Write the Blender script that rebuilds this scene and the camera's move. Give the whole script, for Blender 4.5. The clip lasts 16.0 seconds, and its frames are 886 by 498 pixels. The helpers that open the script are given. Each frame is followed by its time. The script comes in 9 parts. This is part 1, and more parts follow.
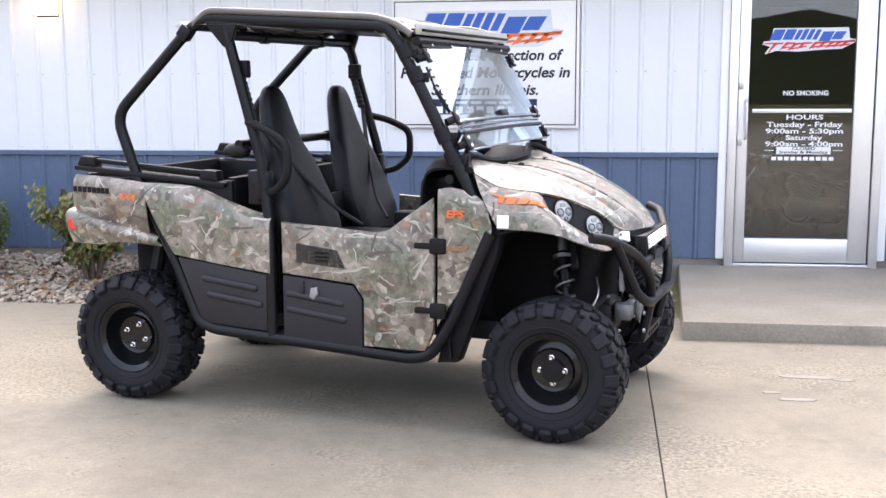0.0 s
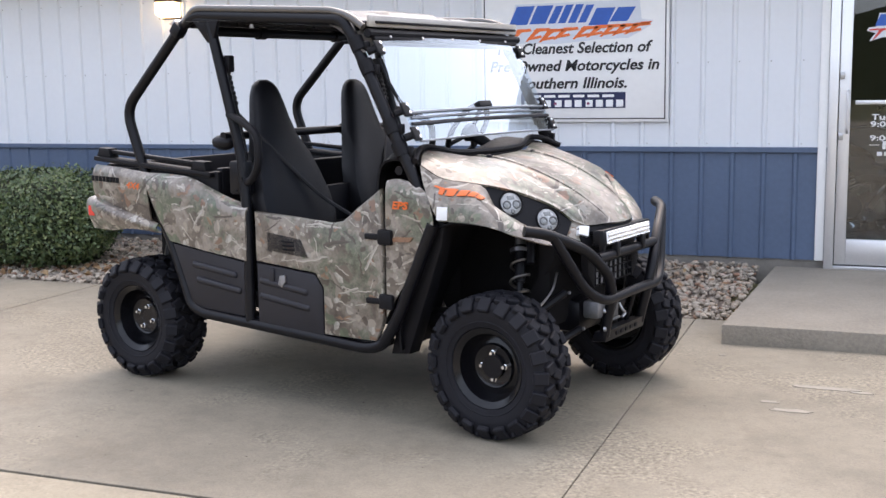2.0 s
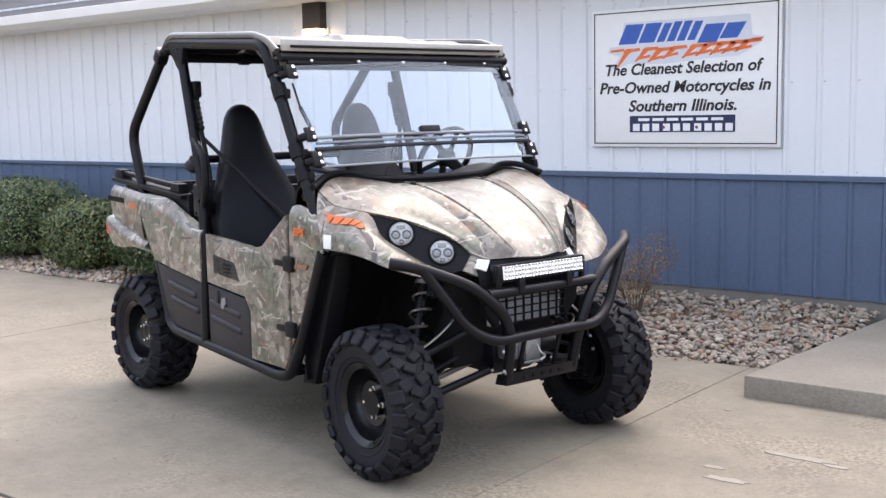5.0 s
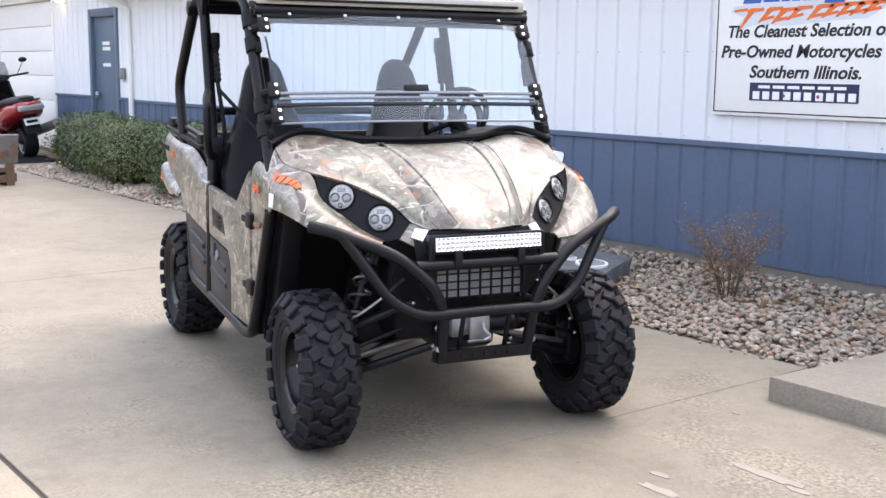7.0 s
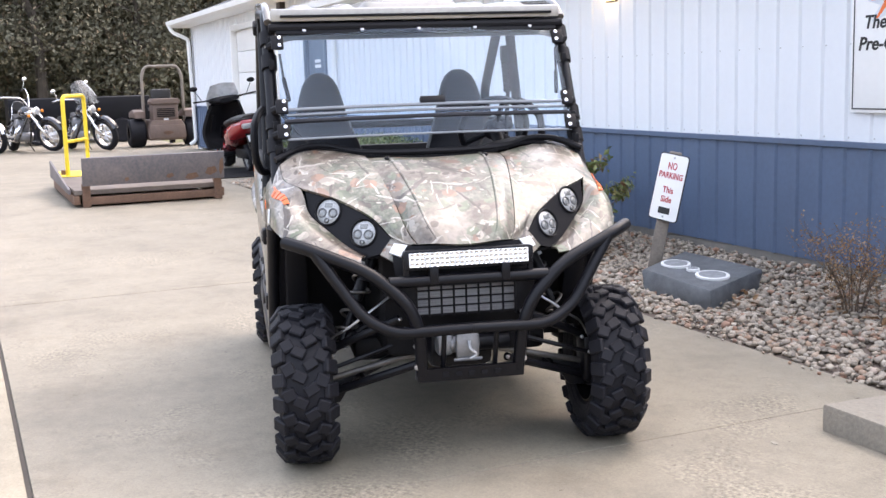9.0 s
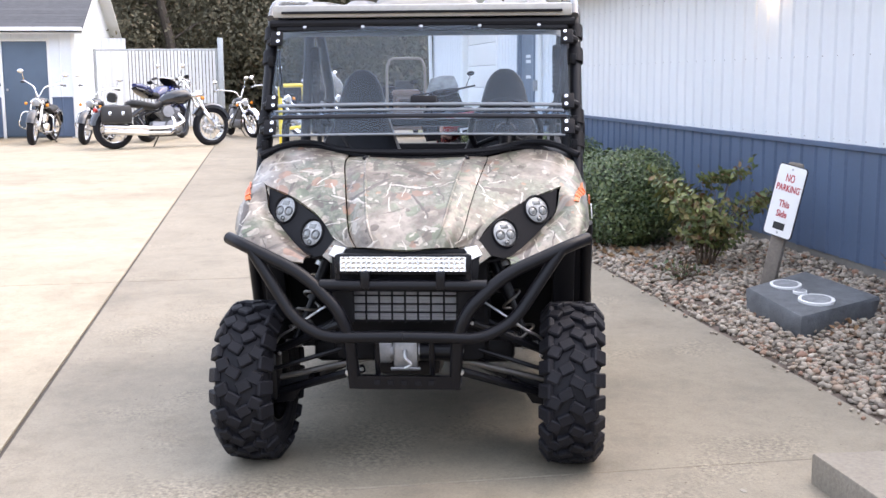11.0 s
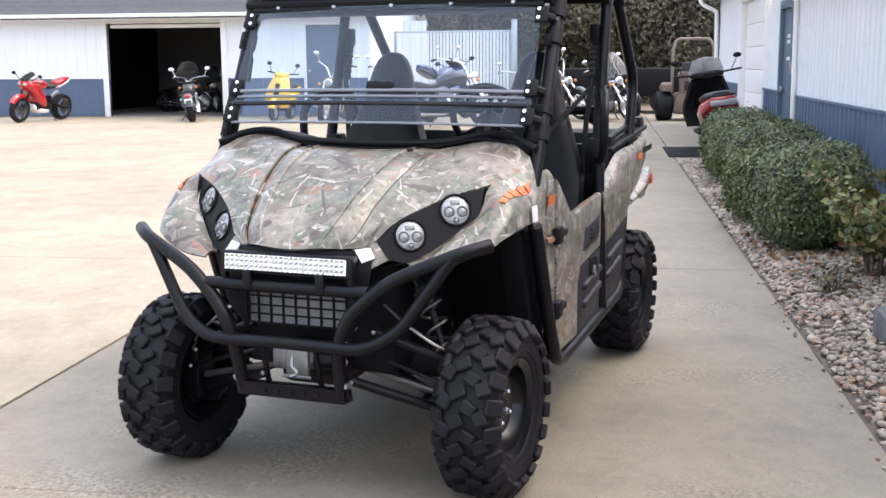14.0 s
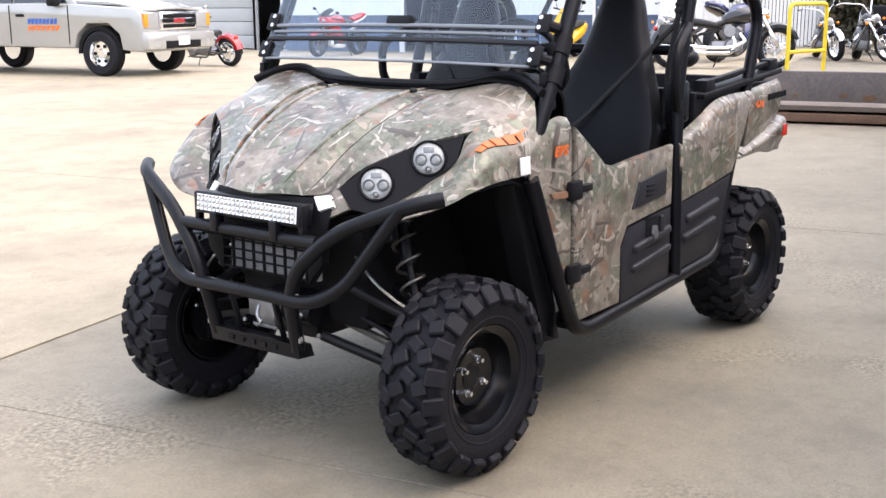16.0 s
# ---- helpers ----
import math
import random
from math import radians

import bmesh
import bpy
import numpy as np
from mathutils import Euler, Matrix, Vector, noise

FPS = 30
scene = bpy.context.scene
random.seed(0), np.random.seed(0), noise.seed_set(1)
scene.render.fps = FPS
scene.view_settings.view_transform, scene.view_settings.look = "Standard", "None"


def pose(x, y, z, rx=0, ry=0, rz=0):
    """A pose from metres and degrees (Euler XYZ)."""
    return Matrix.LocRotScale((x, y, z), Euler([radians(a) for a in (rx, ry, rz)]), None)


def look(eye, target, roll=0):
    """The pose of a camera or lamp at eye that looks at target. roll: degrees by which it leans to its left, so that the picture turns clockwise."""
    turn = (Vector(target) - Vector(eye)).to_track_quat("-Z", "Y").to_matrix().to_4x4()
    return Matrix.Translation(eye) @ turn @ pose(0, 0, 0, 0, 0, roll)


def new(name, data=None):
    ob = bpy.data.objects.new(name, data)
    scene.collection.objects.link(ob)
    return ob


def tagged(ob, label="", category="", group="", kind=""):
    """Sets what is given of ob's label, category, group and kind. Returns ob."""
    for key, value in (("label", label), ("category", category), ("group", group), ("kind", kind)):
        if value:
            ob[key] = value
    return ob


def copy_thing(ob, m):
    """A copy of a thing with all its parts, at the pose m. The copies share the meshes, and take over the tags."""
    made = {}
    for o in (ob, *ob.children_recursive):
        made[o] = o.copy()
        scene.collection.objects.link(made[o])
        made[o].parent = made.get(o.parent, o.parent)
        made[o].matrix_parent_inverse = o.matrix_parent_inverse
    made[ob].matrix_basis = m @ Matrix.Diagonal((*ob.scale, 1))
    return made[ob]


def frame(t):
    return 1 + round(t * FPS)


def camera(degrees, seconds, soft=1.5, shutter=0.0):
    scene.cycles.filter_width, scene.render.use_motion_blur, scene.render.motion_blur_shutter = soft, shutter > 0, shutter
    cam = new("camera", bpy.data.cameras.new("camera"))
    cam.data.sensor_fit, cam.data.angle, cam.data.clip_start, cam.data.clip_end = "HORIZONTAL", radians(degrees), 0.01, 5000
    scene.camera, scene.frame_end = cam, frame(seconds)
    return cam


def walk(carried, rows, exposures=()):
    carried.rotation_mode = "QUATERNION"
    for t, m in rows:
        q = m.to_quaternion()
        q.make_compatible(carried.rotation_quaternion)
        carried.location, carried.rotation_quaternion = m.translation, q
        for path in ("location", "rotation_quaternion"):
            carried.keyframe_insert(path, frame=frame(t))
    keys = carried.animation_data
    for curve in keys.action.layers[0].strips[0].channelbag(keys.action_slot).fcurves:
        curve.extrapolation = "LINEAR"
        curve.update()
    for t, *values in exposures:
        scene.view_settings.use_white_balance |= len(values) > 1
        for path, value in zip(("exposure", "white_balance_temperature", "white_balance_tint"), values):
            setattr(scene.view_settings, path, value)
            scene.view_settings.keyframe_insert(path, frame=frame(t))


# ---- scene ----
cam = camera(43.1, 16.0)
PATH = [
    (0, (0.154, -8.897, 1.528), (-0.121, -6.937, 1.237), -0.25),
    (0.5, (0.496, -8.869, 1.512), (0.121, -6.933, 1.178), 0.44),
    (1, (0.764, -8.749, 1.496), (0.314, -6.824, 1.194), -0.37),
    (1.5, (1.048, -8.600, 1.506), (0.468, -6.705, 1.237), -1.08),
    (2, (1.421, -8.564, 1.486), (0.713, -6.716, 1.196), -0.90),
    (2.5, (1.688, -8.419, 1.467), (0.880, -6.611, 1.191), -1.21),
    (3, (1.976, -8.233, 1.477), (1.017, -6.498, 1.211), -1.34),
    (3.5, (2.326, -8.082, 1.478), (1.264, -6.414, 1.181), -0.17),
    (4, (2.560, -7.817, 1.479), (1.438, -6.185, 1.200), -0.18),
    (4.2, (2.620, -7.765, 1.469), (1.483, -6.139, 1.214), -0.29),
    (6.3, (3.511, -6.753, 1.463), (2.028, -5.449, 1.147), 0.20),
    (6.5, (3.585, -6.648, 1.471), (2.063, -5.393, 1.143), 0.88),
    (7, (3.674, -6.360, 1.473), (2.107, -5.158, 1.157), 0.66),
    (7.5, (3.746, -6.085, 1.484), (2.093, -4.994, 1.209), -0.69),
    (8, (3.926, -5.865, 1.478), (2.212, -4.887, 1.154), -1.23),
    (8.5, (4.080, -5.651, 1.480), (2.335, -4.734, 1.142), -1.55),
    (9, (4.132, -5.351, 1.480), (2.317, -4.566, 1.179), -1.70),
    (9.5, (4.221, -5.063, 1.467), (2.384, -4.337, 1.155), -1.12),
    (9.7, (4.268, -4.950, 1.468), (2.408, -4.294, 1.139), -0.75),
    (11.8, (4.347, -3.657, 1.483), (2.373, -3.510, 1.200), 0.06),
    (12, (4.281, -3.563, 1.479), (2.305, -3.461, 1.187), 0.24),
    (12.5, (4.193, -3.360, 1.496), (2.214, -3.334, 1.206), -0.79),
    (13, (4.186, -3.106, 1.480), (2.213, -3.194, 1.168), 0.77),
    (13.5, (4.139, -2.851, 1.476), (2.176, -3.036, 1.142), 0.73),
    (14, (3.948, -2.609, 1.480), (1.995, -2.888, 1.150), -0.41),
    (14.5, (3.812, -2.315, 1.460), (1.891, -2.735, 1.097), -0.76),
    (15, (3.658, -2.074, 1.473), (1.760, -2.539, 1.048), 0.62),
    (15.5, (3.438, -1.880, 1.474), (1.556, -2.417, 1.063), 0.69),
    (16, (3.323, -1.629, 1.457), (1.548, -2.442, 1.025), -0.42),
]
walk(cam, [(t, look(eye, target, roll)) for t, eye, target, roll in PATH], [(0, 2.42, 7000, 18), (0.6, 2.42, 7000, 18), (1.5, 1.93, 7000, 17), (4.2, 1.95, 7000, 17), (6.3, 2.24, 6950, 17), (9.7, 2.32, 6900, 17), (12, 2.18, 6850, 17), (13.5, 2.15, 6900, 16), (15.2, 2.08, 6950, 15), (15.6, 2.1, 6950, 15), (16, 2.18, 7050, 16)])

from itertools import product

# world: a bright hazy sky, the sun behind thin cloud over the shop
world = bpy.data.worlds.new("world")
scene.world = world
world.use_nodes = True
wn = world.node_tree
sky = wn.nodes.new("ShaderNodeTexSky")
sky.sky_type = "NISHITA"
sky.sun_disc = False
sky.sun_elevation = radians(58)
sky.sun_rotation = radians(352)
sky.air_density, sky.dust_density, sky.ozone_density = 1.0, 4.0, 1.0
bg = wn.nodes["Background"]
bg.inputs["Strength"].default_value = 0.15
# an even veil of thin cloud over the whole sky
veil = wn.nodes.new("ShaderNodeMix")
veil.data_type, veil.blend_type = "RGBA", "MIX"
veil.inputs["Factor"].default_value = 0.62
veil.inputs["B"].default_value = (2.95, 3.42, 4.1, 1)
wn.links.new(sky.outputs["Color"], veil.inputs["A"])
wn.links.new(veil.outputs["Result"], bg.inputs["Color"])
sun = new("sun", bpy.data.lights.new("sun", "SUN"))
sun.data.energy = 0.5
sun.data.angle = radians(95)
sun.data.color = (1.0, 0.975, 0.94)
sun.matrix_world = look((-1.2, 8.4, 13.6), (0, 0, 0))


# ---------------------------------------------------------------- materials
def material(name, base, rough=0.6, metal=0.0, vary=0.0, scale=8.0, fine=60.0, bump=0.0, bump_scale=40.0, tint=None, coat=0.0, spec=0.5, per_object=0.0):
    """A principled surface whose colour drifts at two scales and whose relief is fine."""
    m = bpy.data.materials.new(name)
    m.use_nodes = True
    t = m.node_tree
    n, l = t.nodes, t.links
    p = n["Principled BSDF"]
    p.inputs["Roughness"].default_value = rough
    p.inputs["Metallic"].default_value = metal
    p.inputs["Coat Weight"].default_value = coat
    p.inputs["Specular IOR Level"].default_value = spec
    p.inputs["Base Color"].default_value = (*base, 1)
    co = n.new("ShaderNodeTexCoord").outputs["Object"]
    if vary:
        a, b = n.new("ShaderNodeTexNoise"), n.new("ShaderNodeTexNoise")
        for k, s in ((a, scale), (b, fine)):
            k.inputs["Scale"].default_value = s
            k.inputs["Detail"].default_value = 6
            l.new(co, k.inputs["Vector"])
        add = n.new("ShaderNodeMath")
        add.operation = "ADD"
        l.new(a.outputs["Fac"], add.inputs[0])
        l.new(b.outputs["Fac"], add.inputs[1])
        last = add
        if per_object:
            info = n.new("ShaderNodeObjectInfo")
            more = n.new("ShaderNodeMath")
            more.operation = "MULTIPLY_ADD"
            l.new(info.outputs["Random"], more.inputs[0])
            more.inputs[1].default_value = per_object
            l.new(add.outputs[0], more.inputs[2])
            last = more
        r = n.new("ShaderNodeValToRGB")
        lo = [c * (1 - vary) for c in base]
        hi = [min(1, c * (1 + vary)) for c in (tint or base)]
        r.color_ramp.elements[0].position, r.color_ramp.elements[0].color = 0.25, (*lo, 1)
        r.color_ramp.elements[1].position, r.color_ramp.elements[1].color = 0.75, (*hi, 1)
        half = n.new("ShaderNodeMath")
        half.operation = "MULTIPLY"
        half.inputs[1].default_value = 0.5 / (1 + 0.5 * per_object)
        l.new(last.outputs[0], half.inputs[0])
        l.new(half.outputs[0], r.inputs["Fac"])
        l.new(r.outputs["Color"], p.inputs["Base Color"])
        rr = n.new("ShaderNodeMapRange")
        rr.inputs["To Min"].default_value = max(0.02, rough * 0.85)
        rr.inputs["To Max"].default_value = min(1, rough * 1.2)
        l.new(b.outputs["Fac"], rr.inputs["Value"])
        l.new(rr.outputs["Result"], p.inputs["Roughness"])
    if bump:
        k = n.new("ShaderNodeTexNoise")
        k.inputs["Scale"].default_value = bump_scale
        k.inputs["Detail"].default_value = 5
        l.new(co, k.inputs["Vector"])
        u = n.new("ShaderNodeBump")
        u.inputs["Strength"].default_value = bump
        u.inputs["Distance"].default_value = 0.01
        l.new(k.outputs["Fac"], u.inputs["Height"])
        l.new(u.outputs["Normal"], p.inputs["Normal"])
    return m


def glowing(name, colour, strength):
    m = bpy.data.materials.new(name)
    m.use_nodes = True
    p = m.node_tree.nodes["Principled BSDF"]
    p.inputs["Base Color"].default_value = (*colour, 1)
    p.inputs["Emission Color"].default_value = (*colour, 1)
    p.inputs["Emission Strength"].default_value = strength
    return m


def clear(name, tint=(1, 1, 1), rough=0.02, haze=0.0, gloss=0.12, sheen=2.4, film=(1, 1, 1)):
    """A thin clear pane: straight light with a mirror film on it, and a patchy pale haze."""
    m = bpy.data.materials.new(name)
    m.use_nodes = True
    t = m.node_tree
    n, l = t.nodes, t.links
    n.remove(n["Principled BSDF"])
    a, b, mix = n.new("ShaderNodeBsdfTransparent"), n.new("ShaderNodeBsdfGlossy"), n.new("ShaderNodeMixShader")
    a.inputs["Color"].default_value = (*tint, 1)
    b.inputs["Roughness"].default_value = rough
    b.inputs["Color"].default_value = (*film, 1)
    fr = n.new("ShaderNodeFresnel")
    fr.inputs["IOR"].default_value = 1.5
    gain = n.new("ShaderNodeMath")
    gain.operation = "MULTIPLY_ADD"
    gain.inputs[1].default_value = sheen
    gain.inputs[2].default_value = gloss * 0.3
    gain.use_clamp = True
    l.new(fr.outputs[0], gain.inputs[0])
    l.new(gain.outputs[0], mix.inputs["Fac"])
    l.new(a.outputs[0], mix.inputs[1])
    l.new(b.outputs[0], mix.inputs[2])
    last = mix
    if haze:
        d, mix2 = n.new("ShaderNodeBsdfDiffuse"), n.new("ShaderNodeMixShader")
        k = n.new("ShaderNodeTexNoise")
        k.inputs["Scale"].default_value = 3.0
        k.inputs["Detail"].default_value = 8
        f = n.new("ShaderNodeMath")
        f.operation = "MULTIPLY"
        f.inputs[1].default_value = haze * 2
        l.new(k.outputs["Fac"], f.inputs[0])
        l.new(f.outputs[0], mix2.inputs["Fac"])
        l.new(mix.outputs[0], mix2.inputs[1])
        l.new(d.outputs[0], mix2.inputs[2])
        last = mix2
    l.new(last.outputs[0], n["Material Output"].inputs["Surface"])
    return m


WHITE_STEEL = material("white_steel", (0.72, 0.745, 0.775), 0.5, vary=0.05, scale=1.3, fine=22, tint=(0.69, 0.715, 0.745))
SHED_STEEL = material("white_shed_steel", (0.76, 0.79, 0.82), 0.45, vary=0.05, scale=1.3, fine=22)
BLUE_STEEL = material("blue_steel", (0.080, 0.118, 0.190), 0.48, vary=0.16, scale=1.6, fine=30)
WHITE_TRIM = material("white_trim", (0.80, 0.80, 0.79), 0.45, vary=0.05, scale=4, fine=40)
BLUE_DOOR = material("blue_door_paint", (0.085, 0.125, 0.18), 0.4, vary=0.1, scale=3, fine=40)
ALUMINIUM = material("brushed_aluminium", (0.74, 0.74, 0.75), 0.35, metal=0.75, vary=0.07, scale=5, fine=90)
FOUNDATION = material("foundation_concrete", (0.19, 0.175, 0.155), 0.9, vary=0.2, scale=4, fine=45, bump=0.4)
SHINGLE = material("grey_shingle", (0.085, 0.088, 0.095), 0.95, spec=0.12, vary=0.25, scale=6, fine=80, bump=0.4, per_object=0.6)
SOIL = material("dark_soil", (0.13, 0.10, 0.08), 0.95, vary=0.3, scale=5, fine=50, bump=0.6)
RUST = material("rusted_steel", (0.15, 0.085, 0.055), 0.8, vary=0.45, scale=5, fine=40, bump=0.4)
BLACK_METAL = material("black_powder_coat", (0.0055, 0.0055, 0.0075), 0.34, spec=0.22, vary=0.2, scale=10, fine=150, bump=0.05, bump_scale=300)
BLACK_PLASTIC = material("black_plastic", (0.0065, 0.0063, 0.008), 0.5, spec=0.18, vary=0.2, scale=12, fine=200, bump=0.08, bump_scale=400)
GREY_PLASTIC = material("charcoal_plastic", (0.019, 0.0185, 0.023), 0.42, spec=0.3, vary=0.2, scale=8, fine=160, bump=0.1, bump_scale=350)
VINYL = material("black_vinyl", (0.0068, 0.0066, 0.0085), 0.42, spec=0.24, vary=0.2, scale=8, fine=120, bump=0.12, bump_scale=250)
RUBBER = material("tyre_rubber", (0.0095, 0.0095, 0.0128), 0.6, spec=0.22, vary=0.35, scale=7, fine=60, bump=0.2, bump_scale=120)
RIM_BLACK = material("satin_black_rim", (0.005, 0.005, 0.0065), 0.2, spec=0.35, vary=0.2, scale=12, fine=90)
CHROME = material("chrome", (0.85, 0.85, 0.86), 0.12, metal=1.0, vary=0.05, scale=10, fine=60)
STEEL = material("bare_steel", (0.45, 0.45, 0.46), 0.35, metal=1.0, vary=0.2, scale=10, fine=80)
CAST = material("cast_aluminium", (0.30, 0.30, 0.31), 0.5, metal=0.9, vary=0.2, scale=20, fine=120, bump=0.2)
WOOD_GREY = material("weathered_wood", (0.22, 0.19, 0.16), 0.85, vary=0.35, scale=4, fine=60, bump=0.5)
SIGN_WHITE = material("sign_white", (0.80, 0.80, 0.79), 0.45, vary=0.04, scale=2, fine=20)
INK = material("black_ink", (0.012, 0.012, 0.014), 0.5, vary=0.1)
# blue film and tint put the sky's blue reflection into the pane's colour
WINDSCREEN = clear("clear_screen", (0.80, 0.89, 0.98), 0.03, film=(0.78, 0.89, 1.0), haze=0.012, gloss=-0.28, sheen=3.2)
# near-black: interior shade put into colour, also used for plain black parts
DARK = material("shade_dark_and_black", (0.010, 0.0095, 0.0105), 0.85, vary=0.2, spec=0.15)


# ---------------------------------------------------------------- mesh tools
def rounded(points, r, steps=5):
    """The polyline with its inner corners turned into arcs of radius about r."""
    pts = [Vector(p) for p in points]
    out = [pts[0]]
    for a, b, c in zip(pts, pts[1:], pts[2:]):
        u, v = (a - b), (c - b)
        k = min(r, u.length * 0.45, v.length * 0.45)
        p, q = b + u.normalized() * k, b + v.normalized() * k
        for i in range(steps + 1):
            s = i / steps
            out.append(p * (1 - s) ** 2 + b * 2 * s * (1 - s) + q * s * s)
    out.append(pts[-1])
    return out


def tube(bm, points, r, seg=10, cap=True, radii=None):
    """Sweeps a round section along the points."""
    pts = [Vector(p) for p in points]
    rings = []
    up = None
    for i, p in enumerate(pts):
        d = (pts[min(i + 1, len(pts) - 1)] - pts[max(i - 1, 0)]).normalized()
        if up is None:
            up = d.orthogonal().normalized()
        up = (up - d * up.dot(d)).normalized()
        side = d.cross(up)
        rr = radii[i] if radii else r
        rings.append([bm.verts.new(p + (up * math.cos(a) + side * math.sin(a)) * rr) for a in [2 * math.pi * k / seg for k in range(seg)]])
    skin(bm, rings, True)
    if cap:
        bm.faces.new(rings[0][::-1])
        bm.faces.new(rings[-1])
    return bm


def skin(bm, rings, closed):
    n = len(rings[0])
    for a, b in zip(rings, rings[1:]):
        for k in range(n if closed else n - 1):
            j = (k + 1) % n
            bm.faces.new((a[k], a[j], b[j], b[k]))


def block(bm, lo, hi, bevel=0.0, m=None, segments=2):
    """A box between two corners, its edges rounded, under the pose m."""
    vs = [bm.verts.new((x, y, z)) for x, y, z in product(*zip(lo, hi))]
    fs = [bm.faces.new([vs[i] for i in q]) for q in ((0, 1, 3, 2), (4, 6, 7, 5), (0, 4, 5, 1), (2, 3, 7, 6), (0, 2, 6, 4), (1, 5, 7, 3))]
    made = vs
    if bevel:
        es = list({e for f in fs for e in f.edges})
        res = bmesh.ops.bevel(bm, geom=es, offset=bevel, segments=segments, profile=0.5, affect="EDGES", clamp_overlap=True)
        made = list({v for f in res["faces"] for v in f.verts} | {v for v in vs if v.is_valid})
    if m is not None:
        bmesh.ops.transform(bm, matrix=m, verts=made)
    return bm


def slab_of(bm, outline, lo, hi, axis="y", bevel=0.0, m=None):
    """A flat piece: the outline (two coordinates) pushed from lo to hi along the axis."""
    def at(p, k):
        return {"x": (k, p[0], p[1]), "y": (p[0], k, p[1]), "z": (p[0], p[1], k)}[axis]
    a = [bm.verts.new(at(p, lo)) for p in outline]
    b = [bm.verts.new(at(p, hi)) for p in outline]
    fs = [bm.faces.new(a[::-1]), bm.faces.new(b)]
    n = len(a)
    for k in range(n):
        fs.append(bm.faces.new((a[k], a[(k + 1) % n], b[(k + 1) % n], b[k])))
    bmesh.ops.recalc_face_normals(bm, faces=fs)
    made = a + b
    if bevel:
        es = list({e for f in fs[:2] for e in f.edges})
        res = bmesh.ops.bevel(bm, geom=es, offset=bevel, segments=2, profile=0.5, affect="EDGES", clamp_overlap=True)
        made = list({v for f in res["faces"] for v in f.verts} | {v for v in made if v.is_valid})
    if m is not None:
        bmesh.ops.transform(bm, matrix=m, verts=made)
    return bm


def lathe(bm, profile, seg=24, m=None, axis="y", arc=(0, 1)):
    """Turns a profile of (radius, along) about an axis."""
    rings = []
    full = arc == (0, 1)
    for k in range(seg if full else seg + 1):
        a = 2 * math.pi * (arc[0] + (arc[1] - arc[0]) * k / seg)
        ring = []
        for r, s in profile:
            c, d = r * math.cos(a), r * math.sin(a)
            ring.append(bm.verts.new({"x": (s, c, d), "y": (c, s, d), "z": (c, d, s)}[axis]))
        rings.append(ring)
    if full:
        rings.append(rings[0])
    for p, q in zip(rings, rings[1:]):
        for k in range(len(profile) - 1):
            vs = [p[k], p[k + 1], q[k + 1], q[k]]
            try:
                bm.faces.new(vs)
            except ValueError:
                pass
    made = list({v for r in rings for v in r})
    bmesh.ops.remove_doubles(bm, verts=made, dist=1e-5)
    made = [v for v in made if v.is_valid]
    if m is not None:
        bmesh.ops.transform(bm, matrix=m, verts=made)
    return bm


def ball(bm, centre, radius, squash=(1, 1, 1), sub=2, m=None):
    k = pose(*centre) @ Matrix.Diagonal((radius * squash[0], radius * squash[1], radius * squash[2], 1))
    bmesh.ops.create_icosphere(bm, subdivisions=sub, radius=1, matrix=(m @ k) if m is not None else k)
    return bm


def loft(bm, rings, closed=True, caps=True):
    made = [[bm.verts.new(p) for p in r] for r in rings]
    skin(bm, made, closed)
    if caps and closed:
        bm.faces.new(made[0][::-1])
        bm.faces.new(made[-1])
    return bm


def link(name, bm, mat, parent=None, smooth=35.0, fix=True):
    if fix:
        bmesh.ops.recalc_face_normals(bm, faces=bm.faces)
    me = bpy.data.meshes.new(name)
    bm.to_mesh(me)
    bm.free()
    for k in (mat if isinstance(mat, (list, tuple)) else [mat]):
        me.materials.append(k)
    if smooth:
        me.shade_smooth()
        me.set_sharp_from_angle(angle=radians(smooth))
    ob = new(name, me)
    if parent is not None:
        ob.parent = parent
    return ob


def part(name, bm, mat, parent, label="", smooth=35.0):
    ob = link(name, bm, mat, parent, smooth)
    return tagged(ob, label) if label else ob


def thing(name, m, label, category, group="", kind=""):
    ob = new(name)
    ob.matrix_world = m
    return tagged(ob, label, category, group, kind)


def setting(name, bm, mat, label, category, smooth=35.0, parent=None):
    return tagged(link(name, bm, mat, parent, smooth), label, category, kind="structure")


def words(text, size, depth=0.002, shear=0.0, bold=0.0, width=None, spacing=1.0):
    """Letters as a mesh in the xz plane, facing -y, centred on the origin."""
    cu = bpy.data.curves.new("words", "FONT")
    cu.body, cu.size, cu.shear, cu.extrude, cu.offset = text, size, shear, depth, bold
    cu.space_character = spacing
    cu.align_x, cu.align_y = "CENTER", "CENTER"
    cu.resolution_u = 3
    ob = bpy.data.objects.new("words", cu)
    scene.collection.objects.link(ob)
    dg = bpy.context.evaluated_depsgraph_get()
    me = ob.evaluated_get(dg).to_mesh()
    bm = bmesh.new()
    bm.from_mesh(me)
    bpy.data.objects.remove(ob)
    bpy.data.curves.remove(cu)
    xs = [v.co.x for v in bm.verts]
    k = width / (max(xs) - min(xs)) if width else 1.0
    mid = (max(xs) + min(xs)) / 2
    for v in bm.verts:
        v.co = Vector(((v.co.x - mid) * k, -v.co.z, v.co.y))
    return bm


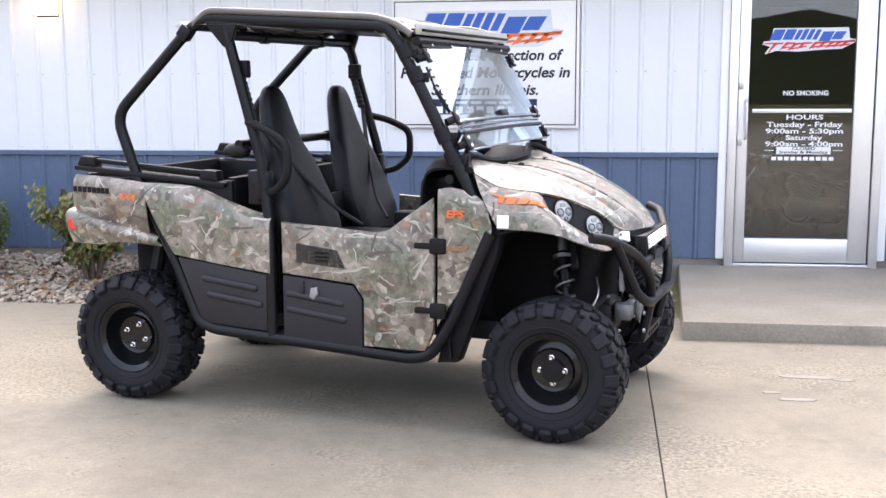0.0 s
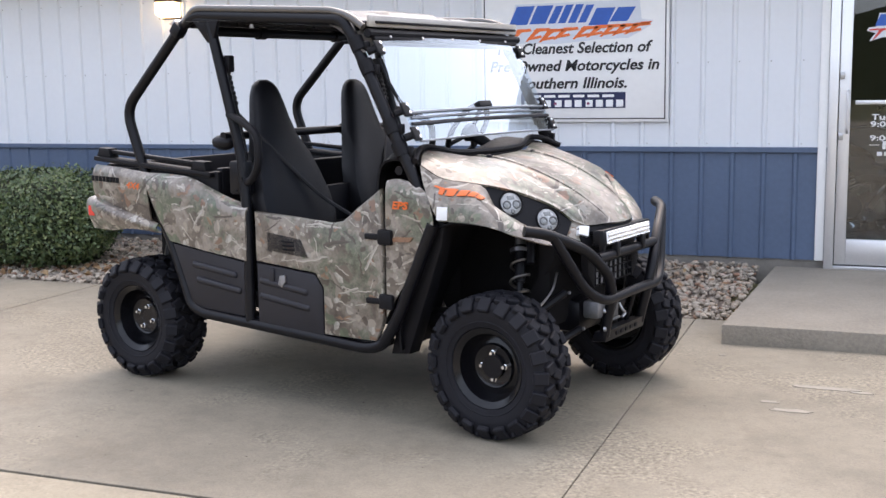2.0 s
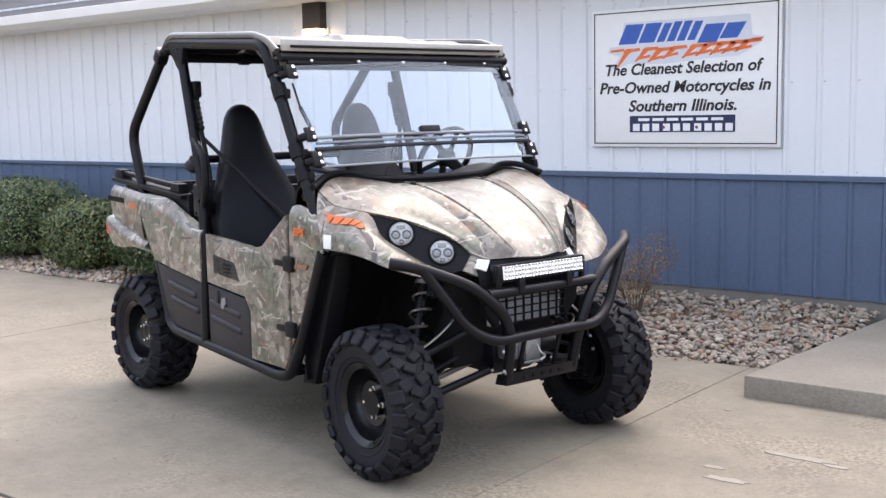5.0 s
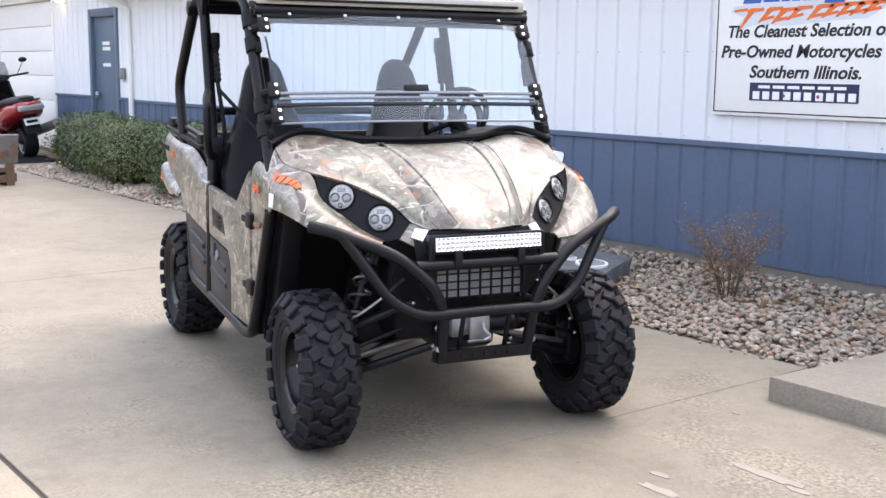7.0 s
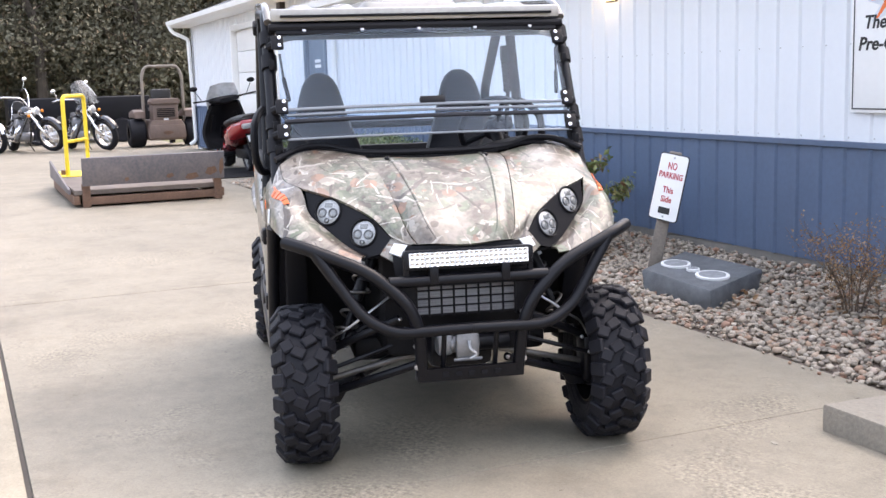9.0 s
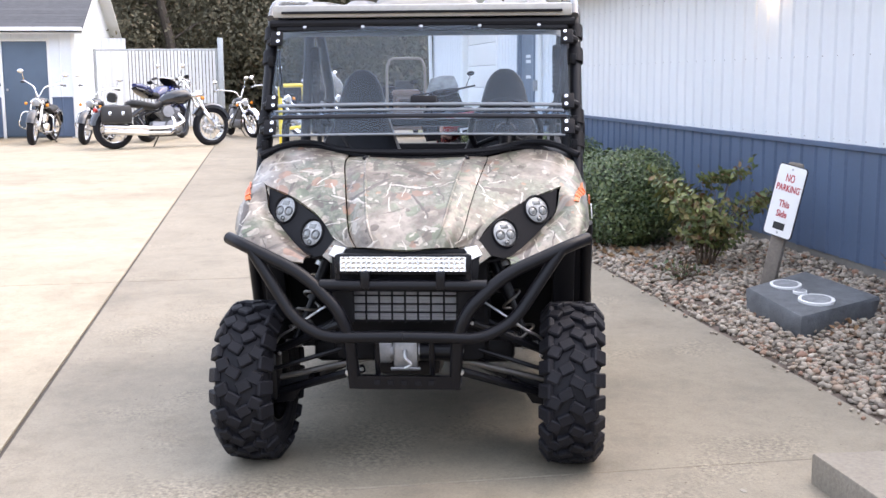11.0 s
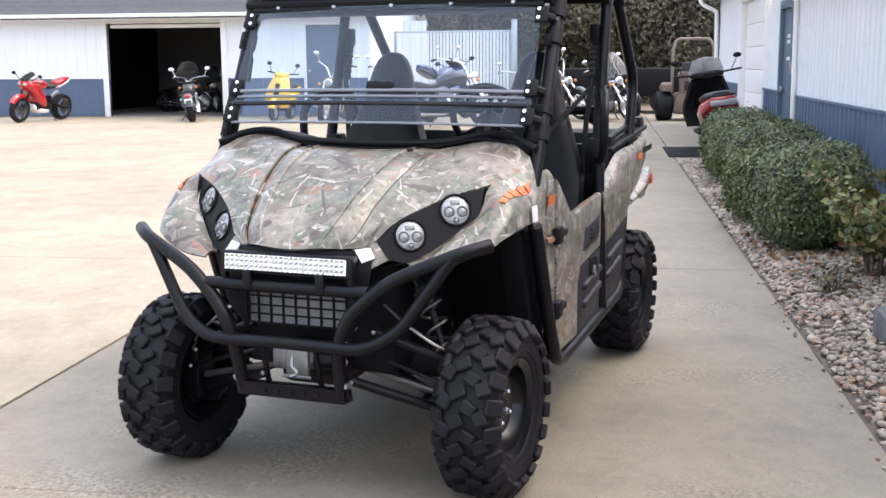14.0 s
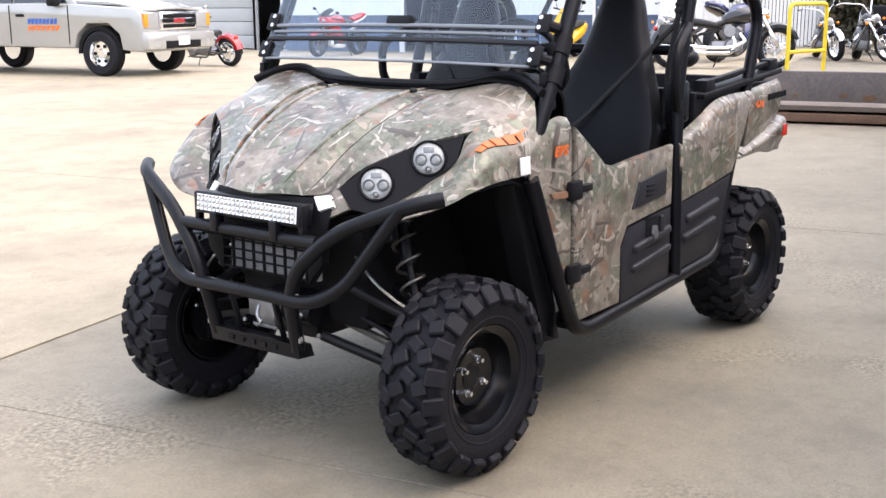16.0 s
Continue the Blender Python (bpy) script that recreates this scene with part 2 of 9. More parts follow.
def grid_patch(bm, xs, ys, height):
    vs = [[bm.verts.new((x, y, height(x, y))) for x in xs] for y in ys]
    for a, b in zip(vs, vs[1:]):
        for k in range(len(xs) - 1):
            bm.faces.new((a[k], a[k + 1], b[k + 1], b[k]))
    return bm

# ---------------------------------------------------------------- ground and building
def concrete_material(name, tone, grit):
    """Trowelled concrete: broad drifts, worn patches of exposed grit, fine grain and a few marks."""
    m = bpy.data.materials.new(name)
    m.use_nodes = True
    t = m.node_tree
    n, l = t.nodes, t.links
    p = n["Principled BSDF"]
    co = n.new("ShaderNodeTexCoord").outputs["Object"]

    def noisy(scale, detail=8, rough=0.6):
        k = n.new("ShaderNodeTexNoise")
        k.inputs["Scale"].default_value, k.inputs["Detail"].default_value, k.inputs["Roughness"].default_value = scale, detail, rough
        l.new(co, k.inputs["Vector"])
        return k.outputs["Fac"]

    def ramp(fac, *stops):
        r = n.new("ShaderNodeValToRGB")
        r.color_ramp.elements.remove(r.color_ramp.elements[0])
        for i, (pos, c) in enumerate(stops):
            e = r.color_ramp.elements[0] if i == 0 else r.color_ramp.elements.new(pos)
            e.position, e.color = pos, (*c, 1)
        l.new(fac, r.inputs["Fac"])
        return r.outputs["Color"]

    def blend(kind, fac, a, b):
        x = n.new("ShaderNodeMix")
        x.data_type, x.blend_type = "RGBA", kind
        if isinstance(fac, float):
            x.inputs["Factor"].default_value = fac
        else:
            l.new(fac, x.inputs["Factor"])
        l.new(a, x.inputs["A"])
        l.new(b, x.inputs["B"])
        return x.outputs["Result"]

    def grey(fac, *stops):
        return ramp(fac, *[(q, (v, v * 0.995, v * 0.985)) for q, v in stops])

    broad = ramp(noisy(0.45, 6, 0.55), (0.32, tuple(v * 0.84 for v in tone)), (0.5, tone), (0.68, tuple(v * 1.13 for v in tone)))
    c = blend("MULTIPLY", 1.0, broad, grey(noisy(2.3, 8, 0.6), (0.34, 0.86), (0.5, 1.0), (0.66, 1.09)))
    c = blend("MULTIPLY", 1.0, c, grey(noisy(13, 8, 0.7), (0.34, 0.90), (0.5, 1.0), (0.66, 1.08)))
    c = blend("MULTIPLY", 1.0, c, grey(noisy(75, 6, 0.8), (0.36, 0.84), (0.5, 1.0), (0.66, 1.14)))
    # worn patches where the paste has gone and pale grit shows
    worn = grey(noisy(0.9, 7, 0.6), (0.50, 0.0), (0.60, grit))
    specks = grey(noisy(48, 3, 0.7), (0.40, 0.62), (0.50, 1.0), (0.58, 1.12), (0.66, 1.55))
    c = blend("MULTIPLY", worn, c, specks)
    # old stains, pale scuffs and dark crumbs
    c = blend("MULTIPLY", 0.8, c, ramp(noisy(1.3, 10, 0.7), (0.56, (1, 1, 1)), (0.64, (0.87, 0.85, 0.83)), (0.76, (0.78, 0.75, 0.73))))
    c = blend("MULTIPLY", 1.0, c, ramp(noisy(30, 2, 0.5), (0.235, (0.35, 0.32, 0.30)), (0.27, (1, 1, 1))))
    scuff = ramp(noisy(8.0, 10, 0.7), (0.68, (0, 0, 0)), (0.74, (0.45, 0.45, 0.45)))
    pale = ramp(noisy(2, 1), (0.0, tuple(v * 1.7 for v in tone)))
    c = blend("MIX", scuff, c, pale)
    l.new(c, p.inputs["Base Color"])
    p.inputs["Roughness"].default_value = 0.75
    p.inputs["Specular IOR Level"].default_value = 0.5
    u = n.new("ShaderNodeBump")
    u.inputs["Strength"].default_value, u.inputs["Distance"].default_value = 0.45, 0.004
    l.new(noisy(60, 8, 0.75), u.inputs["Height"])
    l.new(u.outputs["Normal"], p.inputs["Normal"])
    return m


# darker, grittier tone for the bays by the wall, paler for the rest
CONCRETE = concrete_material("darker_drive_concrete", (0.232, 0.205, 0.160), 0.9)
CONCRETE_PALE = concrete_material("pale_drive_concrete", (0.325, 0.282, 0.210), 0.35)
LANDING = material("landing_concrete", (0.255, 0.225, 0.182), 0.85, vary=0.32, scale=2.2, fine=55, bump=0.5, bump_scale=60)
JOINT = material("perished_joint_filler", (0.06, 0.05, 0.04), 0.95, vary=0.4, scale=6, fine=60)
MORTAR = material("old_mortar", (0.30, 0.27, 0.222), 0.9, vary=0.2, scale=20, fine=120, bump=0.4)
EARTH = material("grass_and_earth", (0.10, 0.11, 0.045), 0.95, vary=0.4, scale=0.4, fine=9, bump=0.5, tint=(0.17, 0.15, 0.07))

# one sheet of earth to the horizon, the concrete lies 4 mm over it in cast bays
bm = bmesh.new()
grid_patch(bm, [-900, -200, -60, -30, 10, 60, 900], [-900, -120, -30, 10, 60, 900], lambda x, y: -0.03)
setting("ground", bm, EARTH, "rough grass and bare earth round the yard", "ground")

BAY_X = [-33.0, -28.3, -21.5, -12.8, -4.12, 0.42, 6.0, 12.0]
BAY_Y = [-34.0, -28.0, -22.0, -16.0, -10.15, -5.2, -1.52]
drive = thing("drive", pose(0, 0, 0), "weathered tan concrete drive cast in bays, stained and cracked", "concrete drive", kind="structure")
for i, (x0, x1) in enumerate(zip(BAY_X, BAY_X[1:])):
    for j, (y0, y1) in enumerate(zip(BAY_Y, BAY_Y[1:])):
        bm = bmesh.new()
        # a hairline saw cut by the landing, wider joints elsewhere
        ga, gb = (0.003 if x0 == 0.42 else 0.006), (0.003 if x1 == 0.42 else 0.006)
        block(bm, (x0 + ga, y0 + (0.011 if y0 == -5.2 else 0.005), -0.12), (x1 - gb, y1 - (0.011 if y1 == -5.2 else 0.005), 0.0), 0.002, segments=1)
        part("slab", bm, CONCRETE if y1 > -2 else CONCRETE_PALE, drive)
bm = bmesh.new()
block(bm, (-33.0, -5.21, -0.10), (12.0, -5.19, -0.010))
part("joint_filler", bm, JOINT, drive, "dark perished joint filler")
for x in (0.42, -4.12, -12.8):
    bm = bmesh.new()
    block(bm, (x - 0.005, -5.185, -0.10), (x + 0.005, -1.53, -0.008))
    part("joint_filler", bm, JOINT, drive)
# the strip under the far doors, level with the drive
bm = bmesh.new()
block(bm, (-33.0, -1.51, -0.12), (-12.87, -0.0, 0.0), 0.006, segments=1)
part("slab", bm, CONCRETE, drive)
bm = bmesh.new()
block(bm, (-26.0, 0.01, -0.12), (-21.7, 6.0, 0.0), 0.006, segments=1)
part("slab", bm, CONCRETE, drive)

# pale splashes of old mortar by the landing
splash_rng = random.Random(12)
for cx, cy, lx, ly in ((1.26, -2.98, 0.17, 0.035), (1.13, -3.42, 0.10, 0.03), (1.02, -3.30, 0.05, 0.02), (1.42, -3.02, 0.06, 0.02), (0.70, -2.45, 0.02, 0.012)):
    bm = bmesh.new()
    edge = []
    for k in range(18):
        a = 2 * math.pi * k / 18
        q = splash_rng.uniform(0.7, 1.1)
        edge.append((cx + math.cos(a) * lx * q, cy + math.sin(a) * ly * q))
    slab_of(bm, edge, 0.0005, 0.0035, "z")
    part("mortar_splash", bm, MORTAR, drive)

# landing at the shop door
bm = bmesh.new()
slab_of(bm, [(0.66, -2.17), (9.0, -2.17), (9.0, 0.0), (0.78, 0.0)], -0.1, 0.115, "z", 0.012)
setting("landing", bm, LANDING, "raised concrete landing slab before the shop door", "landing")

# bed of river gravel
bm = bmesh.new()
grid_patch(bm, [-12.86 + 0.2 * i for i in range(68)], [-1.515 + 0.19 * i for i in range(9)], lambda x, y: -0.018 + 0.05 * min(1, (y + 1.515) * 1.6) + 0.07 * max(0.0, (y + 0.55) / 0.55) + 0.02 * noise.noise((x * 2, y * 2, 0)))
setting("gravel_bed", bm, SOIL, "earth bed under river gravel along the wall", "gravel bed")

WALL_L, WALL_R, EAVE = -11.95, 6.5, 2.78
TRIM_Z, BASE_Z = 0.975, 0.17
RIB = 0.2245


def ribbed(bm, x0, x1, z0, z1, y, step=RIB, rib=0.017, start=0.23):
    """A sheet of pressed siding facing -y: flats with narrow raised ribs."""
    xs = [(x0, 0.0)]
    k = math.ceil((x0 - start) / step)
    while start + k * step < x1 - 0.03:
        c = start + k * step
        if c > x0 + 0.03:
            xs += [(c - 0.022, 0.0), (c - 0.009, rib), (c + 0.009, rib), (c + 0.022, 0.0)]
        k += 1
    xs.append((x1, 0.0))
    lo = [bm.verts.new((x, y - d, z0)) for x, d in xs]
    hi = [bm.verts.new((x, y - d, z1)) for x, d in xs]
    for i in range(len(xs) - 1):
        bm.faces.new((lo[i], lo[i + 1], hi[i + 1], hi[i]))


def wall_panel(name, x0, x1, z0, z1, y, mat, label, step=RIB, start=0.23, thick=0.12):
    bm = bmesh.new()
    ribbed(bm, x0, x1, z0, z1, y, step, start=start)
    block(bm, (x0, y + 0.002, z0), (x1, y + thick, z1))
    return setting(name, bm, mat, label, "wall", smooth=20, parent=None)


DOOR_X0, DOOR_X1 = 1.12, 2.26
for a, b in ((WALL_L, DOOR_X0), (DOOR_X1, WALL_R)):
    side = "a" if a < 0 else "b"
    wall_panel("wall_upper_" + side, a, b, TRIM_Z + 0.02, EAVE, 0.0, WHITE_STEEL, "white ribbed steel siding with small screws")
    wall_panel("wall_lower_" + side, a, b, BASE_Z, TRIM_Z - 0.02, 0.0, BLUE_STEEL, "blue ribbed steel wainscot siding")
    bm = bmesh.new()
    block(bm, (a, -0.028, TRIM_Z - 0.02), (b, 0.05, TRIM_Z + 0.02), 0.004, segments=1)
    setting("trim", bm, BLUE_STEEL, "blue drip trim between wainscot and siding", "trim")
    bm = bmesh.new()
    block(bm, (a, 0.01, -0.1), (b, 0.13, BASE_Z))
    setting("foundation", bm, FOUNDATION, "low concrete foundation wall", "foundation")
bm = bmesh.new()
ribbed(bm, DOOR_X0, DOOR_X1, 2.35, EAVE, 0.0)
block(bm, (DOOR_X0, 0.002, 2.35), (DOOR_X1, 0.12, EAVE))
setting("wall_over_door", bm, WHITE_STEEL, "white ribbed siding over the shop door", "wall", smooth=20)

# shed across the yard
SX, SY0, SY1 = -26.6, -18.7, -8.9
SHED_EAVE = 2.95

# ---------------------------------------------------------------- the camouflaged utility vehicle
def camo_material():
    m = bpy.data.materials.new("woodland_camouflage")
    m.use_nodes = True
    t = m.node_tree
    n, l = t.nodes, t.links
    p = n["Principled BSDF"]
    p.inputs["Roughness"].default_value = 0.42
    p.inputs["Coat Weight"].default_value = 0.5
    p.inputs["Coat Roughness"].default_value = 0.27
    co = n.new("ShaderNodeTexCoord").outputs["Object"]

    def mapped(scale, turn=(0, 0, 0), shift=(0, 0, 0)):
        k = n.new("ShaderNodeMapping")
        k.inputs["Scale"].default_value, k.inputs["Rotation"].default_value, k.inputs["Location"].default_value = scale, turn, shift
        l.new(co, k.inputs["Vector"])
        return k.outputs["Vector"]

    def noisy(vec, scale, detail=5, rough=0.6, twist=0.0):
        k = n.new("ShaderNodeTexNoise")
        k.inputs["Scale"].default_value, k.inputs["Detail"].default_value = scale, detail
        k.inputs["Roughness"].default_value, k.inputs["Distortion"].default_value = rough, twist
        l.new(vec, k.inputs["Vector"])
        return k.outputs["Fac"]

    def ramp(fac, *stops, mode="LINEAR"):
        r = n.new("ShaderNodeValToRGB")
        r.color_ramp.interpolation = mode
        r.color_ramp.elements.remove(r.color_ramp.elements[0])
        for i, (pos, c) in enumerate(stops):
            e = r.color_ramp.elements[0] if i == 0 else r.color_ramp.elements.new(pos)
            e.position, e.color = pos, (*c, 1) if isinstance(c, tuple) else (c, c, c, 1)
        l.new(fac, r.inputs["Fac"])
        return r.outputs["Color"]

    def mix(fac, a, b, kind="MIX"):
        x = n.new("ShaderNodeMix")
        x.data_type, x.blend_type = "RGBA", kind
        if isinstance(fac, float):
            x.inputs["Factor"].default_value = fac
        else:
            l.new(fac, x.inputs["Factor"])
        for key, v in (("A", a), ("B", b)):
            if isinstance(v, tuple):
                x.inputs[key].default_value = (*v, 1)
            else:
                l.new(v, x.inputs[key])
        return x.outputs["Result"]

    plain = mapped((1, 1, 1))
    tall = mapped((1.0, 1.0, 0.75), (0.30, 0.25, 0))
    base = ramp(noisy(plain, 6, 9, 0.66, 0.15), (0.32, (0.045, 0.034, 0.027)), (0.42, (0.105, 0.083, 0.065)), (0.50, (0.178, 0.150, 0.122)), (0.58, (0.255, 0.222, 0.187)), (0.70, (0.12, 0.094, 0.075)))
    bark = ramp(noisy(tall, 34, 7, 0.75, 0.2), (0.34, 0.5), (0.48, 0.95), (0.64, 1.2))
    c = mix(0.35, base, bark, "MULTIPLY")
    green = ramp(noisy(plain, 3.2, 8, 0.70, 0.3), (0.49, 0.0), (0.57, 0.8))
    c = mix(green, c, ramp(noisy(plain, 40, 5, 0.7), (0.34, (0.036, 0.046, 0.029)), (0.50, (0.088, 0.102, 0.066)), (0.66, (0.18, 0.185, 0.14))))

    def leaves(c, shift, scale, long, wide, keep, *stops, warp=0.45, deep=0.0):
        """Loose pointed leaves, one to a cell, each turned its own way and folded along its rib."""
        at = mapped((1, 1, 1), (0, 0, 0), shift)
        ragged = n.new("ShaderNodeTexNoise")
        ragged.inputs["Scale"].default_value, ragged.inputs["Detail"].default_value = 2.2 * scale, 3
        l.new(at, ragged.inputs["Vector"])
        shove = n.new("ShaderNodeVectorMath")
        shove.operation = "MULTIPLY_ADD"
        l.new(ragged.outputs["Color"], shove.inputs[0])
        shove.inputs[1].default_value = (warp / scale,) * 3
        l.new(at, shove.inputs[2])
        cell = n.new("ShaderNodeTexVoronoi")
        cell.inputs["Scale"].default_value = scale
        l.new(shove.outputs["Vector"], cell.inputs["Vector"])
        off = n.new("ShaderNodeVectorMath")
        off.operation = "SUBTRACT"
        l.new(shove.outputs["Vector"], off.inputs[0])
        l.new(cell.outputs["Position"], off.inputs[1])
        spin = n.new("ShaderNodeVectorMath")
        spin.operation = "SCALE"
        spin.inputs["Scale"].default_value = 6.28
        l.new(cell.outputs["Color"], spin.inputs[0])
        turn = n.new("ShaderNodeVectorRotate")
        turn.rotation_type = "EULER_XYZ"
        l.new(off.outputs["Vector"], turn.inputs["Vector"])
        l.new(spin.outputs["Vector"], turn.inputs["Rotation"])
        fit_in = n.new("ShaderNodeVectorMath")
        fit_in.operation = "MULTIPLY"
        l.new(turn.outputs["Vector"], fit_in.inputs[0])
        fit_in.inputs[1].default_value = (scale / long, scale / wide, scale / (deep or wide))
        size = n.new("ShaderNodeVectorMath")
        size.operation = "LENGTH"
        l.new(fit_in.outputs["Vector"], size.inputs[0])
        parts = n.new("ShaderNodeSeparateColor")
        l.new(cell.outputs["Color"], parts.inputs["Color"])
        axes = n.new("ShaderNodeSeparateXYZ")
        l.new(fit_in.outputs["Vector"], axes.inputs["Vector"])
        fold = ramp(axes.outputs["Y"], (0.0, 0.82), (0.05, 1.12))
        tint = mix(1.0, ramp(parts.outputs[1], *stops, mode="CONSTANT"), fold, "MULTIPLY")
        mask = mix(1.0, ramp(size.outputs["Value"], (0.86, 1.0), (0.98, 0.0)), ramp(parts.outputs[2], (keep, 0.9), (keep + 0.01, 0.0)), "MULTIPLY")
        return mix(mask, c, tint)

    c = leaves(c, (1, 5, 2), 11, 0.75, 0.34, 0.62, (0.0, (0.27, 0.235, 0.19)), (0.25, (0.105, 0.082, 0.062)), (0.42, (0.095, 0.115, 0.07)), (0.60, (0.20, 0.165, 0.13)), (0.74, (0.21, 0.115, 0.072)), (0.88, (0.31, 0.28, 0.24)))
    c = leaves(c, (4, 2, 7), 17, 0.80, 0.30, 0.66, (0.0, (0.30, 0.265, 0.22)), (0.28, (0.075, 0.057, 0.043)), (0.45, (0.13, 0.145, 0.095)), (0.62, (0.22, 0.185, 0.145)), (0.85, (0.19, 0.105, 0.066)), (0.92, (0.36, 0.335, 0.29)))
    c = leaves(c, (8, 3, 1), 27, 0.85, 0.24, 0.55, (0.0, (0.33, 0.30, 0.25)), (0.35, (0.07, 0.055, 0.042)), (0.60, (0.19, 0.16, 0.125)), (0.90, (0.20, 0.115, 0.07)))

    # crooked boughs and twigs, dark and sun-bleached
    c = leaves(c, (3, 6, 9), 4.5, 0.80, 0.060, 0.40, (0.0, (0.060, 0.046, 0.036)), (0.55, (0.20, 0.17, 0.14)), warp=0.20, deep=0.80)
    c = leaves(c, (7, 1, 3), 7.0, 0.85, 0.042, 0.55, (0.0, (0.36, 0.33, 0.285)), (0.45, (0.055, 0.042, 0.033)), (0.80, (0.30, 0.265, 0.22)), warp=0.22, deep=0.85)
    c = leaves(c, (2, 9, 5), 12.0, 0.85, 0.038, 0.62, (0.0, (0.38, 0.35, 0.30)), (0.50, (0.06, 0.046, 0.036)), (0.72, (0.32, 0.29, 0.24)), warp=0.25, deep=0.85)
    l.new(c, p.inputs["Base Color"])
    return m


CAMO = camo_material()
ROOF_SKIN = material("taupe_roof_plastic", (0.36, 0.335, 0.30), 0.30, vary=0.18, scale=5, fine=40, coat=0.7)
ROOF_EDGE = material("dark_taupe_plastic", (0.085, 0.078, 0.072), 0.25, vary=0.15, scale=8, fine=60, coat=0.4)
ORANGE = material("orange_decal", (0.66, 0.13, 0.025), 0.4, vary=0.06, scale=20)
FADED = material("faded_sticker", (0.22, 0.12, 0.07), 0.6, vary=0.4, scale=60, fine=200)
STICKER = material("white_sticker", (0.75, 0.76, 0.77), 0.5, vary=0.05, scale=20)
RED_LENS = material("red_reflector", (0.65, 0.03, 0.02), 0.2, vary=0.1, scale=60, coat=0.5)
LENS = material("clear_lamp_lens", (0.34, 0.345, 0.345), 0.38, metal=0.25, vary=0.5, scale=90, fine=260, coat=0.6)
BULB_RING = material("dark_lamp_ring", (0.09, 0.092, 0.095), 0.3, metal=0.4, vary=0.2, scale=80)
BULB_GLASS = material("grey_lamp_glass", (0.20, 0.205, 0.20), 0.22, metal=0.4, vary=0.6, scale=240, fine=500, coat=0.4)
LED = material("led_reflector", (0.90, 0.90, 0.90), 0.3, metal=0.0, vary=0.12, scale=30, fine=200)
MESH_GREY = material("radiator_fins", (0.34, 0.34, 0.36), 0.55, metal=0.3, vary=0.25, scale=30, fine=200)
BELT = material("seat_belt_webbing", (0.02, 0.02, 0.022), 0.8, vary=0.2, scale=50, fine=300)
DULL_STEEL = material("dull_shaft_steel", (0.16, 0.15, 0.14), 0.45, metal=0.8, vary=0.25, scale=20, fine=120)
EDGE_CLEAR = material("polished_screen_edge", (0.20, 0.215, 0.235), 0.12, vary=0.05, scale=10)

CAR = pose(-0.957, -3.3325, 0.0, 0, 0, -12.65)
car = thing("utility_vehicle", CAR, "two-seat off-road utility vehicle in woodland camouflage, parked on the drive", "utility vehicle")
SIDES = ((-1, "right"), (1, "left"))


def catmull(p0, p1, p2, p3, t):
    return 0.5 * ((2 * p1) + (p2 - p0) * t + (2 * p0 - 5 * p1 + 4 * p2 - p3) * t * t + (3 * p1 - p0 - 3 * p2 + p3) * t ** 3)


def smooth_line(pts, n):
    pts = [Vector(p) for p in pts]
    ext = [pts[0] * 2 - pts[1]] + pts + [pts[-1] * 2 - pts[-2]]
    out = []
    for i in range(len(pts) - 1):
        for k in range(n):
            out.append(catmull(*ext[i:i + 4], k / n))
    return out + [pts[-1]]


def sheet(bm, rows, n=4, thick=0.006, flip=False):
    """A moulded panel: a smooth skin through rows of points, with thickness and a closed edge."""
    lines = [smooth_line(r, n) for r in rows]
    cols = [smooth_line(c, n) for c in zip(*lines)]
    grid = [list(r) for r in zip(*cols)]
    h, w = len(grid), len(grid[0])

    def normal(i, j):
        a = grid[min(i + 1, h - 1)][j] - grid[max(i - 1, 0)][j]
        b = grid[i][min(j + 1, w - 1)] - grid[i][max(j - 1, 0)]
        k = a.cross(b)
        return k.normalized() * (-1 if flip else 1) if k.length else Vector((0, 0, 1))

    top = [[bm.verts.new(grid[i][j]) for j in range(w)] for i in range(h)]
    low = [[bm.verts.new(grid[i][j] - normal(i, j) * thick) for j in range(w)] for i in range(h)]
    for g in (top, low):
        for i in range(h - 1):
            for j in range(w - 1):
                bm.faces.new((g[i][j], g[i][j + 1], g[i + 1][j + 1], g[i + 1][j]))
    rim = [(i, 0) for i in range(h)] + [(h - 1, j) for j in range(1, w)] + [(i, w - 1) for i in range(h - 2, -1, -1)] + [(0, j) for j in range(w - 2, 0, -1)]
    for (a, b), (c, d) in zip(rim, rim[1:] + rim[:1]):
        bm.faces.new((top[a][b], top[c][d], low[c][d], low[a][b]))
    return bm


def mirrored(pts, s):
    return [(x, y * s, z) for x, y, z in pts]


# ---- wheels
TR, HUB_Z = 0.312, 0.31


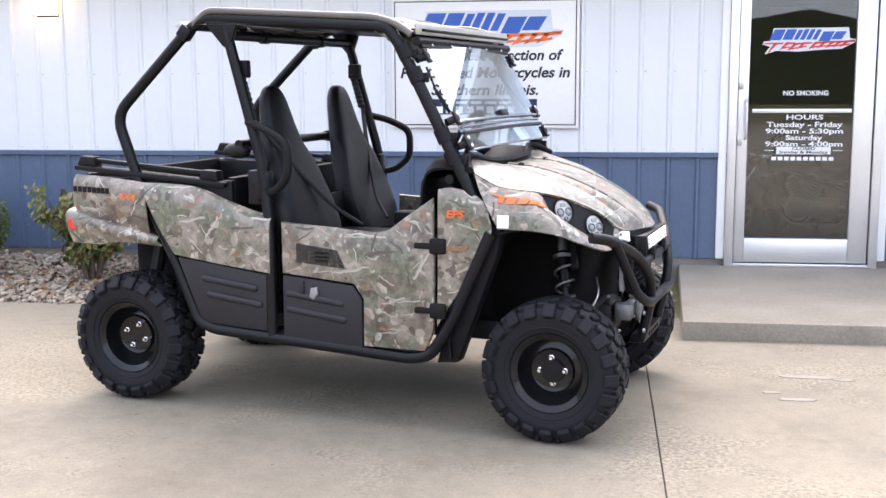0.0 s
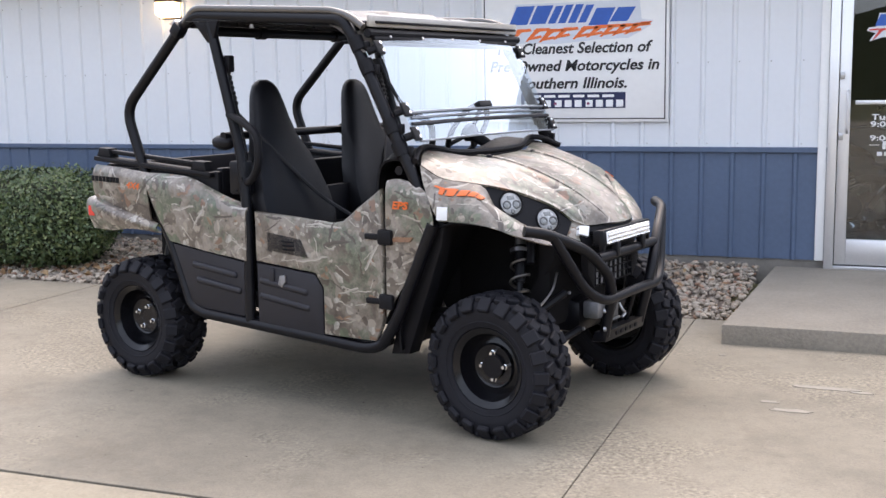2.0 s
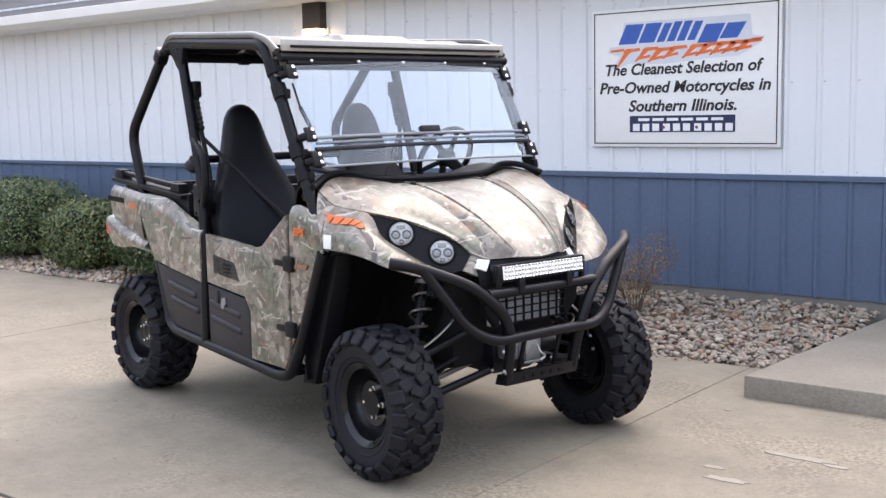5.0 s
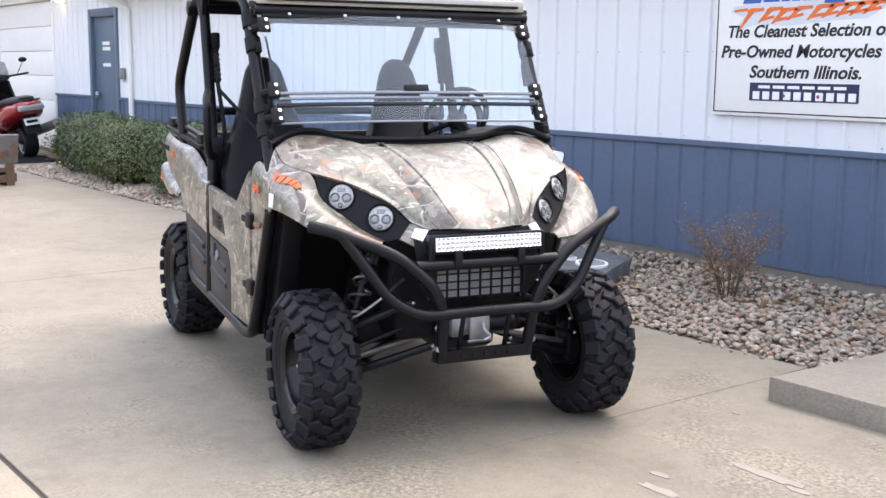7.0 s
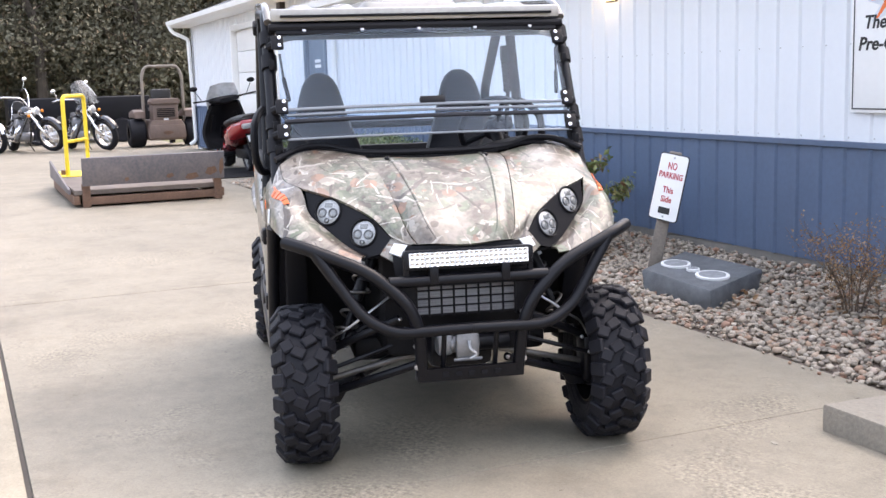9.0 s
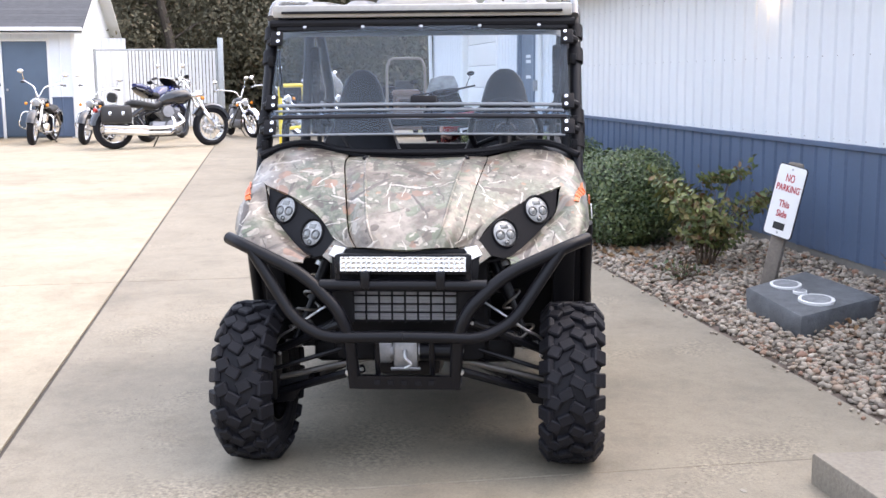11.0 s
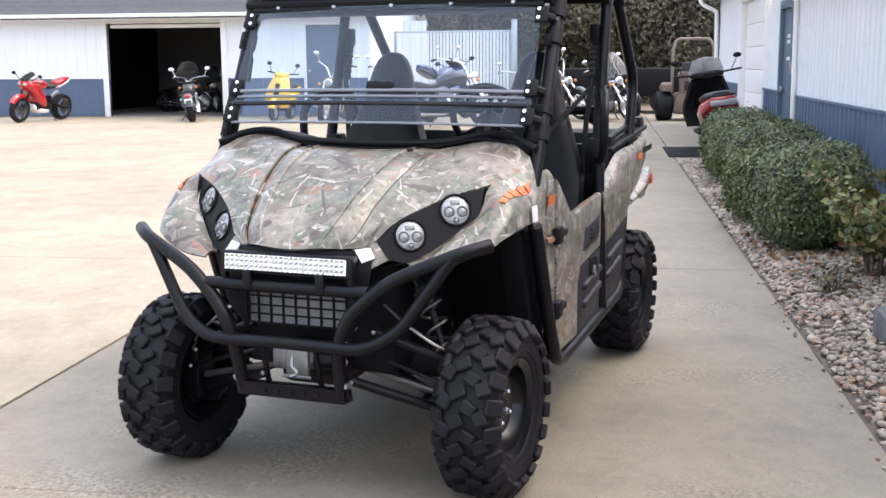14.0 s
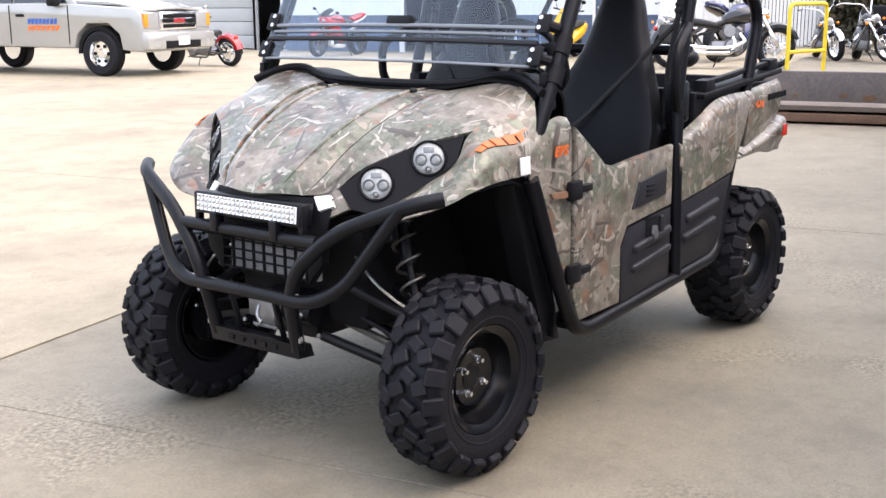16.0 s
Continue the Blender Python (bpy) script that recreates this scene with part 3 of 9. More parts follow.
def wheel_parts(width):
    """Rim, tyre and nuts about the y axis, the outer face towards -y."""
    w = width / 2
    tyre = bmesh.new()
    lathe(tyre, [(0.170, -w * 0.72), (0.178, -w * 0.86), (0.225, -w * 1.0), (0.262, -w * 0.98), (0.284, -w * 0.86), (0.291, -w * 0.5), (0.293, 0),
                 (0.291, w * 0.5), (0.284, w * 0.86), (0.262, w * 0.98), (0.225, w * 1.0), (0.178, w * 0.86), (0.170, w * 0.72)], 48)
    rings = 20
    for k in range(rings):
        a = 2 * math.pi * k / rings
        for s in (-1, 1):
            off = 0.0 if s < 0 else math.pi / rings
            turn = Matrix.Rotation(-(a + off), 4, "Y")
            # centre bar, mid bar and shoulder block of the tread
            m = turn @ pose(0, s * w * 0.20, TR - 0.014, 0, 0, s * 28)
            block(tyre, (-0.021, -w * 0.27, -0.014), (0.021, w * 0.25, 0.013), 0.005, m, 1)
            turn2 = Matrix.Rotation(-(a + off + 0.10), 4, "Y")
            m = turn2 @ pose(0, s * w * 0.60, TR - 0.017, s * -8, 0, s * -24)
            block(tyre, (-0.024, -w * 0.24, -0.014), (0.024, w * 0.23, 0.013), 0.005, m, 1)
            turn3 = Matrix.Rotation(-(a + off - 0.03), 4, "Y")
            m = turn3 @ pose(0, s * w * 0.93, TR - 0.036, s * -52, 0, 0)
            block(tyre, (-0.027, -0.036, -0.013), (0.027, 0.03, 0.012), 0.005, m, 1)
    for s in (-1, 1):
        lathe(tyre, [(0.196, s * w * 0.93), (0.200, s * w * 0.955), (0.205, s * w * 0.93)], 40)
    rim = bmesh.new()
    lathe(rim, [(0.0, -w * 0.28), (0.034, -w * 0.28), (0.036, -w * 0.30), (0.082, -w * 0.30), (0.092, -w * 0.34), (0.098, -w * 0.20), (0.125, -w * 0.12), (0.140, -w * 0.35),
                (0.145, -w * 0.70), (0.158, -w * 0.78), (0.172, -w * 0.84), (0.176, -w * 0.80), (0.168, -w * 0.70), (0.150, w * 0.0), (0.165, w * 0.8), (0.158, w * 0.8), (0.13, w * 0.1), (0.0, w * 0.1)], 40)
    nut = bmesh.new()
    lathe(nut, [(0, -0.014), (0.007, -0.014), (0.010, -0.008), (0.010, 0), (0.013, 0.001), (0.013, 0.004), (0, 0.004)], 8)
    return rim, tyre, nut, w


def add_wheel(x, s, width, steer=0.0, spin=0.0):
    rim, tyre, nut, w = wheel_parts(width)
    hub = part("wheel", rim, RIM_BLACK, car, "satin black steel rim with four lug nuts")
    hub.matrix_local = pose(x, s * 0.605 + (0.014 if s > 0 else 0.0), HUB_Z, 0, 0, steer) @ (pose(0, 0, 0, 0, 0, 180) if s > 0 else Matrix()) @ pose(0, 0, 0, 0, spin, 0)
    part("tyre", tyre, RUBBER, hub, "black knobbly off-road tyre")
    me = None
    for k in range(4):
        a = math.pi / 2 * k + 0.35
        if me is None:
            ob = part("lug_nut", nut, CHROME, hub, "chrome lug nut")
            me = ob.data
        else:
            ob = new("lug_nut", me)
            ob.parent = hub
            tagged(ob, "chrome lug nut")
        ob.matrix_local = pose(0.056 * math.cos(a), -w * 0.30 - 0.004, 0.056 * math.sin(a))


for (sx, width) in ((1.09, 0.206), (-1.03, 0.24)):
    for s, _ in SIDES:
        add_wheel(sx, s, width, steer=-2.5 if sx > 0 else 0, spin=17 * s + 31 * sx)

# ---- chassis tubes and belly
bm = bmesh.new()
block(bm, (-1.05, -0.40, 0.36), (1.02, 0.40, 0.46), 0.03)
part("floor_pan", bm, BLACK_PLASTIC, car)
bm = bmesh.new()
block(bm, (-1.25, -0.34, 0.40), (-0.30, 0.34, 0.78), 0.06)
part("engine_box", bm, DARK, car)
bm = bmesh.new()
block(bm, (0.66, -0.30, 0.40), (1.18, 0.30, 0.98), 0.05)
part("front_bulkhead", bm, DARK, car)
bm = bmesh.new()
slab_of(bm, [(0.70, 0.34), (0.98, 0.38), (1.20, 0.72), (1.20, 0.86), (0.66, 1.0), (0.60, 0.5)], -0.30, 0.30, "y", 0.02)
part("front_frame", bm, DARK, car)
for s, side in SIDES:
    bm = bmesh.new()
    # inner arch liner behind and over the front wheel
    rows = [mirrored([(0.60, 0.30, z), (0.62, 0.50, z), (0.64, 0.67, z)], s) for z in (0.33, 0.45)]
    rows += [mirrored([(0.70, 0.30, 0.66), (0.72, 0.50, 0.66), (0.74, 0.67, 0.66)], s),
             mirrored([(0.84, 0.30, 0.86), (0.84, 0.50, 0.87), (0.84, 0.665, 0.885)], s),
             mirrored([(1.04, 0.28, 0.87), (1.06, 0.48, 0.885), (1.08, 0.66, 0.90)], s),
             mirrored([(1.24, 0.26, 0.80), (1.24, 0.36, 0.82), (1.24, 0.46, 0.83)], s)]
    sheet(bm, rows, 3, 0.008)
    part("wheel_arch_liner", bm, BLACK_PLASTIC, car)
    bm = bmesh.new()
    slab_of(bm, [(0.56, 0.30), (0.66, 0.31), (0.84, 0.80), (0.86, 0.92), (0.80, 0.92), (0.60, 0.45)], s * 0.60 - 0.045, s * 0.60 + 0.045, "y", 0.01)
    part("arch_panel", bm, BLACK_PLASTIC, car)

# ---- roll cage
CAGE_Y = 0.655
for s, side in SIDES:
    y = s * CAGE_Y
    bm = bmesh.new()
    tube(bm, rounded([(0.765, y, 0.99), (0.655, y, 1.20), (0.40, y, 1.70), (0.345, y, 1.775), (-0.56, y * 0.985, 1.835), (-0.655, y * 0.985, 1.79), (-1.085, y * 0.99, 1.385), (-0.955, y, 1.05),
                      (-0.765, y * 1.02, 0.70), (-0.635, y * 1.05, 0.415), (-0.55, y * 1.06, 0.385), (0.46, y * 1.06, 0.325), (0.55, y * 1.06, 0.345), (0.64, y * 1.06, 0.48), (0.825, y * 1.05, 0.90)], 0.09, 6), 0.0265, 12)
    hoop = part("side_hoop", bm, BLACK_METAL, car, "bent black steel roll cage hoop")
    bm = bmesh.new()
    tube(bm, rounded([(-0.47, y * 0.985, 1.80), (-0.285, y, 1.15), (-0.245, y * 1.03, 0.85), (-0.235, y * 1.06, 0.36)], 0.1), 0.0255, 12)
    part("door_post", bm, BLACK_METAL, car)
    bm = bmesh.new()
    slab_of(bm, [(-0.58, 1.825), (-0.39, 1.825), (-0.43, 1.71), (-0.47, 1.70)], y - 0.012, y + 0.012, "y", 0.004)
    part("gusset", bm, BLACK_METAL, car)
    bm = bmesh.new()
    block(bm, (-0.70, y - 0.030, 1.735), (-0.64, y + 0.03, 1.80), 0.01, pose(-0.67, 0, 1.77, 0, 40, 0) @ pose(0.67, 0, -1.77))
    part("clamp", bm, BLACK_METAL, car)
    for k, (cx, cz) in enumerate(((0.425, 1.665), (0.475, 1.565), (0.645, 1.215), (0.60, 1.31))):
        bm = bmesh.new()
        tube(bm, [(cx + 0.014, y, cz - 0.028), (cx - 0.014, y, cz + 0.028)], 0.034, 14)
        block(bm, (cx + 0.01, y * 0.985 - 0.012, cz - 0.03), (cx + 0.055, y * 0.985 + 0.012, cz + 0.012), 0.004)
        part("pillar_clamp", bm, BLACK_PLASTIC, car)
    # grab loop on the door post and its padded cover
    bm = bmesh.new()
    tube(bm, rounded([(-0.36, y * 1.0, 1.36), (-0.24, y * 1.06, 1.33), (-0.12, y * 1.1, 1.27), (-0.12, y * 1.1, 1.12), (-0.20, y * 1.06, 1.05), (-0.27, y, 1.04)], 0.05), 0.019, 10)
    part("grab_loop", bm, BLACK_PLASTIC, car)
    bm = bmesh.new()
    ball(bm, (-0.445, y * 0.93, 1.225), 0.052, (1.35, 0.9, 0.75), 2)
    part("head_bolster", bm, VINYL, car)
    bm = bmesh.new()
    block(bm, (-0.36, y - 0.03 - 0.012 * s, 0.98), (-0.25, y + 0.03 - 0.012 * s, 1.14), 0.012)
    for bx, bz in ((-0.30, 1.00), (-0.265, 1.06)):
        lathe(bm, [(0, -0.008), (0.008, -0.008), (0.008, 0), (0, 0)], 8, pose(bx, y + s * 0.03, bz))
    part("net_bracket", bm, BLACK_METAL, car)
    # seat belt: boot round the strap and the webbing down to the seat
    bm = bmesh.new()
    prof = []
    for k in range(17):
        prof.append((0.017 + (0.006 if k % 2 else 0), k * 0.0125))
    lathe(bm, [(0, 0)] + prof + [(0, 0.2)], 10, pose(-0.365, y * 0.93, 1.40, 0, -16, 0), "z")
    part("belt_sleeve", bm, BELT, car, "ribbed black seat belt sleeve")
    bm = bmesh.new()
    block(bm, (-0.44, y * 0.93 - 0.02, 1.56), (-0.37, y * 0.93 + 0.02, 1.64), 0.008)
    part("belt_anchor", bm, BLACK_PLASTIC, car)
    bm = bmesh.new()
    tube(bm, [(-0.36, y * 0.93, 1.40), (-0.33, y * 0.90, 1.2), (-0.32, y * 0.88, 0.95)], 0.012, 6)
    tube(bm, smooth_line([(-0.35, y * 0.92, 1.36), (-0.27, y * 0.72, 1.20), (-0.14, y * 0.42, 0.96), (-0.02, y * 0.24, 0.84)], 4), 0.010, 6)
    part("seat_belt", bm, BELT, car)
for name, pts, r in (("rear_roof_bar", [(-0.62, -0.64, 1.80), (-0.62, 0.64, 1.80)], 0.025), ("mid_roof_bar", [(-0.46, -0.64, 1.755), (-0.46, 0.64, 1.755)], 0.024),
                     ("front_roof_bar", [(0.355, -0.64, 1.735), (0.355, 0.64, 1.735)], 0.025), ("shoulder_bar", [(-0.42, -0.64, 1.255), (-0.42, 0.64, 1.255)], 0.021),
                     ("dash_bar", [(0.62, -0.64, 1.12), (0.62, 0.64, 1.12)], 0.02)):
    bm = bmesh.new()
    tube(bm, pts, r, 12)
    for q in (-0.3, 0.3):
        tube(bm, [(pts[0][0], q - 0.025, pts[0][2]), (pts[0][0], q + 0.025, pts[0][2])], r + 0.008, 12)
    part(name, bm, BLACK_METAL, car)
for s, side in SIDES:
    bm = bmesh.new()
    tube(bm, [(-0.60, s * 0.22, 1.80), (-0.46, s * 0.36, 1.755)], 0.012, 8)
    part("roof_brace", bm, BLACK_METAL, car)
bm = bmesh.new()
slab_of(bm, [(-0.73, 1.80), (-0.69, 1.82), (-0.66, 1.80), (-0.69, 1.78)], -0.665, -0.60, "y", 0.004)
part("tow_clip", bm, STEEL, car)

# ---- moulded roof
bm = bmesh.new()


def roof_z(x, y):
    u = (x + 0.60) / 1.07
    z = 1.834 + 0.008 * math.sin(math.pi * min(1, max(0, u))) - 0.135 * max(0, u - 0.78) / 0.22 * (0.5 + 0.5 * max(0, u - 0.78) / 0.22) - 0.04 * u
    z -= 0.03 * max(0, abs(y) - 0.56) / 0.11
    # wide raised middle with stepped cheeks, and a long rib on each side
    for c, w, tall in ((0.0, 0.225, 0.030), (-0.30, 0.040, 0.017), (0.30, 0.040, 0.017), (-0.50, 0.045, 0.014), (0.50, 0.045, 0.014)):
        k = max(0.0, 1 - (abs(y - c) / w) ** 8)
        z += tall * min(1, k * 1.6) * min(1, max(0, (0.94 - u) * 12)) * min(1, max(0, (u - 0.05) * 12))
    for c in (-0.40, 0.40):
        k = max(0.0, 1 - (abs(y - c) / 0.04) ** 4)
        z -= 0.010 * k * min(1, max(0, (0.8 - u) * 9))
    return z


xs = [-0.615 + 1.085 * i / 40 for i in range(41)]
ys = [-0.672 + 1.344 * i / 64 for i in range(65)]
grid_patch(bm, xs, ys, roof_z)
top = bm.faces[:]
ret = bmesh.ops.solidify(bm, geom=top, thickness=0.012)
part("roof_panel", bm, ROOF_SKIN, car, "glossy taupe moulded plastic roof with raised ribs", 50)
for s, side in SIDES:
    bm = bmesh.new()
    tube(bm, rounded([(-0.63, s * 0.655, 1.80), (-0.56, s * 0.655, 1.868), (0.28, s * 0.655, 1.818), (0.38, s * 0.655, 1.79), (0.455, s * 0.652, 1.738)], 0.09, 6), 0.017, 12)
    part("roof_rim", bm, ROOF_EDGE, car, "rolled taupe edge of the roof")
bm = bmesh.new()
block(bm, (-0.58, -0.60, 1.778), (0.40, 0.60, 1.79), 0.004, pose(0, 0, 0, 0, 3.2, 0))
part("roof_lining", bm, BLACK_PLASTIC, car)
bm = bmesh.new()
tube(bm, [(0.475, -0.65, 1.712), (0.475, 0.65, 1.712)], 0.02, 10)
part("roof_front_lip", bm, BLACK_PLASTIC, car)
bm = bmesh.new()
block(bm, (0.462, -0.640, 1.738), (0.482, 0.640, 1.792), 0.009, pose(0, 0, 0))
part("roof_fascia", bm, ROOF_SKIN, car, "rolled taupe front edge of the roof")

# ---- folding windscreen: the pillar line runs from the cowl up to the roof
WS0, WS1 = Vector((0.700, 0, 1.195)), Vector((0.445, 0, 1.700))
WS_UP = (WS1 - WS0).normalized()
WS_N = Vector((WS_UP.z, 0, -WS_UP.x))


def on_screen(y, along, out=0.02):
    return WS0 + WS_UP * along + WS_N * out + Vector((0, y, 0))


def pane(name, lo, hi, half_lo, half_hi, bulge, label):
    bm = bmesh.new()
    n = 10
    rings = []
    for k in (0, 1):
        row = []
        for i in range(n + 1):
            u = -1 + 2 * i / n
            row.append((lo, half_lo * u, k, u))
        rings.append(row)
    grid = []
    for along, half in ((lo, half_lo), (lo * 0.5 + hi * 0.5, (half_lo + half_hi) / 2), (hi, half_hi)):
        grid.append([on_screen(half * (-1 + 2 * i / n), along, 0.03 + bulge * (1 - (-1 + 2 * i / n) ** 2)) for i in range(n + 1)])
    vs = [[bm.verts.new(p) for p in r] for r in grid]
    for a, b in zip(vs, vs[1:]):
        for i in range(n):
            bm.faces.new((a[i], a[i + 1], b[i + 1], b[i]))
    ob = part(name, bm, WINDSCREEN, car, label)
    ob.visible_shadow = False
    return ob


pane("upper_screen", 0.125, 0.545, 0.628, 0.612, 0.012, "clear polycarbonate upper windscreen")
pane("lower_screen", 0.035, 0.150, 0.635, 0.62, 0.018, "clear polycarbonate lower wind deflector")
for along, half, r, mat, nm in ((0.175, 0.60, 0.0075, EDGE_CLEAR, "screen_rail"), (0.150, 0.60, 0.006, EDGE_CLEAR, "screen_rail"), (0.122, 0.612, 0.009, GREY_PLASTIC, "screen_seal"), (0.040, 0.605, 0.005, EDGE_CLEAR, "screen_rail")):
    bm = bmesh.new()
    tube(bm, [on_screen(half * (-1 + 2 * i / 10), along, 0.036 + 0.014 * (1 - (-1 + 2 * i / 10) ** 2)) for i in range(11)], r, 6)
    part(nm, bm, mat, car)
bm = bmesh.new()
block(bm, (-0.010, -0.62, -0.024), (0.010, 0.62, 0.024), 0.004, pose(*on_screen(0, 0.553, 0.03), 0, -27, 0))
strip = part("screen_top_strip", bm, BLACK_PLASTIC, car)
for y in (-0.5, -0.25, 0, 0.25, 0.5):
    bm = bmesh.new()
    lathe(bm, [(0, 0.016), (0.008, 0.014), (0.009, 0.008), (0, 0.008)], 8, pose(*on_screen(y, 0.545, 0.03), 0, -27, 0), "x")
    part("bolt", bm, STEEL, strip)
for s, side in SIDES:
    for along in (0.075, 0.19, 0.49):
        bm = bmesh.new()
        block(bm, (-0.006, -0.026, -0.034), (0.008, 0.026, 0.034), 0.006, pose(*on_screen(s * 0.618, along, 0.038), 0, -27, 0))
        tube(bm, [on_screen(s * 0.625, along, 0.03), on_screen(s * 0.655, along, 0.0)], 0.018, 8)
        br = part("screen_bracket", bm, BLACK_PLASTIC, car)
        for d in (-0.018, 0.018):
            bm = bmesh.new()
            lathe(bm, [(0, 0.016), (0.008, 0.014), (0.009, 0.008), (0, 0.008)], 8, pose(*on_screen(s * 0.610, along + d, 0.038), 0, -27, 0), "x")
            part("bolt", bm, CHROME, br)
    bm = bmesh.new()
    tube(bm, [on_screen(s * 0.585, 0.23, 0.01), on_screen(s * 0.60, 0.34, 0.0)], 0.009, 8)
    tube(bm, [on_screen(s * 0.60, 0.33, 0.0), on_screen(s * 0.61, 0.45, 0.01)], 0.005, 8)
    part("gas_strut", bm, BLACK_METAL, car)
bm = bmesh.new()
block(bm, (-0.012, -0.055, -0.016), (0.014, 0.055, 0.016), 0.005, pose(*on_screen(0.02, 0.195, 0.045), 0, -27, 0))
part("screen_latch", bm, BLACK_PLASTIC, car)

# ---- bonnet and front wings
HOOD = [
    [(0.730, 0, 1.152), (0.735, 0.20, 1.160), (0.725, 0.29, 1.158), (0.675, 0.45, 1.186), (0.690, 0.555, 1.180), (0.735, 0.640, 1.140)],
    [(0.860, 0, 1.140), (0.865, 0.20, 1.150), (0.855, 0.285, 1.142), (0.825, 0.43, 1.150), (0.825, 0.54, 1.135), (0.845, 0.630, 1.085)],
    [(1.030, 0, 1.095), (1.030, 0.185, 1.105), (1.015, 0.262, 1.088), (0.985, 0.40, 1.098), (0.980, 0.49, 1.090), (0.995, 0.575, 1.062)],
    [(1.195, 0, 1.020), (1.195, 0.165, 1.030), (1.170, 0.235, 1.008), (1.120, 0.335, 1.018), (1.100, 0.385, 1.020), (1.094, 0.451, 1.024)],
    [(1.325, 0, 0.935), (1.322, 0.145, 0.943), (1.285, 0.210, 0.918), (1.250, 0.260, 0.934), (1.228, 0.285, 0.942), (1.203, 0.325, 0.957)],
    [(1.392, 0, 0.872), (1.378, 0.120, 0.878), (1.335, 0.180, 0.872), (1.305, 0.210, 0.872), (1.290, 0.230, 0.876), (1.268, 0.266, 0.892)],
]


bm = bmesh.new()
half = [[r[0], r[1], r[2]] for r in HOOD]
full = [[(x, -y, z) for x, y, z in reversed(r)] + r[1:] for r in half]
full = [[(x, y * 0.985, z) for x, y, z in r] for r in full]
sheet(bm, full, 6, 0.01)
hood = part("bonnet", bm, CAMO, car, "camouflage bonnet with a clear-coated sheen")
for s, side in SIDES:
    bm = bmesh.new()
    tube(bm, smooth_line(mirrored([(0.75, 0.20, 1.161), (0.865, 0.195, 1.152), (1.03, 0.18, 1.106), (1.195, 0.158, 1.031), (1.32, 0.135, 0.944), (1.365, 0.11, 0.892)], s), 5), 0.006, 8)
    part("bonnet_ridge", bm, CAMO, hood)
    bm = bmesh.new()
    ball(bm, (0.815, s * 0.205, 1.158), 0.014, (1.2, 1, 0.9), 2)
    part("bonnet_peg", bm, BLACK_PLASTIC, hood)
    # upper wing from the seam to the lamp edge
    bm = bmesh.new()
    sheet(bm, [mirrored(r[2:], s) for r in HOOD], 6, 0.01)
    wing = part("front_wing", bm, CAMO, car)
    # wing side with the arch edge
    bm = bmesh.new()
    rows = [
        [(0.735, 0.640, 1.140), (0.770, 0.670, 1.075), (0.815, 0.690, 1.000), (0.862, 0.695, 0.918)],
        [(0.845, 0.630, 1.085), (0.870, 0.668, 1.035), (0.910, 0.688, 0.975), (0.945, 0.692, 0.918)],
        [(0.995, 0.577, 1.060), (1.000, 0.638, 1.028), (1.015, 0.676, 0.975), (1.030, 0.686, 0.914)],
        [(1.050, 0.557, 0.969), (1.062, 0.622, 0.990), (1.085, 0.660, 0.950), (1.110, 0.668, 0.898)],
        [(1.108, 0.503, 0.914), (1.135, 0.570, 0.930), (1.165, 0.612, 0.902), (1.190, 0.622, 0.862)],
        [(1.188, 0.424, 0.848), (1.212, 0.468, 0.858), (1.240, 0.492, 0.842), (1.262, 0.496, 0.816)],
        [(1.240, 0.366, 0.818), (1.254, 0.378, 0.818), (1.268, 0.384, 0.811), (1.278, 0.384, 0.802)],
    ]
    sheet(bm, [mirrored(r, s) for r in rows], 5, 0.008)
    side_panel = part("wing_side", bm, CAMO, car)
    # lamp recess
    LN = Vector((0.79, 0.505 * s, 0.346)).normalized()
    rim = mirrored([(1.006, 0.563, 1.062), (1.049, 0.505, 1.046), (1.094, 0.451, 1.024), (1.203, 0.327, 0.957), (1.268, 0.269, 0.892), (1.269, 0.305, 0.835), (1.240, 0.363, 0.818), (1.188, 0.424, 0.848), (1.108, 0.503, 0.914), (1.050, 0.557, 0.969)], s)
    bm = bmesh.new()
    deep = [Vector(p) - LN * 0.035 for p in rim]
    mid = sum(deep, Vector()) / len(deep)
    loft(bm, [[Vector(p) - LN * 0.002 for p in rim], deep, [mid + (p - mid) * 0.5 for p in deep]], True, True)
    pod = part("lamp_housing", bm, BLACK_PLASTIC, car)
    for c in ((1.093, 0.485, 0.984), (1.203, 0.364, 0.908)):
        centre = Vector((c[0], c[1] * s, c[2]))
        turn = LN.to_track_quat("Z", "Y").to_matrix().to_4x4()
        place = Matrix.Translation(centre - LN * 0.030) @ turn
        bm = bmesh.new()
        lathe(bm, [(0.056, -0.01), (0.058, 0.028), (0.054, 0.034), (0.0505, 0.031), (0.0505, 0.020)], 28, place, "z")
        ring = part("headlamp", bm, BLACK_PLASTIC, pod, "round clear projector headlamp in a black ring")
        bm = bmesh.new()
        lathe(bm, [(0.0505, 0.024), (0.045, 0.028), (0.026, 0.031), (0, 0.032)], 28, place, "z")
        part("lens", bm, LENS, ring)
        for dx, dy, rr in ((-0.0225, -0.006, 0.0195), (0.0225, -0.006, 0.0195), (0, -0.036, 0.010)):
            bm = bmesh.new()
            lathe(bm, [(rr, 0.028), (rr, 0.0335), (rr * 0.82, 0.0345), (rr * 0.70, 0.032)], 14, place @ pose(dx, dy, 0), "z")
            bulb = part("bulb", bm, BULB_RING, ring)
            bm = bmesh.new()
            lathe(bm, [(rr * 0.74, 0.0315), (rr * 0.45, 0.0335), (0, 0.034)], 14, place @ pose(dx, dy, 0), "z")
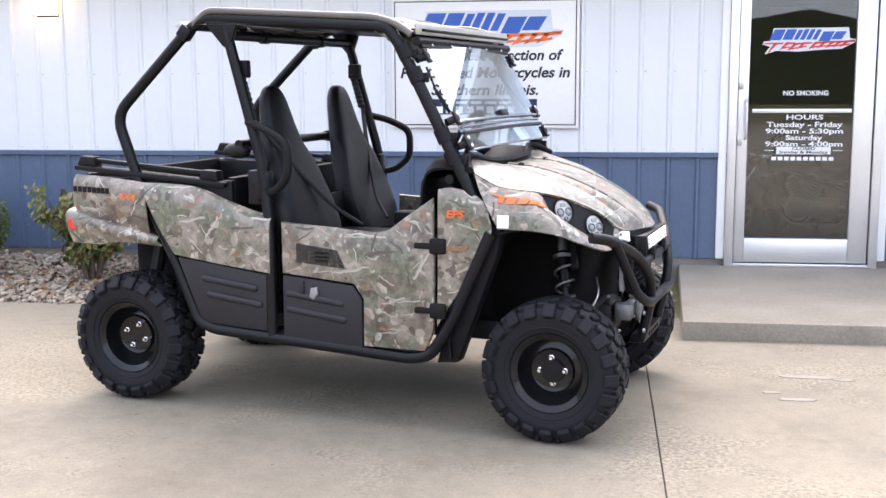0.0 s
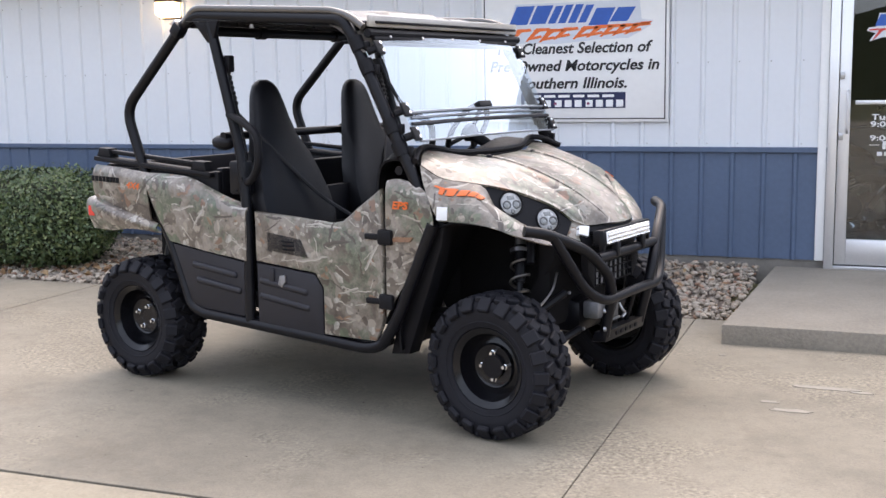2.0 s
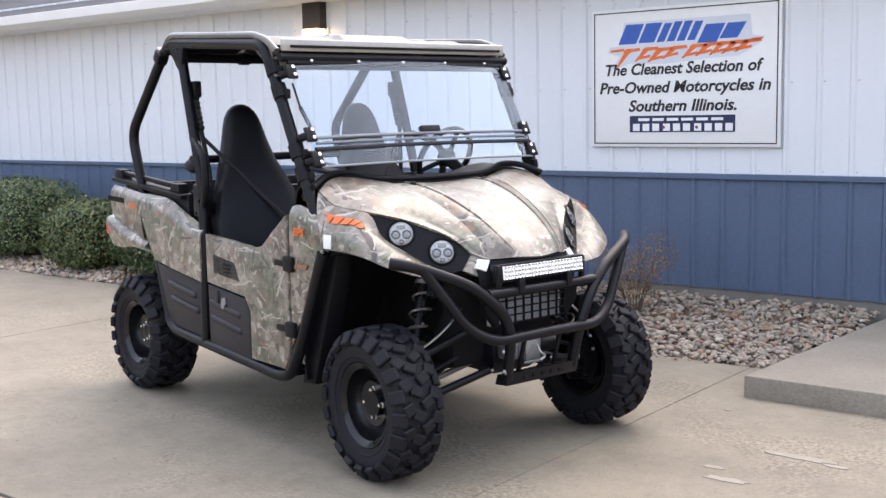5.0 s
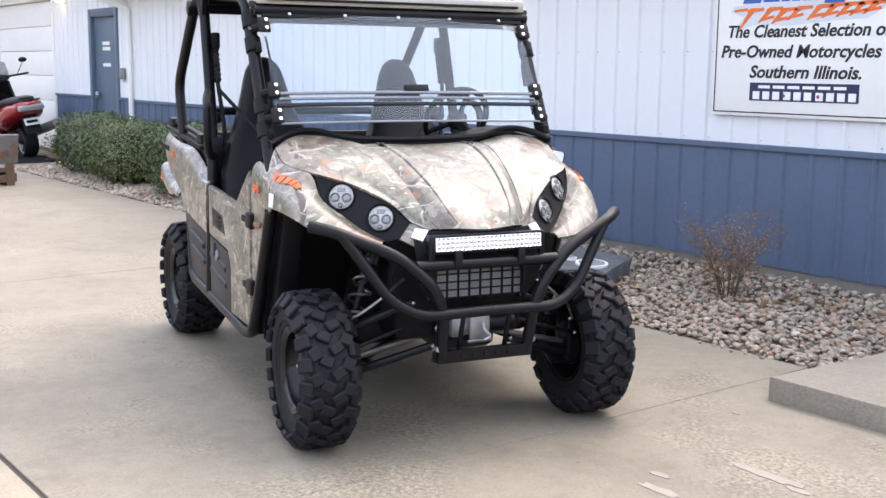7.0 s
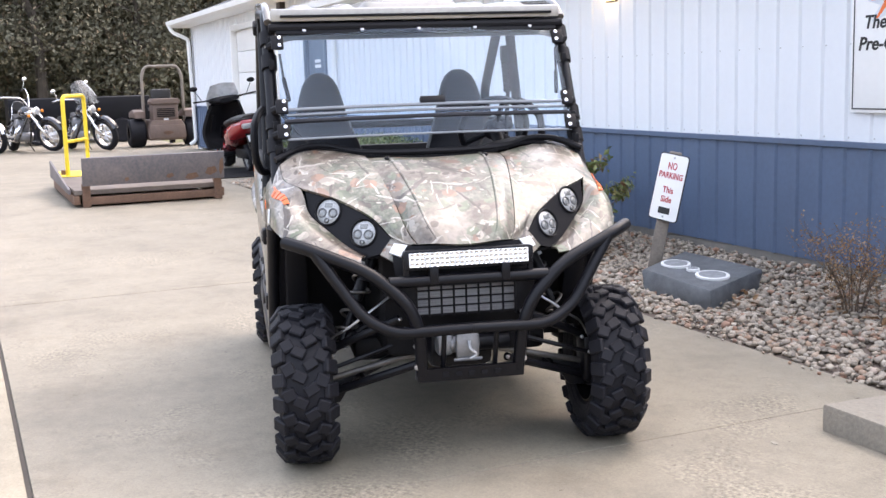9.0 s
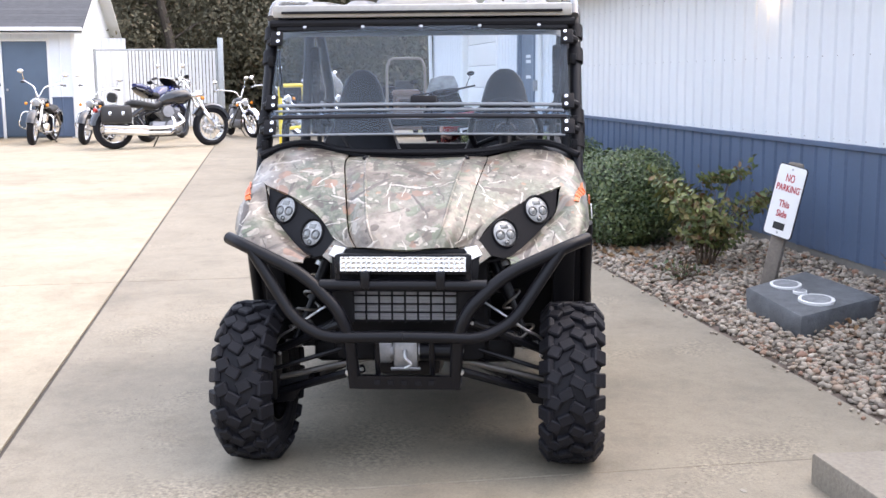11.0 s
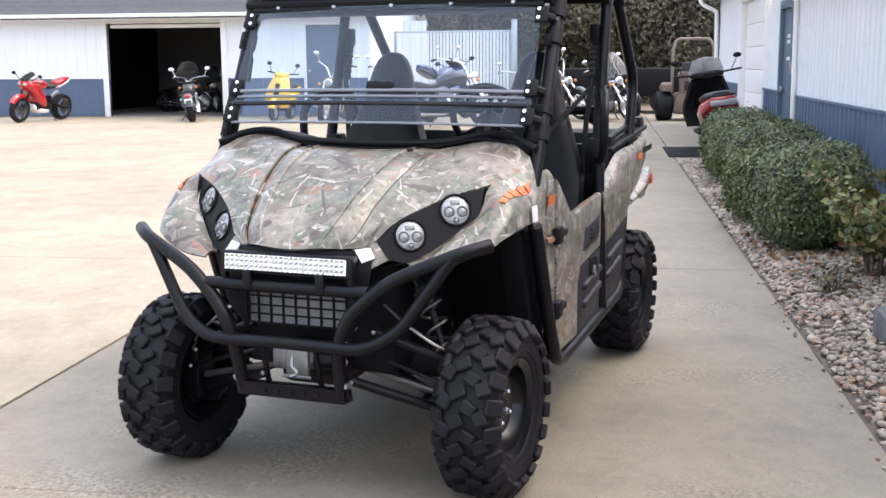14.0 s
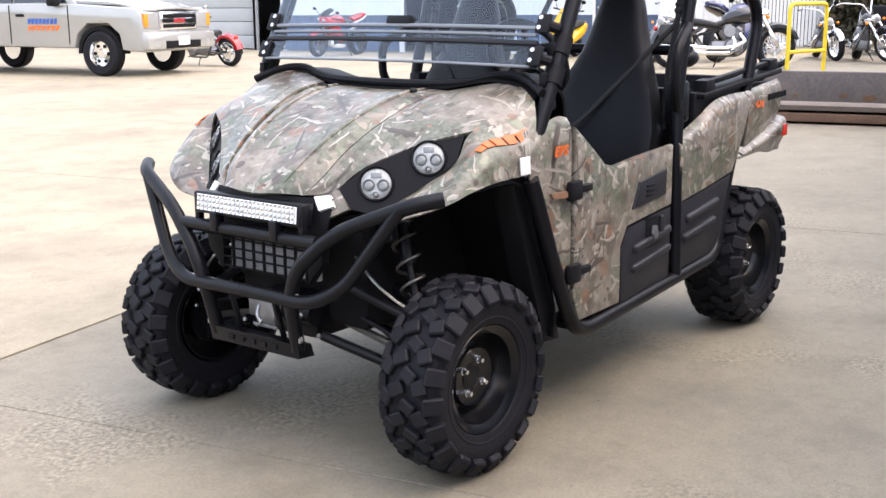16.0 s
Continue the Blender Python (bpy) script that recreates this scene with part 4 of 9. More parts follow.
            part("bulb_glass", bm, BULB_GLASS, bulb)
        bm = bmesh.new()
        block(bm, (-0.017, 0.015, 0.026), (0.017, 0.035, 0.0325), 0.003, place)
        part("bulb", bm, BULB_GLASS, ring)
    # plate between lamp and light bar
    bm = bmesh.new()
    quad = mirrored([(1.300, 0.188, 0.874), (1.268, 0.268, 0.890), (1.275, 0.312, 0.832), (1.325, 0.255, 0.800)], s)
    loft(bm, [quad, [Vector(p) - Vector((0.012, 0, 0.004)) for p in quad]])
    cheek = part("cheek_plate", bm, CAMO, car)
    bm = bmesh.new()
    quad = mirrored([(1.312, 0.212, 0.862), (1.288, 0.258, 0.868), (1.296, 0.278, 0.835), (1.322, 0.240, 0.822)], s)
    off = Vector((0.014, 0.004 * s, 0.008))
    loft(bm, [[Vector(p) + off for p in quad], [Vector(p) - off for p in quad]])
    part("tag", bm, STICKER, cheek, "plain white paper tag")
    # white sticker and decal on the wing side
    bm = bmesh.new()
    block(bm, (-0.026, -0.002, -0.028), (0.026, 0.002, 0.028), 0.001, pose(0.884, s * 0.704, 0.952, s * 4.0, 0, -s * 2.0))
    part("sticker", bm, STICKER, side_panel, "blank white sticker")
    # slanted orange decal strokes that follow the wing
    lines = [smooth_line(r, 6) for r in [mirrored(r, s) for r in rows[:5]]]
    net = list(zip(*[smooth_line(c, 6) for c in zip(*lines)]))

    def on_wing(u, v, up):
        """A point over the wing side, u along it and v down it."""
        i, j = min(int(u * 6), len(net) - 2), min(int(v * 6), len(net[0]) - 2)
        fu, fv = u * 6 - i, v * 6 - j
        a, b, c = net[i][j], net[i + 1][j], net[i][j + 1]
        out = (b - a).cross(c - a).normalized()
        if out.y * s < 0:
            out = -out
        return a + (b - a) * fu + (c - a) * fv + out * (up + (0.009 if s < 0 else 0.0))

    for u, wd, hi, lo in ((0.60, 0.70, 0.74, 0.86), (0.76, 0.20, 0.86, 1.25), (1.06, 0.30, 0.80, 1.24), (1.44, 0.30, 0.84, 1.24), (1.80, 0.28, 0.88, 1.24), (2.14, 0.36, 0.92, 1.24)):
        bm = bmesh.new()
        slant = 0.14
        bands = []
        for k in range(4):
            f = k / 3
            v = lo + (hi - lo) * f
            u0, u1 = u + slant * f, u + wd + slant * f
            bands.append([on_wing(u0, v, 0.003), on_wing((u0 + u1) / 2, v, 0.003), on_wing(u1, v, 0.003), on_wing(u1, v, 0.006), on_wing((u0 + u1) / 2, v, 0.006), on_wing(u0, v, 0.006)])
        loft(bm, bands)
        part("decal_stroke", bm, ORANGE, side_panel, "slanted orange decal stroke")

# black rubber seal round the cowl
bm = bmesh.new()
line = smooth_line([(0.72, -0.66, 1.165), (0.675, -0.56, 1.205), (0.655, -0.45, 1.212), (0.70, -0.29, 1.182), (0.715, 0, 1.176), (0.70, 0.29, 1.182), (0.655, 0.45, 1.212), (0.675, 0.56, 1.205), (0.72, 0.66, 1.165)], 5)
tube(bm, line, 0.014, 8)
part("cowl_seal", bm, BLACK_PLASTIC, car)
bm = bmesh.new()
rows = [[(0.72, -0.63, 1.14), (0.68, -0.45, 1.19), (0.725, -0.2, 1.155), (0.725, 0.2, 1.155), (0.68, 0.45, 1.19), (0.72, 0.63, 1.14)],
        [(0.64, -0.63, 1.16), (0.60, -0.45, 1.20), (0.62, -0.2, 1.16), (0.62, 0.2, 1.16), (0.60, 0.45, 1.20), (0.64, 0.63, 1.16)],
        [(0.50, -0.60, 1.13), (0.47, -0.45, 1.16), (0.47, -0.2, 1.12), (0.47, 0.2, 1.14), (0.46, 0.45, 1.18), (0.50, 0.60, 1.13)],
        [(0.47, -0.60, 0.92), (0.44, -0.45, 0.92), (0.44, -0.2, 0.90), (0.44, 0.2, 0.90), (0.44, 0.45, 0.92), (0.47, 0.60, 0.92)]]
sheet(bm, rows, 4, 0.01)
part("dashboard", bm, BLACK_PLASTIC, car)
bm = bmesh.new()
block(bm, (0.43, -0.50, 0.98), (0.46, -0.16, 1.10), 0.012)
part("glovebox", bm, GREY_PLASTIC, car)

# steering wheel and column
tilt = pose(0.345, 0.36, 1.245, 0, -62, 0)
bm = bmesh.new()
tube(bm, [tilt @ Vector((0.155 * math.cos(a), 0.155 * math.sin(a), 0)) for a in [2 * math.pi * k / 32 for k in range(33)]], 0.0145, 10, False)
wheel = part("steering_wheel", bm, VINYL, car)
bm = bmesh.new()
for a in (0.2, 2.2, 4.2):
    tube(bm, [tilt @ Vector((0, 0, -0.02)), tilt @ Vector((0.15 * math.cos(a), 0.15 * math.sin(a), 0))], 0.012, 8)
lathe(bm, [(0, 0.012), (0.045, 0.008), (0.05, -0.02), (0.03, -0.05), (0.022, -0.22), (0, -0.22)], 16, tilt, "z")
part("spokes", bm, BLACK_PLASTIC, wheel)


# ---- seats
def seat(y):
    bm = bmesh.new()
    rings = []
    for z, hw, xf, xb in ((0.72, 0.18, -0.10, -0.24), (0.78, 0.235, -0.115, -0.265), (0.86, 0.260, -0.14, -0.295), (0.96, 0.255, -0.175, -0.325), (1.06, 0.226, -0.21, -0.352), (1.16, 0.186, -0.245, -0.377), (1.25, 0.152, -0.275, -0.398),
                          (1.34, 0.124, -0.305, -0.413), (1.41, 0.106, -0.325, -0.423), (1.455, 0.092, -0.338, -0.427), (1.49, 0.072, -0.35, -0.428), (1.512, 0.048, -0.362, -0.424), (1.524, 0.022, -0.378, -0.412)):
        ring = []
        for k in range(20):
            a = 2 * math.pi * k / 20
            c, q = math.cos(a), math.sin(a)
            yy = math.copysign(abs(c) ** 0.78, c) * hw
            dep = math.copysign(abs(q) ** 0.7, q)
            bolster = 0.030 * (abs(yy) / hw) ** 3 if z < 1.2 else 0.0
            xx = (xf + xb) / 2 + dep * (xf - xb) / 2 + (bolster if dep > 0 else 0)
            ring.append((xx, y + yy, z))
        rings.append(ring)
    loft(bm, rings)
    ob = part("backrest", bm, VINYL, car, "tall black vinyl bucket seat back with narrow headrest")
    bm = bmesh.new()
    rows = [[(-0.24, y - 0.23, 0.74), (-0.22, y, 0.72), (-0.24, y + 0.23, 0.74)], [(-0.02, y - 0.245, 0.80), (-0.02, y, 0.76), (-0.02, y + 0.245, 0.80)],
            [(0.17, y - 0.24, 0.82), (0.17, y, 0.80), (0.17, y + 0.24, 0.82)], [(0.255, y - 0.21, 0.77), (0.262, y, 0.765), (0.255, y + 0.21, 0.77)], [(0.255, y - 0.21, 0.66), (0.26, y, 0.66), (0.255, y + 0.21, 0.66)]]
    sheet(bm, rows, 4, 0.05)
    part("seat_cushion", bm, VINYL, car)
    bm = bmesh.new()
    block(bm, (-0.25, y - 0.21, 0.46), (0.22, y + 0.21, 0.70), 0.03)
    part("seat_base", bm, BLACK_PLASTIC, car)


seat(-0.372)
seat(0.350)
bm = bmesh.new()
block(bm, (-0.22, -0.075, 0.46), (0.42, 0.075, 0.80), 0.02)
block(bm, (0.10, -0.05, 0.80), (0.40, 0.05, 0.90), 0.02)
part("centre_console", bm, BLACK_PLASTIC, car)
bm = bmesh.new()
tube(bm, [(0.30, 0.03, 0.88), (0.27, 0.03, 1.0)], 0.008, 8)
ball(bm, (0.268, 0.03, 1.01), 0.022, (1, 1, 1.2), 2)
part("shift_lever", bm, BLACK_PLASTIC, car)
bm = bmesh.new()
block(bm, (-0.27, -0.60, 0.46), (-0.24, 0.60, 0.98), 0.01)
part("cab_back_panel", bm, BLACK_PLASTIC, car)

# ---- cargo bed
bm = bmesh.new()
block(bm, (-1.36, -0.60, 0.80), (-0.45, 0.60, 0.83), 0.005)
part("bed_floor", bm, BLACK_PLASTIC, car)
bm = bmesh.new()
block(bm, (-0.50, -0.62, 0.80), (-0.455, 0.62, 1.10), 0.012)
part("bed_front", bm, BLACK_PLASTIC, car)
bm = bmesh.new()
block(bm, (-1.36, -0.60, 0.82), (-1.325, 0.60, 1.10), 0.012)
part("tailgate", bm, BLACK_PLASTIC, car)
for s, side in SIDES:
    bm = bmesh.new()
    block(bm, (-1.345, s * 0.625 - 0.02, 0.82), (-0.46, s * 0.625 + 0.02, 1.085), 0.008)
    part("bed_wall", bm, BLACK_PLASTIC, car)
    # flat cap and tie rail of the bed side
    bm = bmesh.new()
    tilt_r = pose(-0.92, s * 0.635, 1.10, 0, 4.2, 0)
    block(bm, (-0.44, -0.045, -0.012), (0.44, 0.045, 0.012), 0.006, tilt_r)
    part("bed_cap", bm, BLACK_PLASTIC, car)
    bm = bmesh.new()
    for cx in (-0.385, 0.34):
        slab_of(bm, [(cx - 0.05, 0.01), (cx + 0.06, 0.01), (cx + 0.045, 0.058), (cx - 0.03, 0.058)], -0.03, 0.03, "y", 0.006, tilt_r)
    block(bm, (-0.40, -0.016, 0.03), (0.36, 0.016, 0.052), 0.006, tilt_r)
    part("tie_rail", bm, BLACK_PLASTIC, car)
    # camouflage bed side, front sweep and tail flare
    bm = bmesh.new()
    rows = [
        [(-1.360, 0.655, 1.095), (-1.365, 0.675, 1.06), (-1.370, 0.675, 0.98), (-1.362, 0.660, 0.915)],
        [(-1.15, 0.675, 1.085), (-1.15, 0.697, 1.05), (-1.15, 0.697, 0.97), (-1.15, 0.685, 0.875)],
        [(-0.905, 0.675, 1.062), (-0.905, 0.698, 1.03), (-0.90, 0.700, 0.94), (-0.89, 0.692, 0.825)],
    ]
    sheet(bm, [mirrored(r, s) for r in rows], 4, 0.008)
    bed = part("bed_side", bm, CAMO, car)
    bm = bmesh.new()
    rows = [
        [(-0.905, 0.672, 1.062), (-0.905, 0.700, 1.02), (-0.83, 0.705, 0.87), (-0.745, 0.700, 0.735)],
        [(-0.76, 0.670, 1.060), (-0.76, 0.702, 1.01), (-0.70, 0.706, 0.86), (-0.65, 0.700, 0.722)],
        [(-0.62, 0.662, 1.045), (-0.61, 0.700, 0.99), (-0.58, 0.706, 0.85), (-0.55, 0.700, 0.708)],
        [(-0.48, 0.655, 0.990), (-0.47, 0.698, 0.95), (-0.45, 0.706, 0.83), (-0.44, 0.700, 0.694)],
        [(-0.34, 0.655, 0.945), (-0.34, 0.698, 0.915), (-0.34, 0.704, 0.81), (-0.33, 0.700, 0.682)],
        [(-0.235, 0.655, 0.928), (-0.235, 0.695, 0.90), (-0.235, 0.700, 0.80), (-0.235, 0.698, 0.670)],
    ]
    sheet(bm, [mirrored(r, s) for r in rows], 4, 0.010)
    part("rear_quarter", bm, CAMO, car)
    bm = bmesh.new()
    rows = [
        [(-1.395, 0.640, 0.925), (-1.402, 0.690, 0.910), (-1.400, 0.695, 0.85), (-1.390, 0.665, 0.765)],
        [(-1.25, 0.660, 0.900), (-1.25, 0.712, 0.880), (-1.24, 0.712, 0.83), (-1.22, 0.680, 0.765)],
        [(-1.08, 0.680, 0.862), (-1.08, 0.715, 0.840), (-1.06, 0.715, 0.815), (-1.05, 0.695, 0.785)],
        [(-0.84, 0.690, 0.808), (-0.84, 0.707, 0.795), (-0.83, 0.707, 0.785), (-0.82, 0.695, 0.775)],
    ]
    sheet(bm, [mirrored(r, s) for r in rows], 4, 0.010)
    flare = part("tail_flare", bm, CAMO, car)
    bm = bmesh.new()
    block(bm, (-1.40, s * 0.43 - 0.24, 0.76), (-1.38, s * 0.43 + 0.24, 0.92), 0.008)
    part("tail_panel", bm, CAMO, car)
    bm = bmesh.new()
    block(bm, (-1.385, s * 0.703 - 0.010, 0.832), (-1.338, s * 0.703 + 0.008, 0.885), 0.003)
    part("reflector", bm, RED_LENS, flare, "square red reflector")
    # black lower side panel with pressed ribs
    bm = bmesh.new()
    slab_of(bm, [(-0.735, 0.722), (-0.255, 0.662), (-0.255, 0.395), (-0.58, 0.412), (-0.62, 0.44)], s * 0.690 - 0.012, s * 0.690 + 0.010, "y", 0.006)
    low = part("lower_side_panel", bm, GREY_PLASTIC, car, "charcoal plastic lower panel with pressed ribs")
    for k, (x0, z0) in enumerate(((-0.60, 0.63), (-0.575, 0.555))):
        bm = bmesh.new()
        block(bm, (0, -0.02, -0.017), (0.30, 0.02, 0.017), 0.014, pose(x0, s * 0.697, z0, 0, 7, 0), 3)
        part("rib", bm, GREY_PLASTIC, low)

    # ---- door
    bm = bmesh.new()
    prof = [(-0.17, 0.910), (0.10, 0.895), (0.29, 0.880), (0.36, 0.895), (0.455, 0.965), (0.57, 1.045), (0.575, 0.70), (0.570, 0.46), (0.53, 0.365), (0.235, 0.365), (0.235, 0.58), (0.19, 0.645), (-0.17, 0.675)]
    slab_of(bm, prof, s * 0.690 - 0.022, s * 0.690 + 0.012, "y", 0.010)
    door = part("door", bm, CAMO, car, "half-height camouflage door")
    bm = bmesh.new()
    slab_of(bm, [(-0.17, 0.668), (0.185, 0.638), (0.228, 0.578), (0.228, 0.355), (-0.17, 0.365)], s * 0.690 - 0.018, s * 0.690 + 0.010, "y", 0.008)
    low = part("door_lower", bm, GREY_PLASTIC, door, "charcoal plastic lower door")
    for x0, z0, ln in ((-0.155, 0.585, 0.30), (-0.155, 0.512, 0.31)):
        bm = bmesh.new()
        block(bm, (0, -0.02, -0.017), (ln, 0.02, 0.017), 0.014, pose(x0, s * 0.697, z0, 0, 7, 0), 3)
        part("rib", bm, GREY_PLASTIC, low)
    bm = bmesh.new()
    slab_of(bm, [(-0.10, 0.825), (0.115, 0.800), (0.165, 0.705), (-0.10, 0.725)], s * 0.702 - 0.010, s * 0.702 + 0.010, "y", 0.006)
    vent = part("door_vent", bm, GREY_PLASTIC, door, "charcoal trapezoid vent plate")
    for dz in (-0.018, 0.0, 0.018):
        bm = bmesh.new()
        block(bm, (0.0, s * 0.712 - 0.004, 0.757 + dz), (0.07, s * 0.712 + 0.004, 0.765 + dz), 0.002)
        part("vent_slot", bm, BLACK_PLASTIC, vent)
    bm = bmesh.new()
    block(bm, (-0.095, s * 0.700 - 0.006, 0.535), (0.045, s * 0.700 + 0.006, 0.655), 0.012)
    recess = part("latch_plate", bm, BLACK_PLASTIC, door)
    bm = bmesh.new()
    slab_of(bm, [(-0.032, 0.575), (-0.008, 0.562), (0.014, 0.592), (0.010, 0.622), (-0.022, 0.616)], s * 0.712 - 0.006, s * 0.712 + 0.006, "y", 0.003)
    part("latch_handle", bm, CAST, recess, "worn grey metal latch")
    bm = bmesh.new()
    block(bm, (-0.088, s * 0.708 - 0.008, 0.585), (-0.058, s * 0.708 + 0.008, 0.648), 0.005)
    part("latch_stop", bm, GREY_PLASTIC, recess)
    for hz in (0.835, 0.550):
        bm = bmesh.new()
        block(bm, (0.485, s * 0.712 - 0.012, hz - 0.013), (0.625, s * 0.712 + 0.010, hz + 0.013), 0.006)
        block(bm, (0.555, s * 0.712 - 0.014, hz - 0.034), (0.630, s * 0.712 + 0.014, hz + 0.034), 0.010)
        part("hinge", bm, BLACK_PLASTIC, door)
    # cowl side ahead of the door
    bm = bmesh.new()
    rows = [
        [(0.585, 0.672, 1.075), (0.590, 0.694, 1.02), (0.590, 0.697, 0.75), (0.585, 0.695, 0.48)],
        [(0.65, 0.672, 1.085), (0.665, 0.692, 1.02), (0.665, 0.694, 0.78), (0.632, 0.695, 0.56)],
        [(0.735, 0.668, 1.060), (0.755, 0.688, 1.00), (0.765, 0.692, 0.82), (0.690, 0.690, 0.65)],
        [(0.800, 0.666, 1.020), (0.815, 0.684, 0.98), (0.830, 0.688, 0.90), (0.785, 0.686, 0.80)],
    ]
    sheet(bm, [mirrored(r, s) for r in rows], 4, 0.008)
    cowl = part("cowl_side", bm, CAMO, car)
    bm = words("EPS", 0.045, 0.0015, 0.2, 0.0015, width=0.085)
    d = part("badge", bm, ORANGE, cowl, "small orange lettering")
    d.matrix_local = pose(0.672, s * 0.708, 0.975, 0, 0, 0 if s < 0 else 180)
    bm = bmesh.new()
    slab_of(bm, [(0.60, 0.815), (0.72, 0.822), (0.735, 0.842), (0.64, 0.838)], s * 0.706 - 0.004, s * 0.706 + 0.003, "y")
    part("stripe", bm, FADED, cowl, "faded orange sticker")
    # lettering on the bed side becomes plain marks
    bm = bmesh.new()
    for k in range(8):
        block(bm, (-1.345 + k * 0.028, s * 0.708 - 0.004, 1.018 - k * 0.001), (-1.325 + k * 0.028, s * 0.708 + 0.002, 1.045 - k * 0.001), 0.001, segments=1)
    part("maker_mark", bm, BLACK_PLASTIC, bed, "row of dark maker's marks")
    bm = words("4X4", 0.045, 0.0015, 0.25, 0.001, width=0.095)
    d = part("badge", bm, ORANGE, bed, "small orange lettering")
    d.matrix_local = pose(-1.0, s * 0.709, 1.00, 0, 4, 0 if s < 0 else 180)
    # foot rail under the doors
    bm = bmesh.new()
    block(bm, (-0.60, s * 0.62 - 0.06, 0.345), (0.52, s * 0.62 + 0.045, 0.375), 0.008, pose(0, 0, 0.01, 0, 3.0, 0))
    part("sill", bm, BLACK_METAL, car)

# ---- front suspension, bumper, light bar, winch
for s, side in SIDES:
    for nm, a, b, c in (("upper_arm", (1.02, 0.24, 0.56), (1.22, 0.24, 0.57), (1.10, 0.53, 0.43)), ("lower_arm", (1.00, 0.17, 0.40), (1.26, 0.17, 0.40), (1.10, 0.55, 0.255))):
        bm = bmesh.new()
        tube(bm, mirrored([a, c], s), 0.017, 10)
        tube(bm, mirrored([b, c], s), 0.017, 10)
        mid = [tuple((Vector(p) * 0.45 + Vector(c) * 0.55)) for p in (a, b)]
        tube(bm, mirrored(mid, s), 0.012, 8)
        part(nm, bm, BLACK_METAL, car)
    bm = bmesh.new()
    tube(bm, mirrored([(1.12, 0.10, 0.42), (1.10, 0.56, 0.31)], s), 0.013, 10)
    part("drive_shaft", bm, DULL_STEEL, car)
    bm = bmesh.new()
    tube(bm, mirrored([(1.17, 0.12, 0.50), (1.16, 0.56, 0.36)], s), 0.009, 8)
    part("tie_rod", bm, BLACK_METAL, car)
    for c in ((1.165, 0.535, 0.372), (1.225, 0.24, 0.572), (1.262, 0.172, 0.402), (1.18, 0.50, 0.44)):
        bm = bmesh.new()
        ball(bm, (c[0] + 0.016, s * c[1], c[2]), 0.009, (1, 1, 1), 1)
        part("bolt_head", bm, STEEL, car)
    bm = bmesh.new()
    slab_of(bm, [(0.40 * s, 0.335), (0.55 * s, 0.30), (0.55 * s, 0.215), (0.47 * s, 0.225)], 1.085, 1.105, "x", 0.004)
    part("arm_gusset", bm, BLACK_METAL, car)
    bm = bmesh.new()
    block(bm, (1.04, s * 0.56 - 0.04, 0.235), (1.15, s * 0.56 + 0.04, 0.43), 0.02)
    lathe(bm, [(0, -0.05), (0.10, -0.05), (0.10, -0.035), (0.05, -0.03), (0.05, 0.05), (0, 0.05)], 20, pose(1.09, s * 0.60, HUB_Z, 0, 0, 0 if s > 0 else 180))
    part("knuckle", bm, BLACK_METAL, car)
    # coil-over shock
    top, foot = Vector((1.03, s * 0.29, 0.86)), Vector((1.11, s * 0.46, 0.46))
    axis = (top - foot)
    turn = axis.to_track_quat("Z", "Y").to_matrix().to_4x4()
    place = Matrix.Translation(foot) @ turn
    L = axis.length
    bm = bmesh.new()
    tube(bm, [foot, foot + axis * 0.55], 0.013, 10)
    tube(bm, [foot + axis * 0.42, top], 0.024, 12)
    tube(bm, [foot + axis * 0.62 + Vector((0.05, 0, 0)), foot + axis * 0.98 + Vector((0.05, 0, 0))], 0.022, 12)
    shock = part("shock_absorber", bm, BLACK_METAL, car)
    bm = bmesh.new()
    tube(bm, [place @ Vector((0.040 * math.cos(a), 0.040 * math.sin(a), 0.04 + 0.0115 * a)) for a in [0.35 * k for k in range(int(L * 0.62 / 0.0115 / 0.35))]], 0.0062, 6)
    part("coil_spring", bm, DULL_STEEL, shock, "dark steel coil spring")
    bm = bmesh.new()
    lathe(bm, [(0.046, L * 0.72), (0.046, L * 0.76), (0.02, L * 0.78)], 16, place, "z")
    lathe(bm, [(0.0255, L * 0.80), (0.0255, L * 0.97)], 16, place, "z")
    part("spring_collar", bm, STEEL, shock)
    bm = bmesh.new()
    lathe(bm, [(0, -0.03), (0.016, -0.03), (0.016, 0.03), (0, 0.03)], 10, pose(*foot))
    part("shock_bolt", bm, STEEL, shock)
    # bumper wing tubes
    bm = bmesh.new()
    tube(bm, rounded(mirrored([(1.255, 0.665, 0.895), (1.32, 0.60, 0.880), (1.395, 0.365, 0.785), (1.43, 0.235, 0.665), (1.425, 0.195, 0.56), (1.385, 0.185, 0.385)], s), 0.08, 6), 0.0235, 12)
    bump = part("bumper_tube", bm, BLACK_METAL, car, "bent black steel bumper tube")
    bm = bmesh.new()
    tube(bm, rounded(mirrored([(1.335, 0.565, 0.865), (1.40, 0.40, 0.62), (1.435, 0.29, 0.56), (1.44, 0.0, 0.565)], s), 0.09, 6), 0.0215, 12)
    part("bumper_brace", bm, BLACK_METAL, car)
    bm = bmesh.new()
    tube(bm, mirrored([(1.41, 0.10, 0.565), (1.36, 0.10, 0.40)], s), 0.010, 8)
    part("bumper_upright", bm, BLACK_METAL, car)
bm = bmesh.new()
tube(bm, [(1.405, -0.30, 0.745), (1.405, 0.30, 0.745)], 0.022, 12)
part("bumper_cross_tube", bm, BLACK_METAL, car)
bm = bmesh.new()
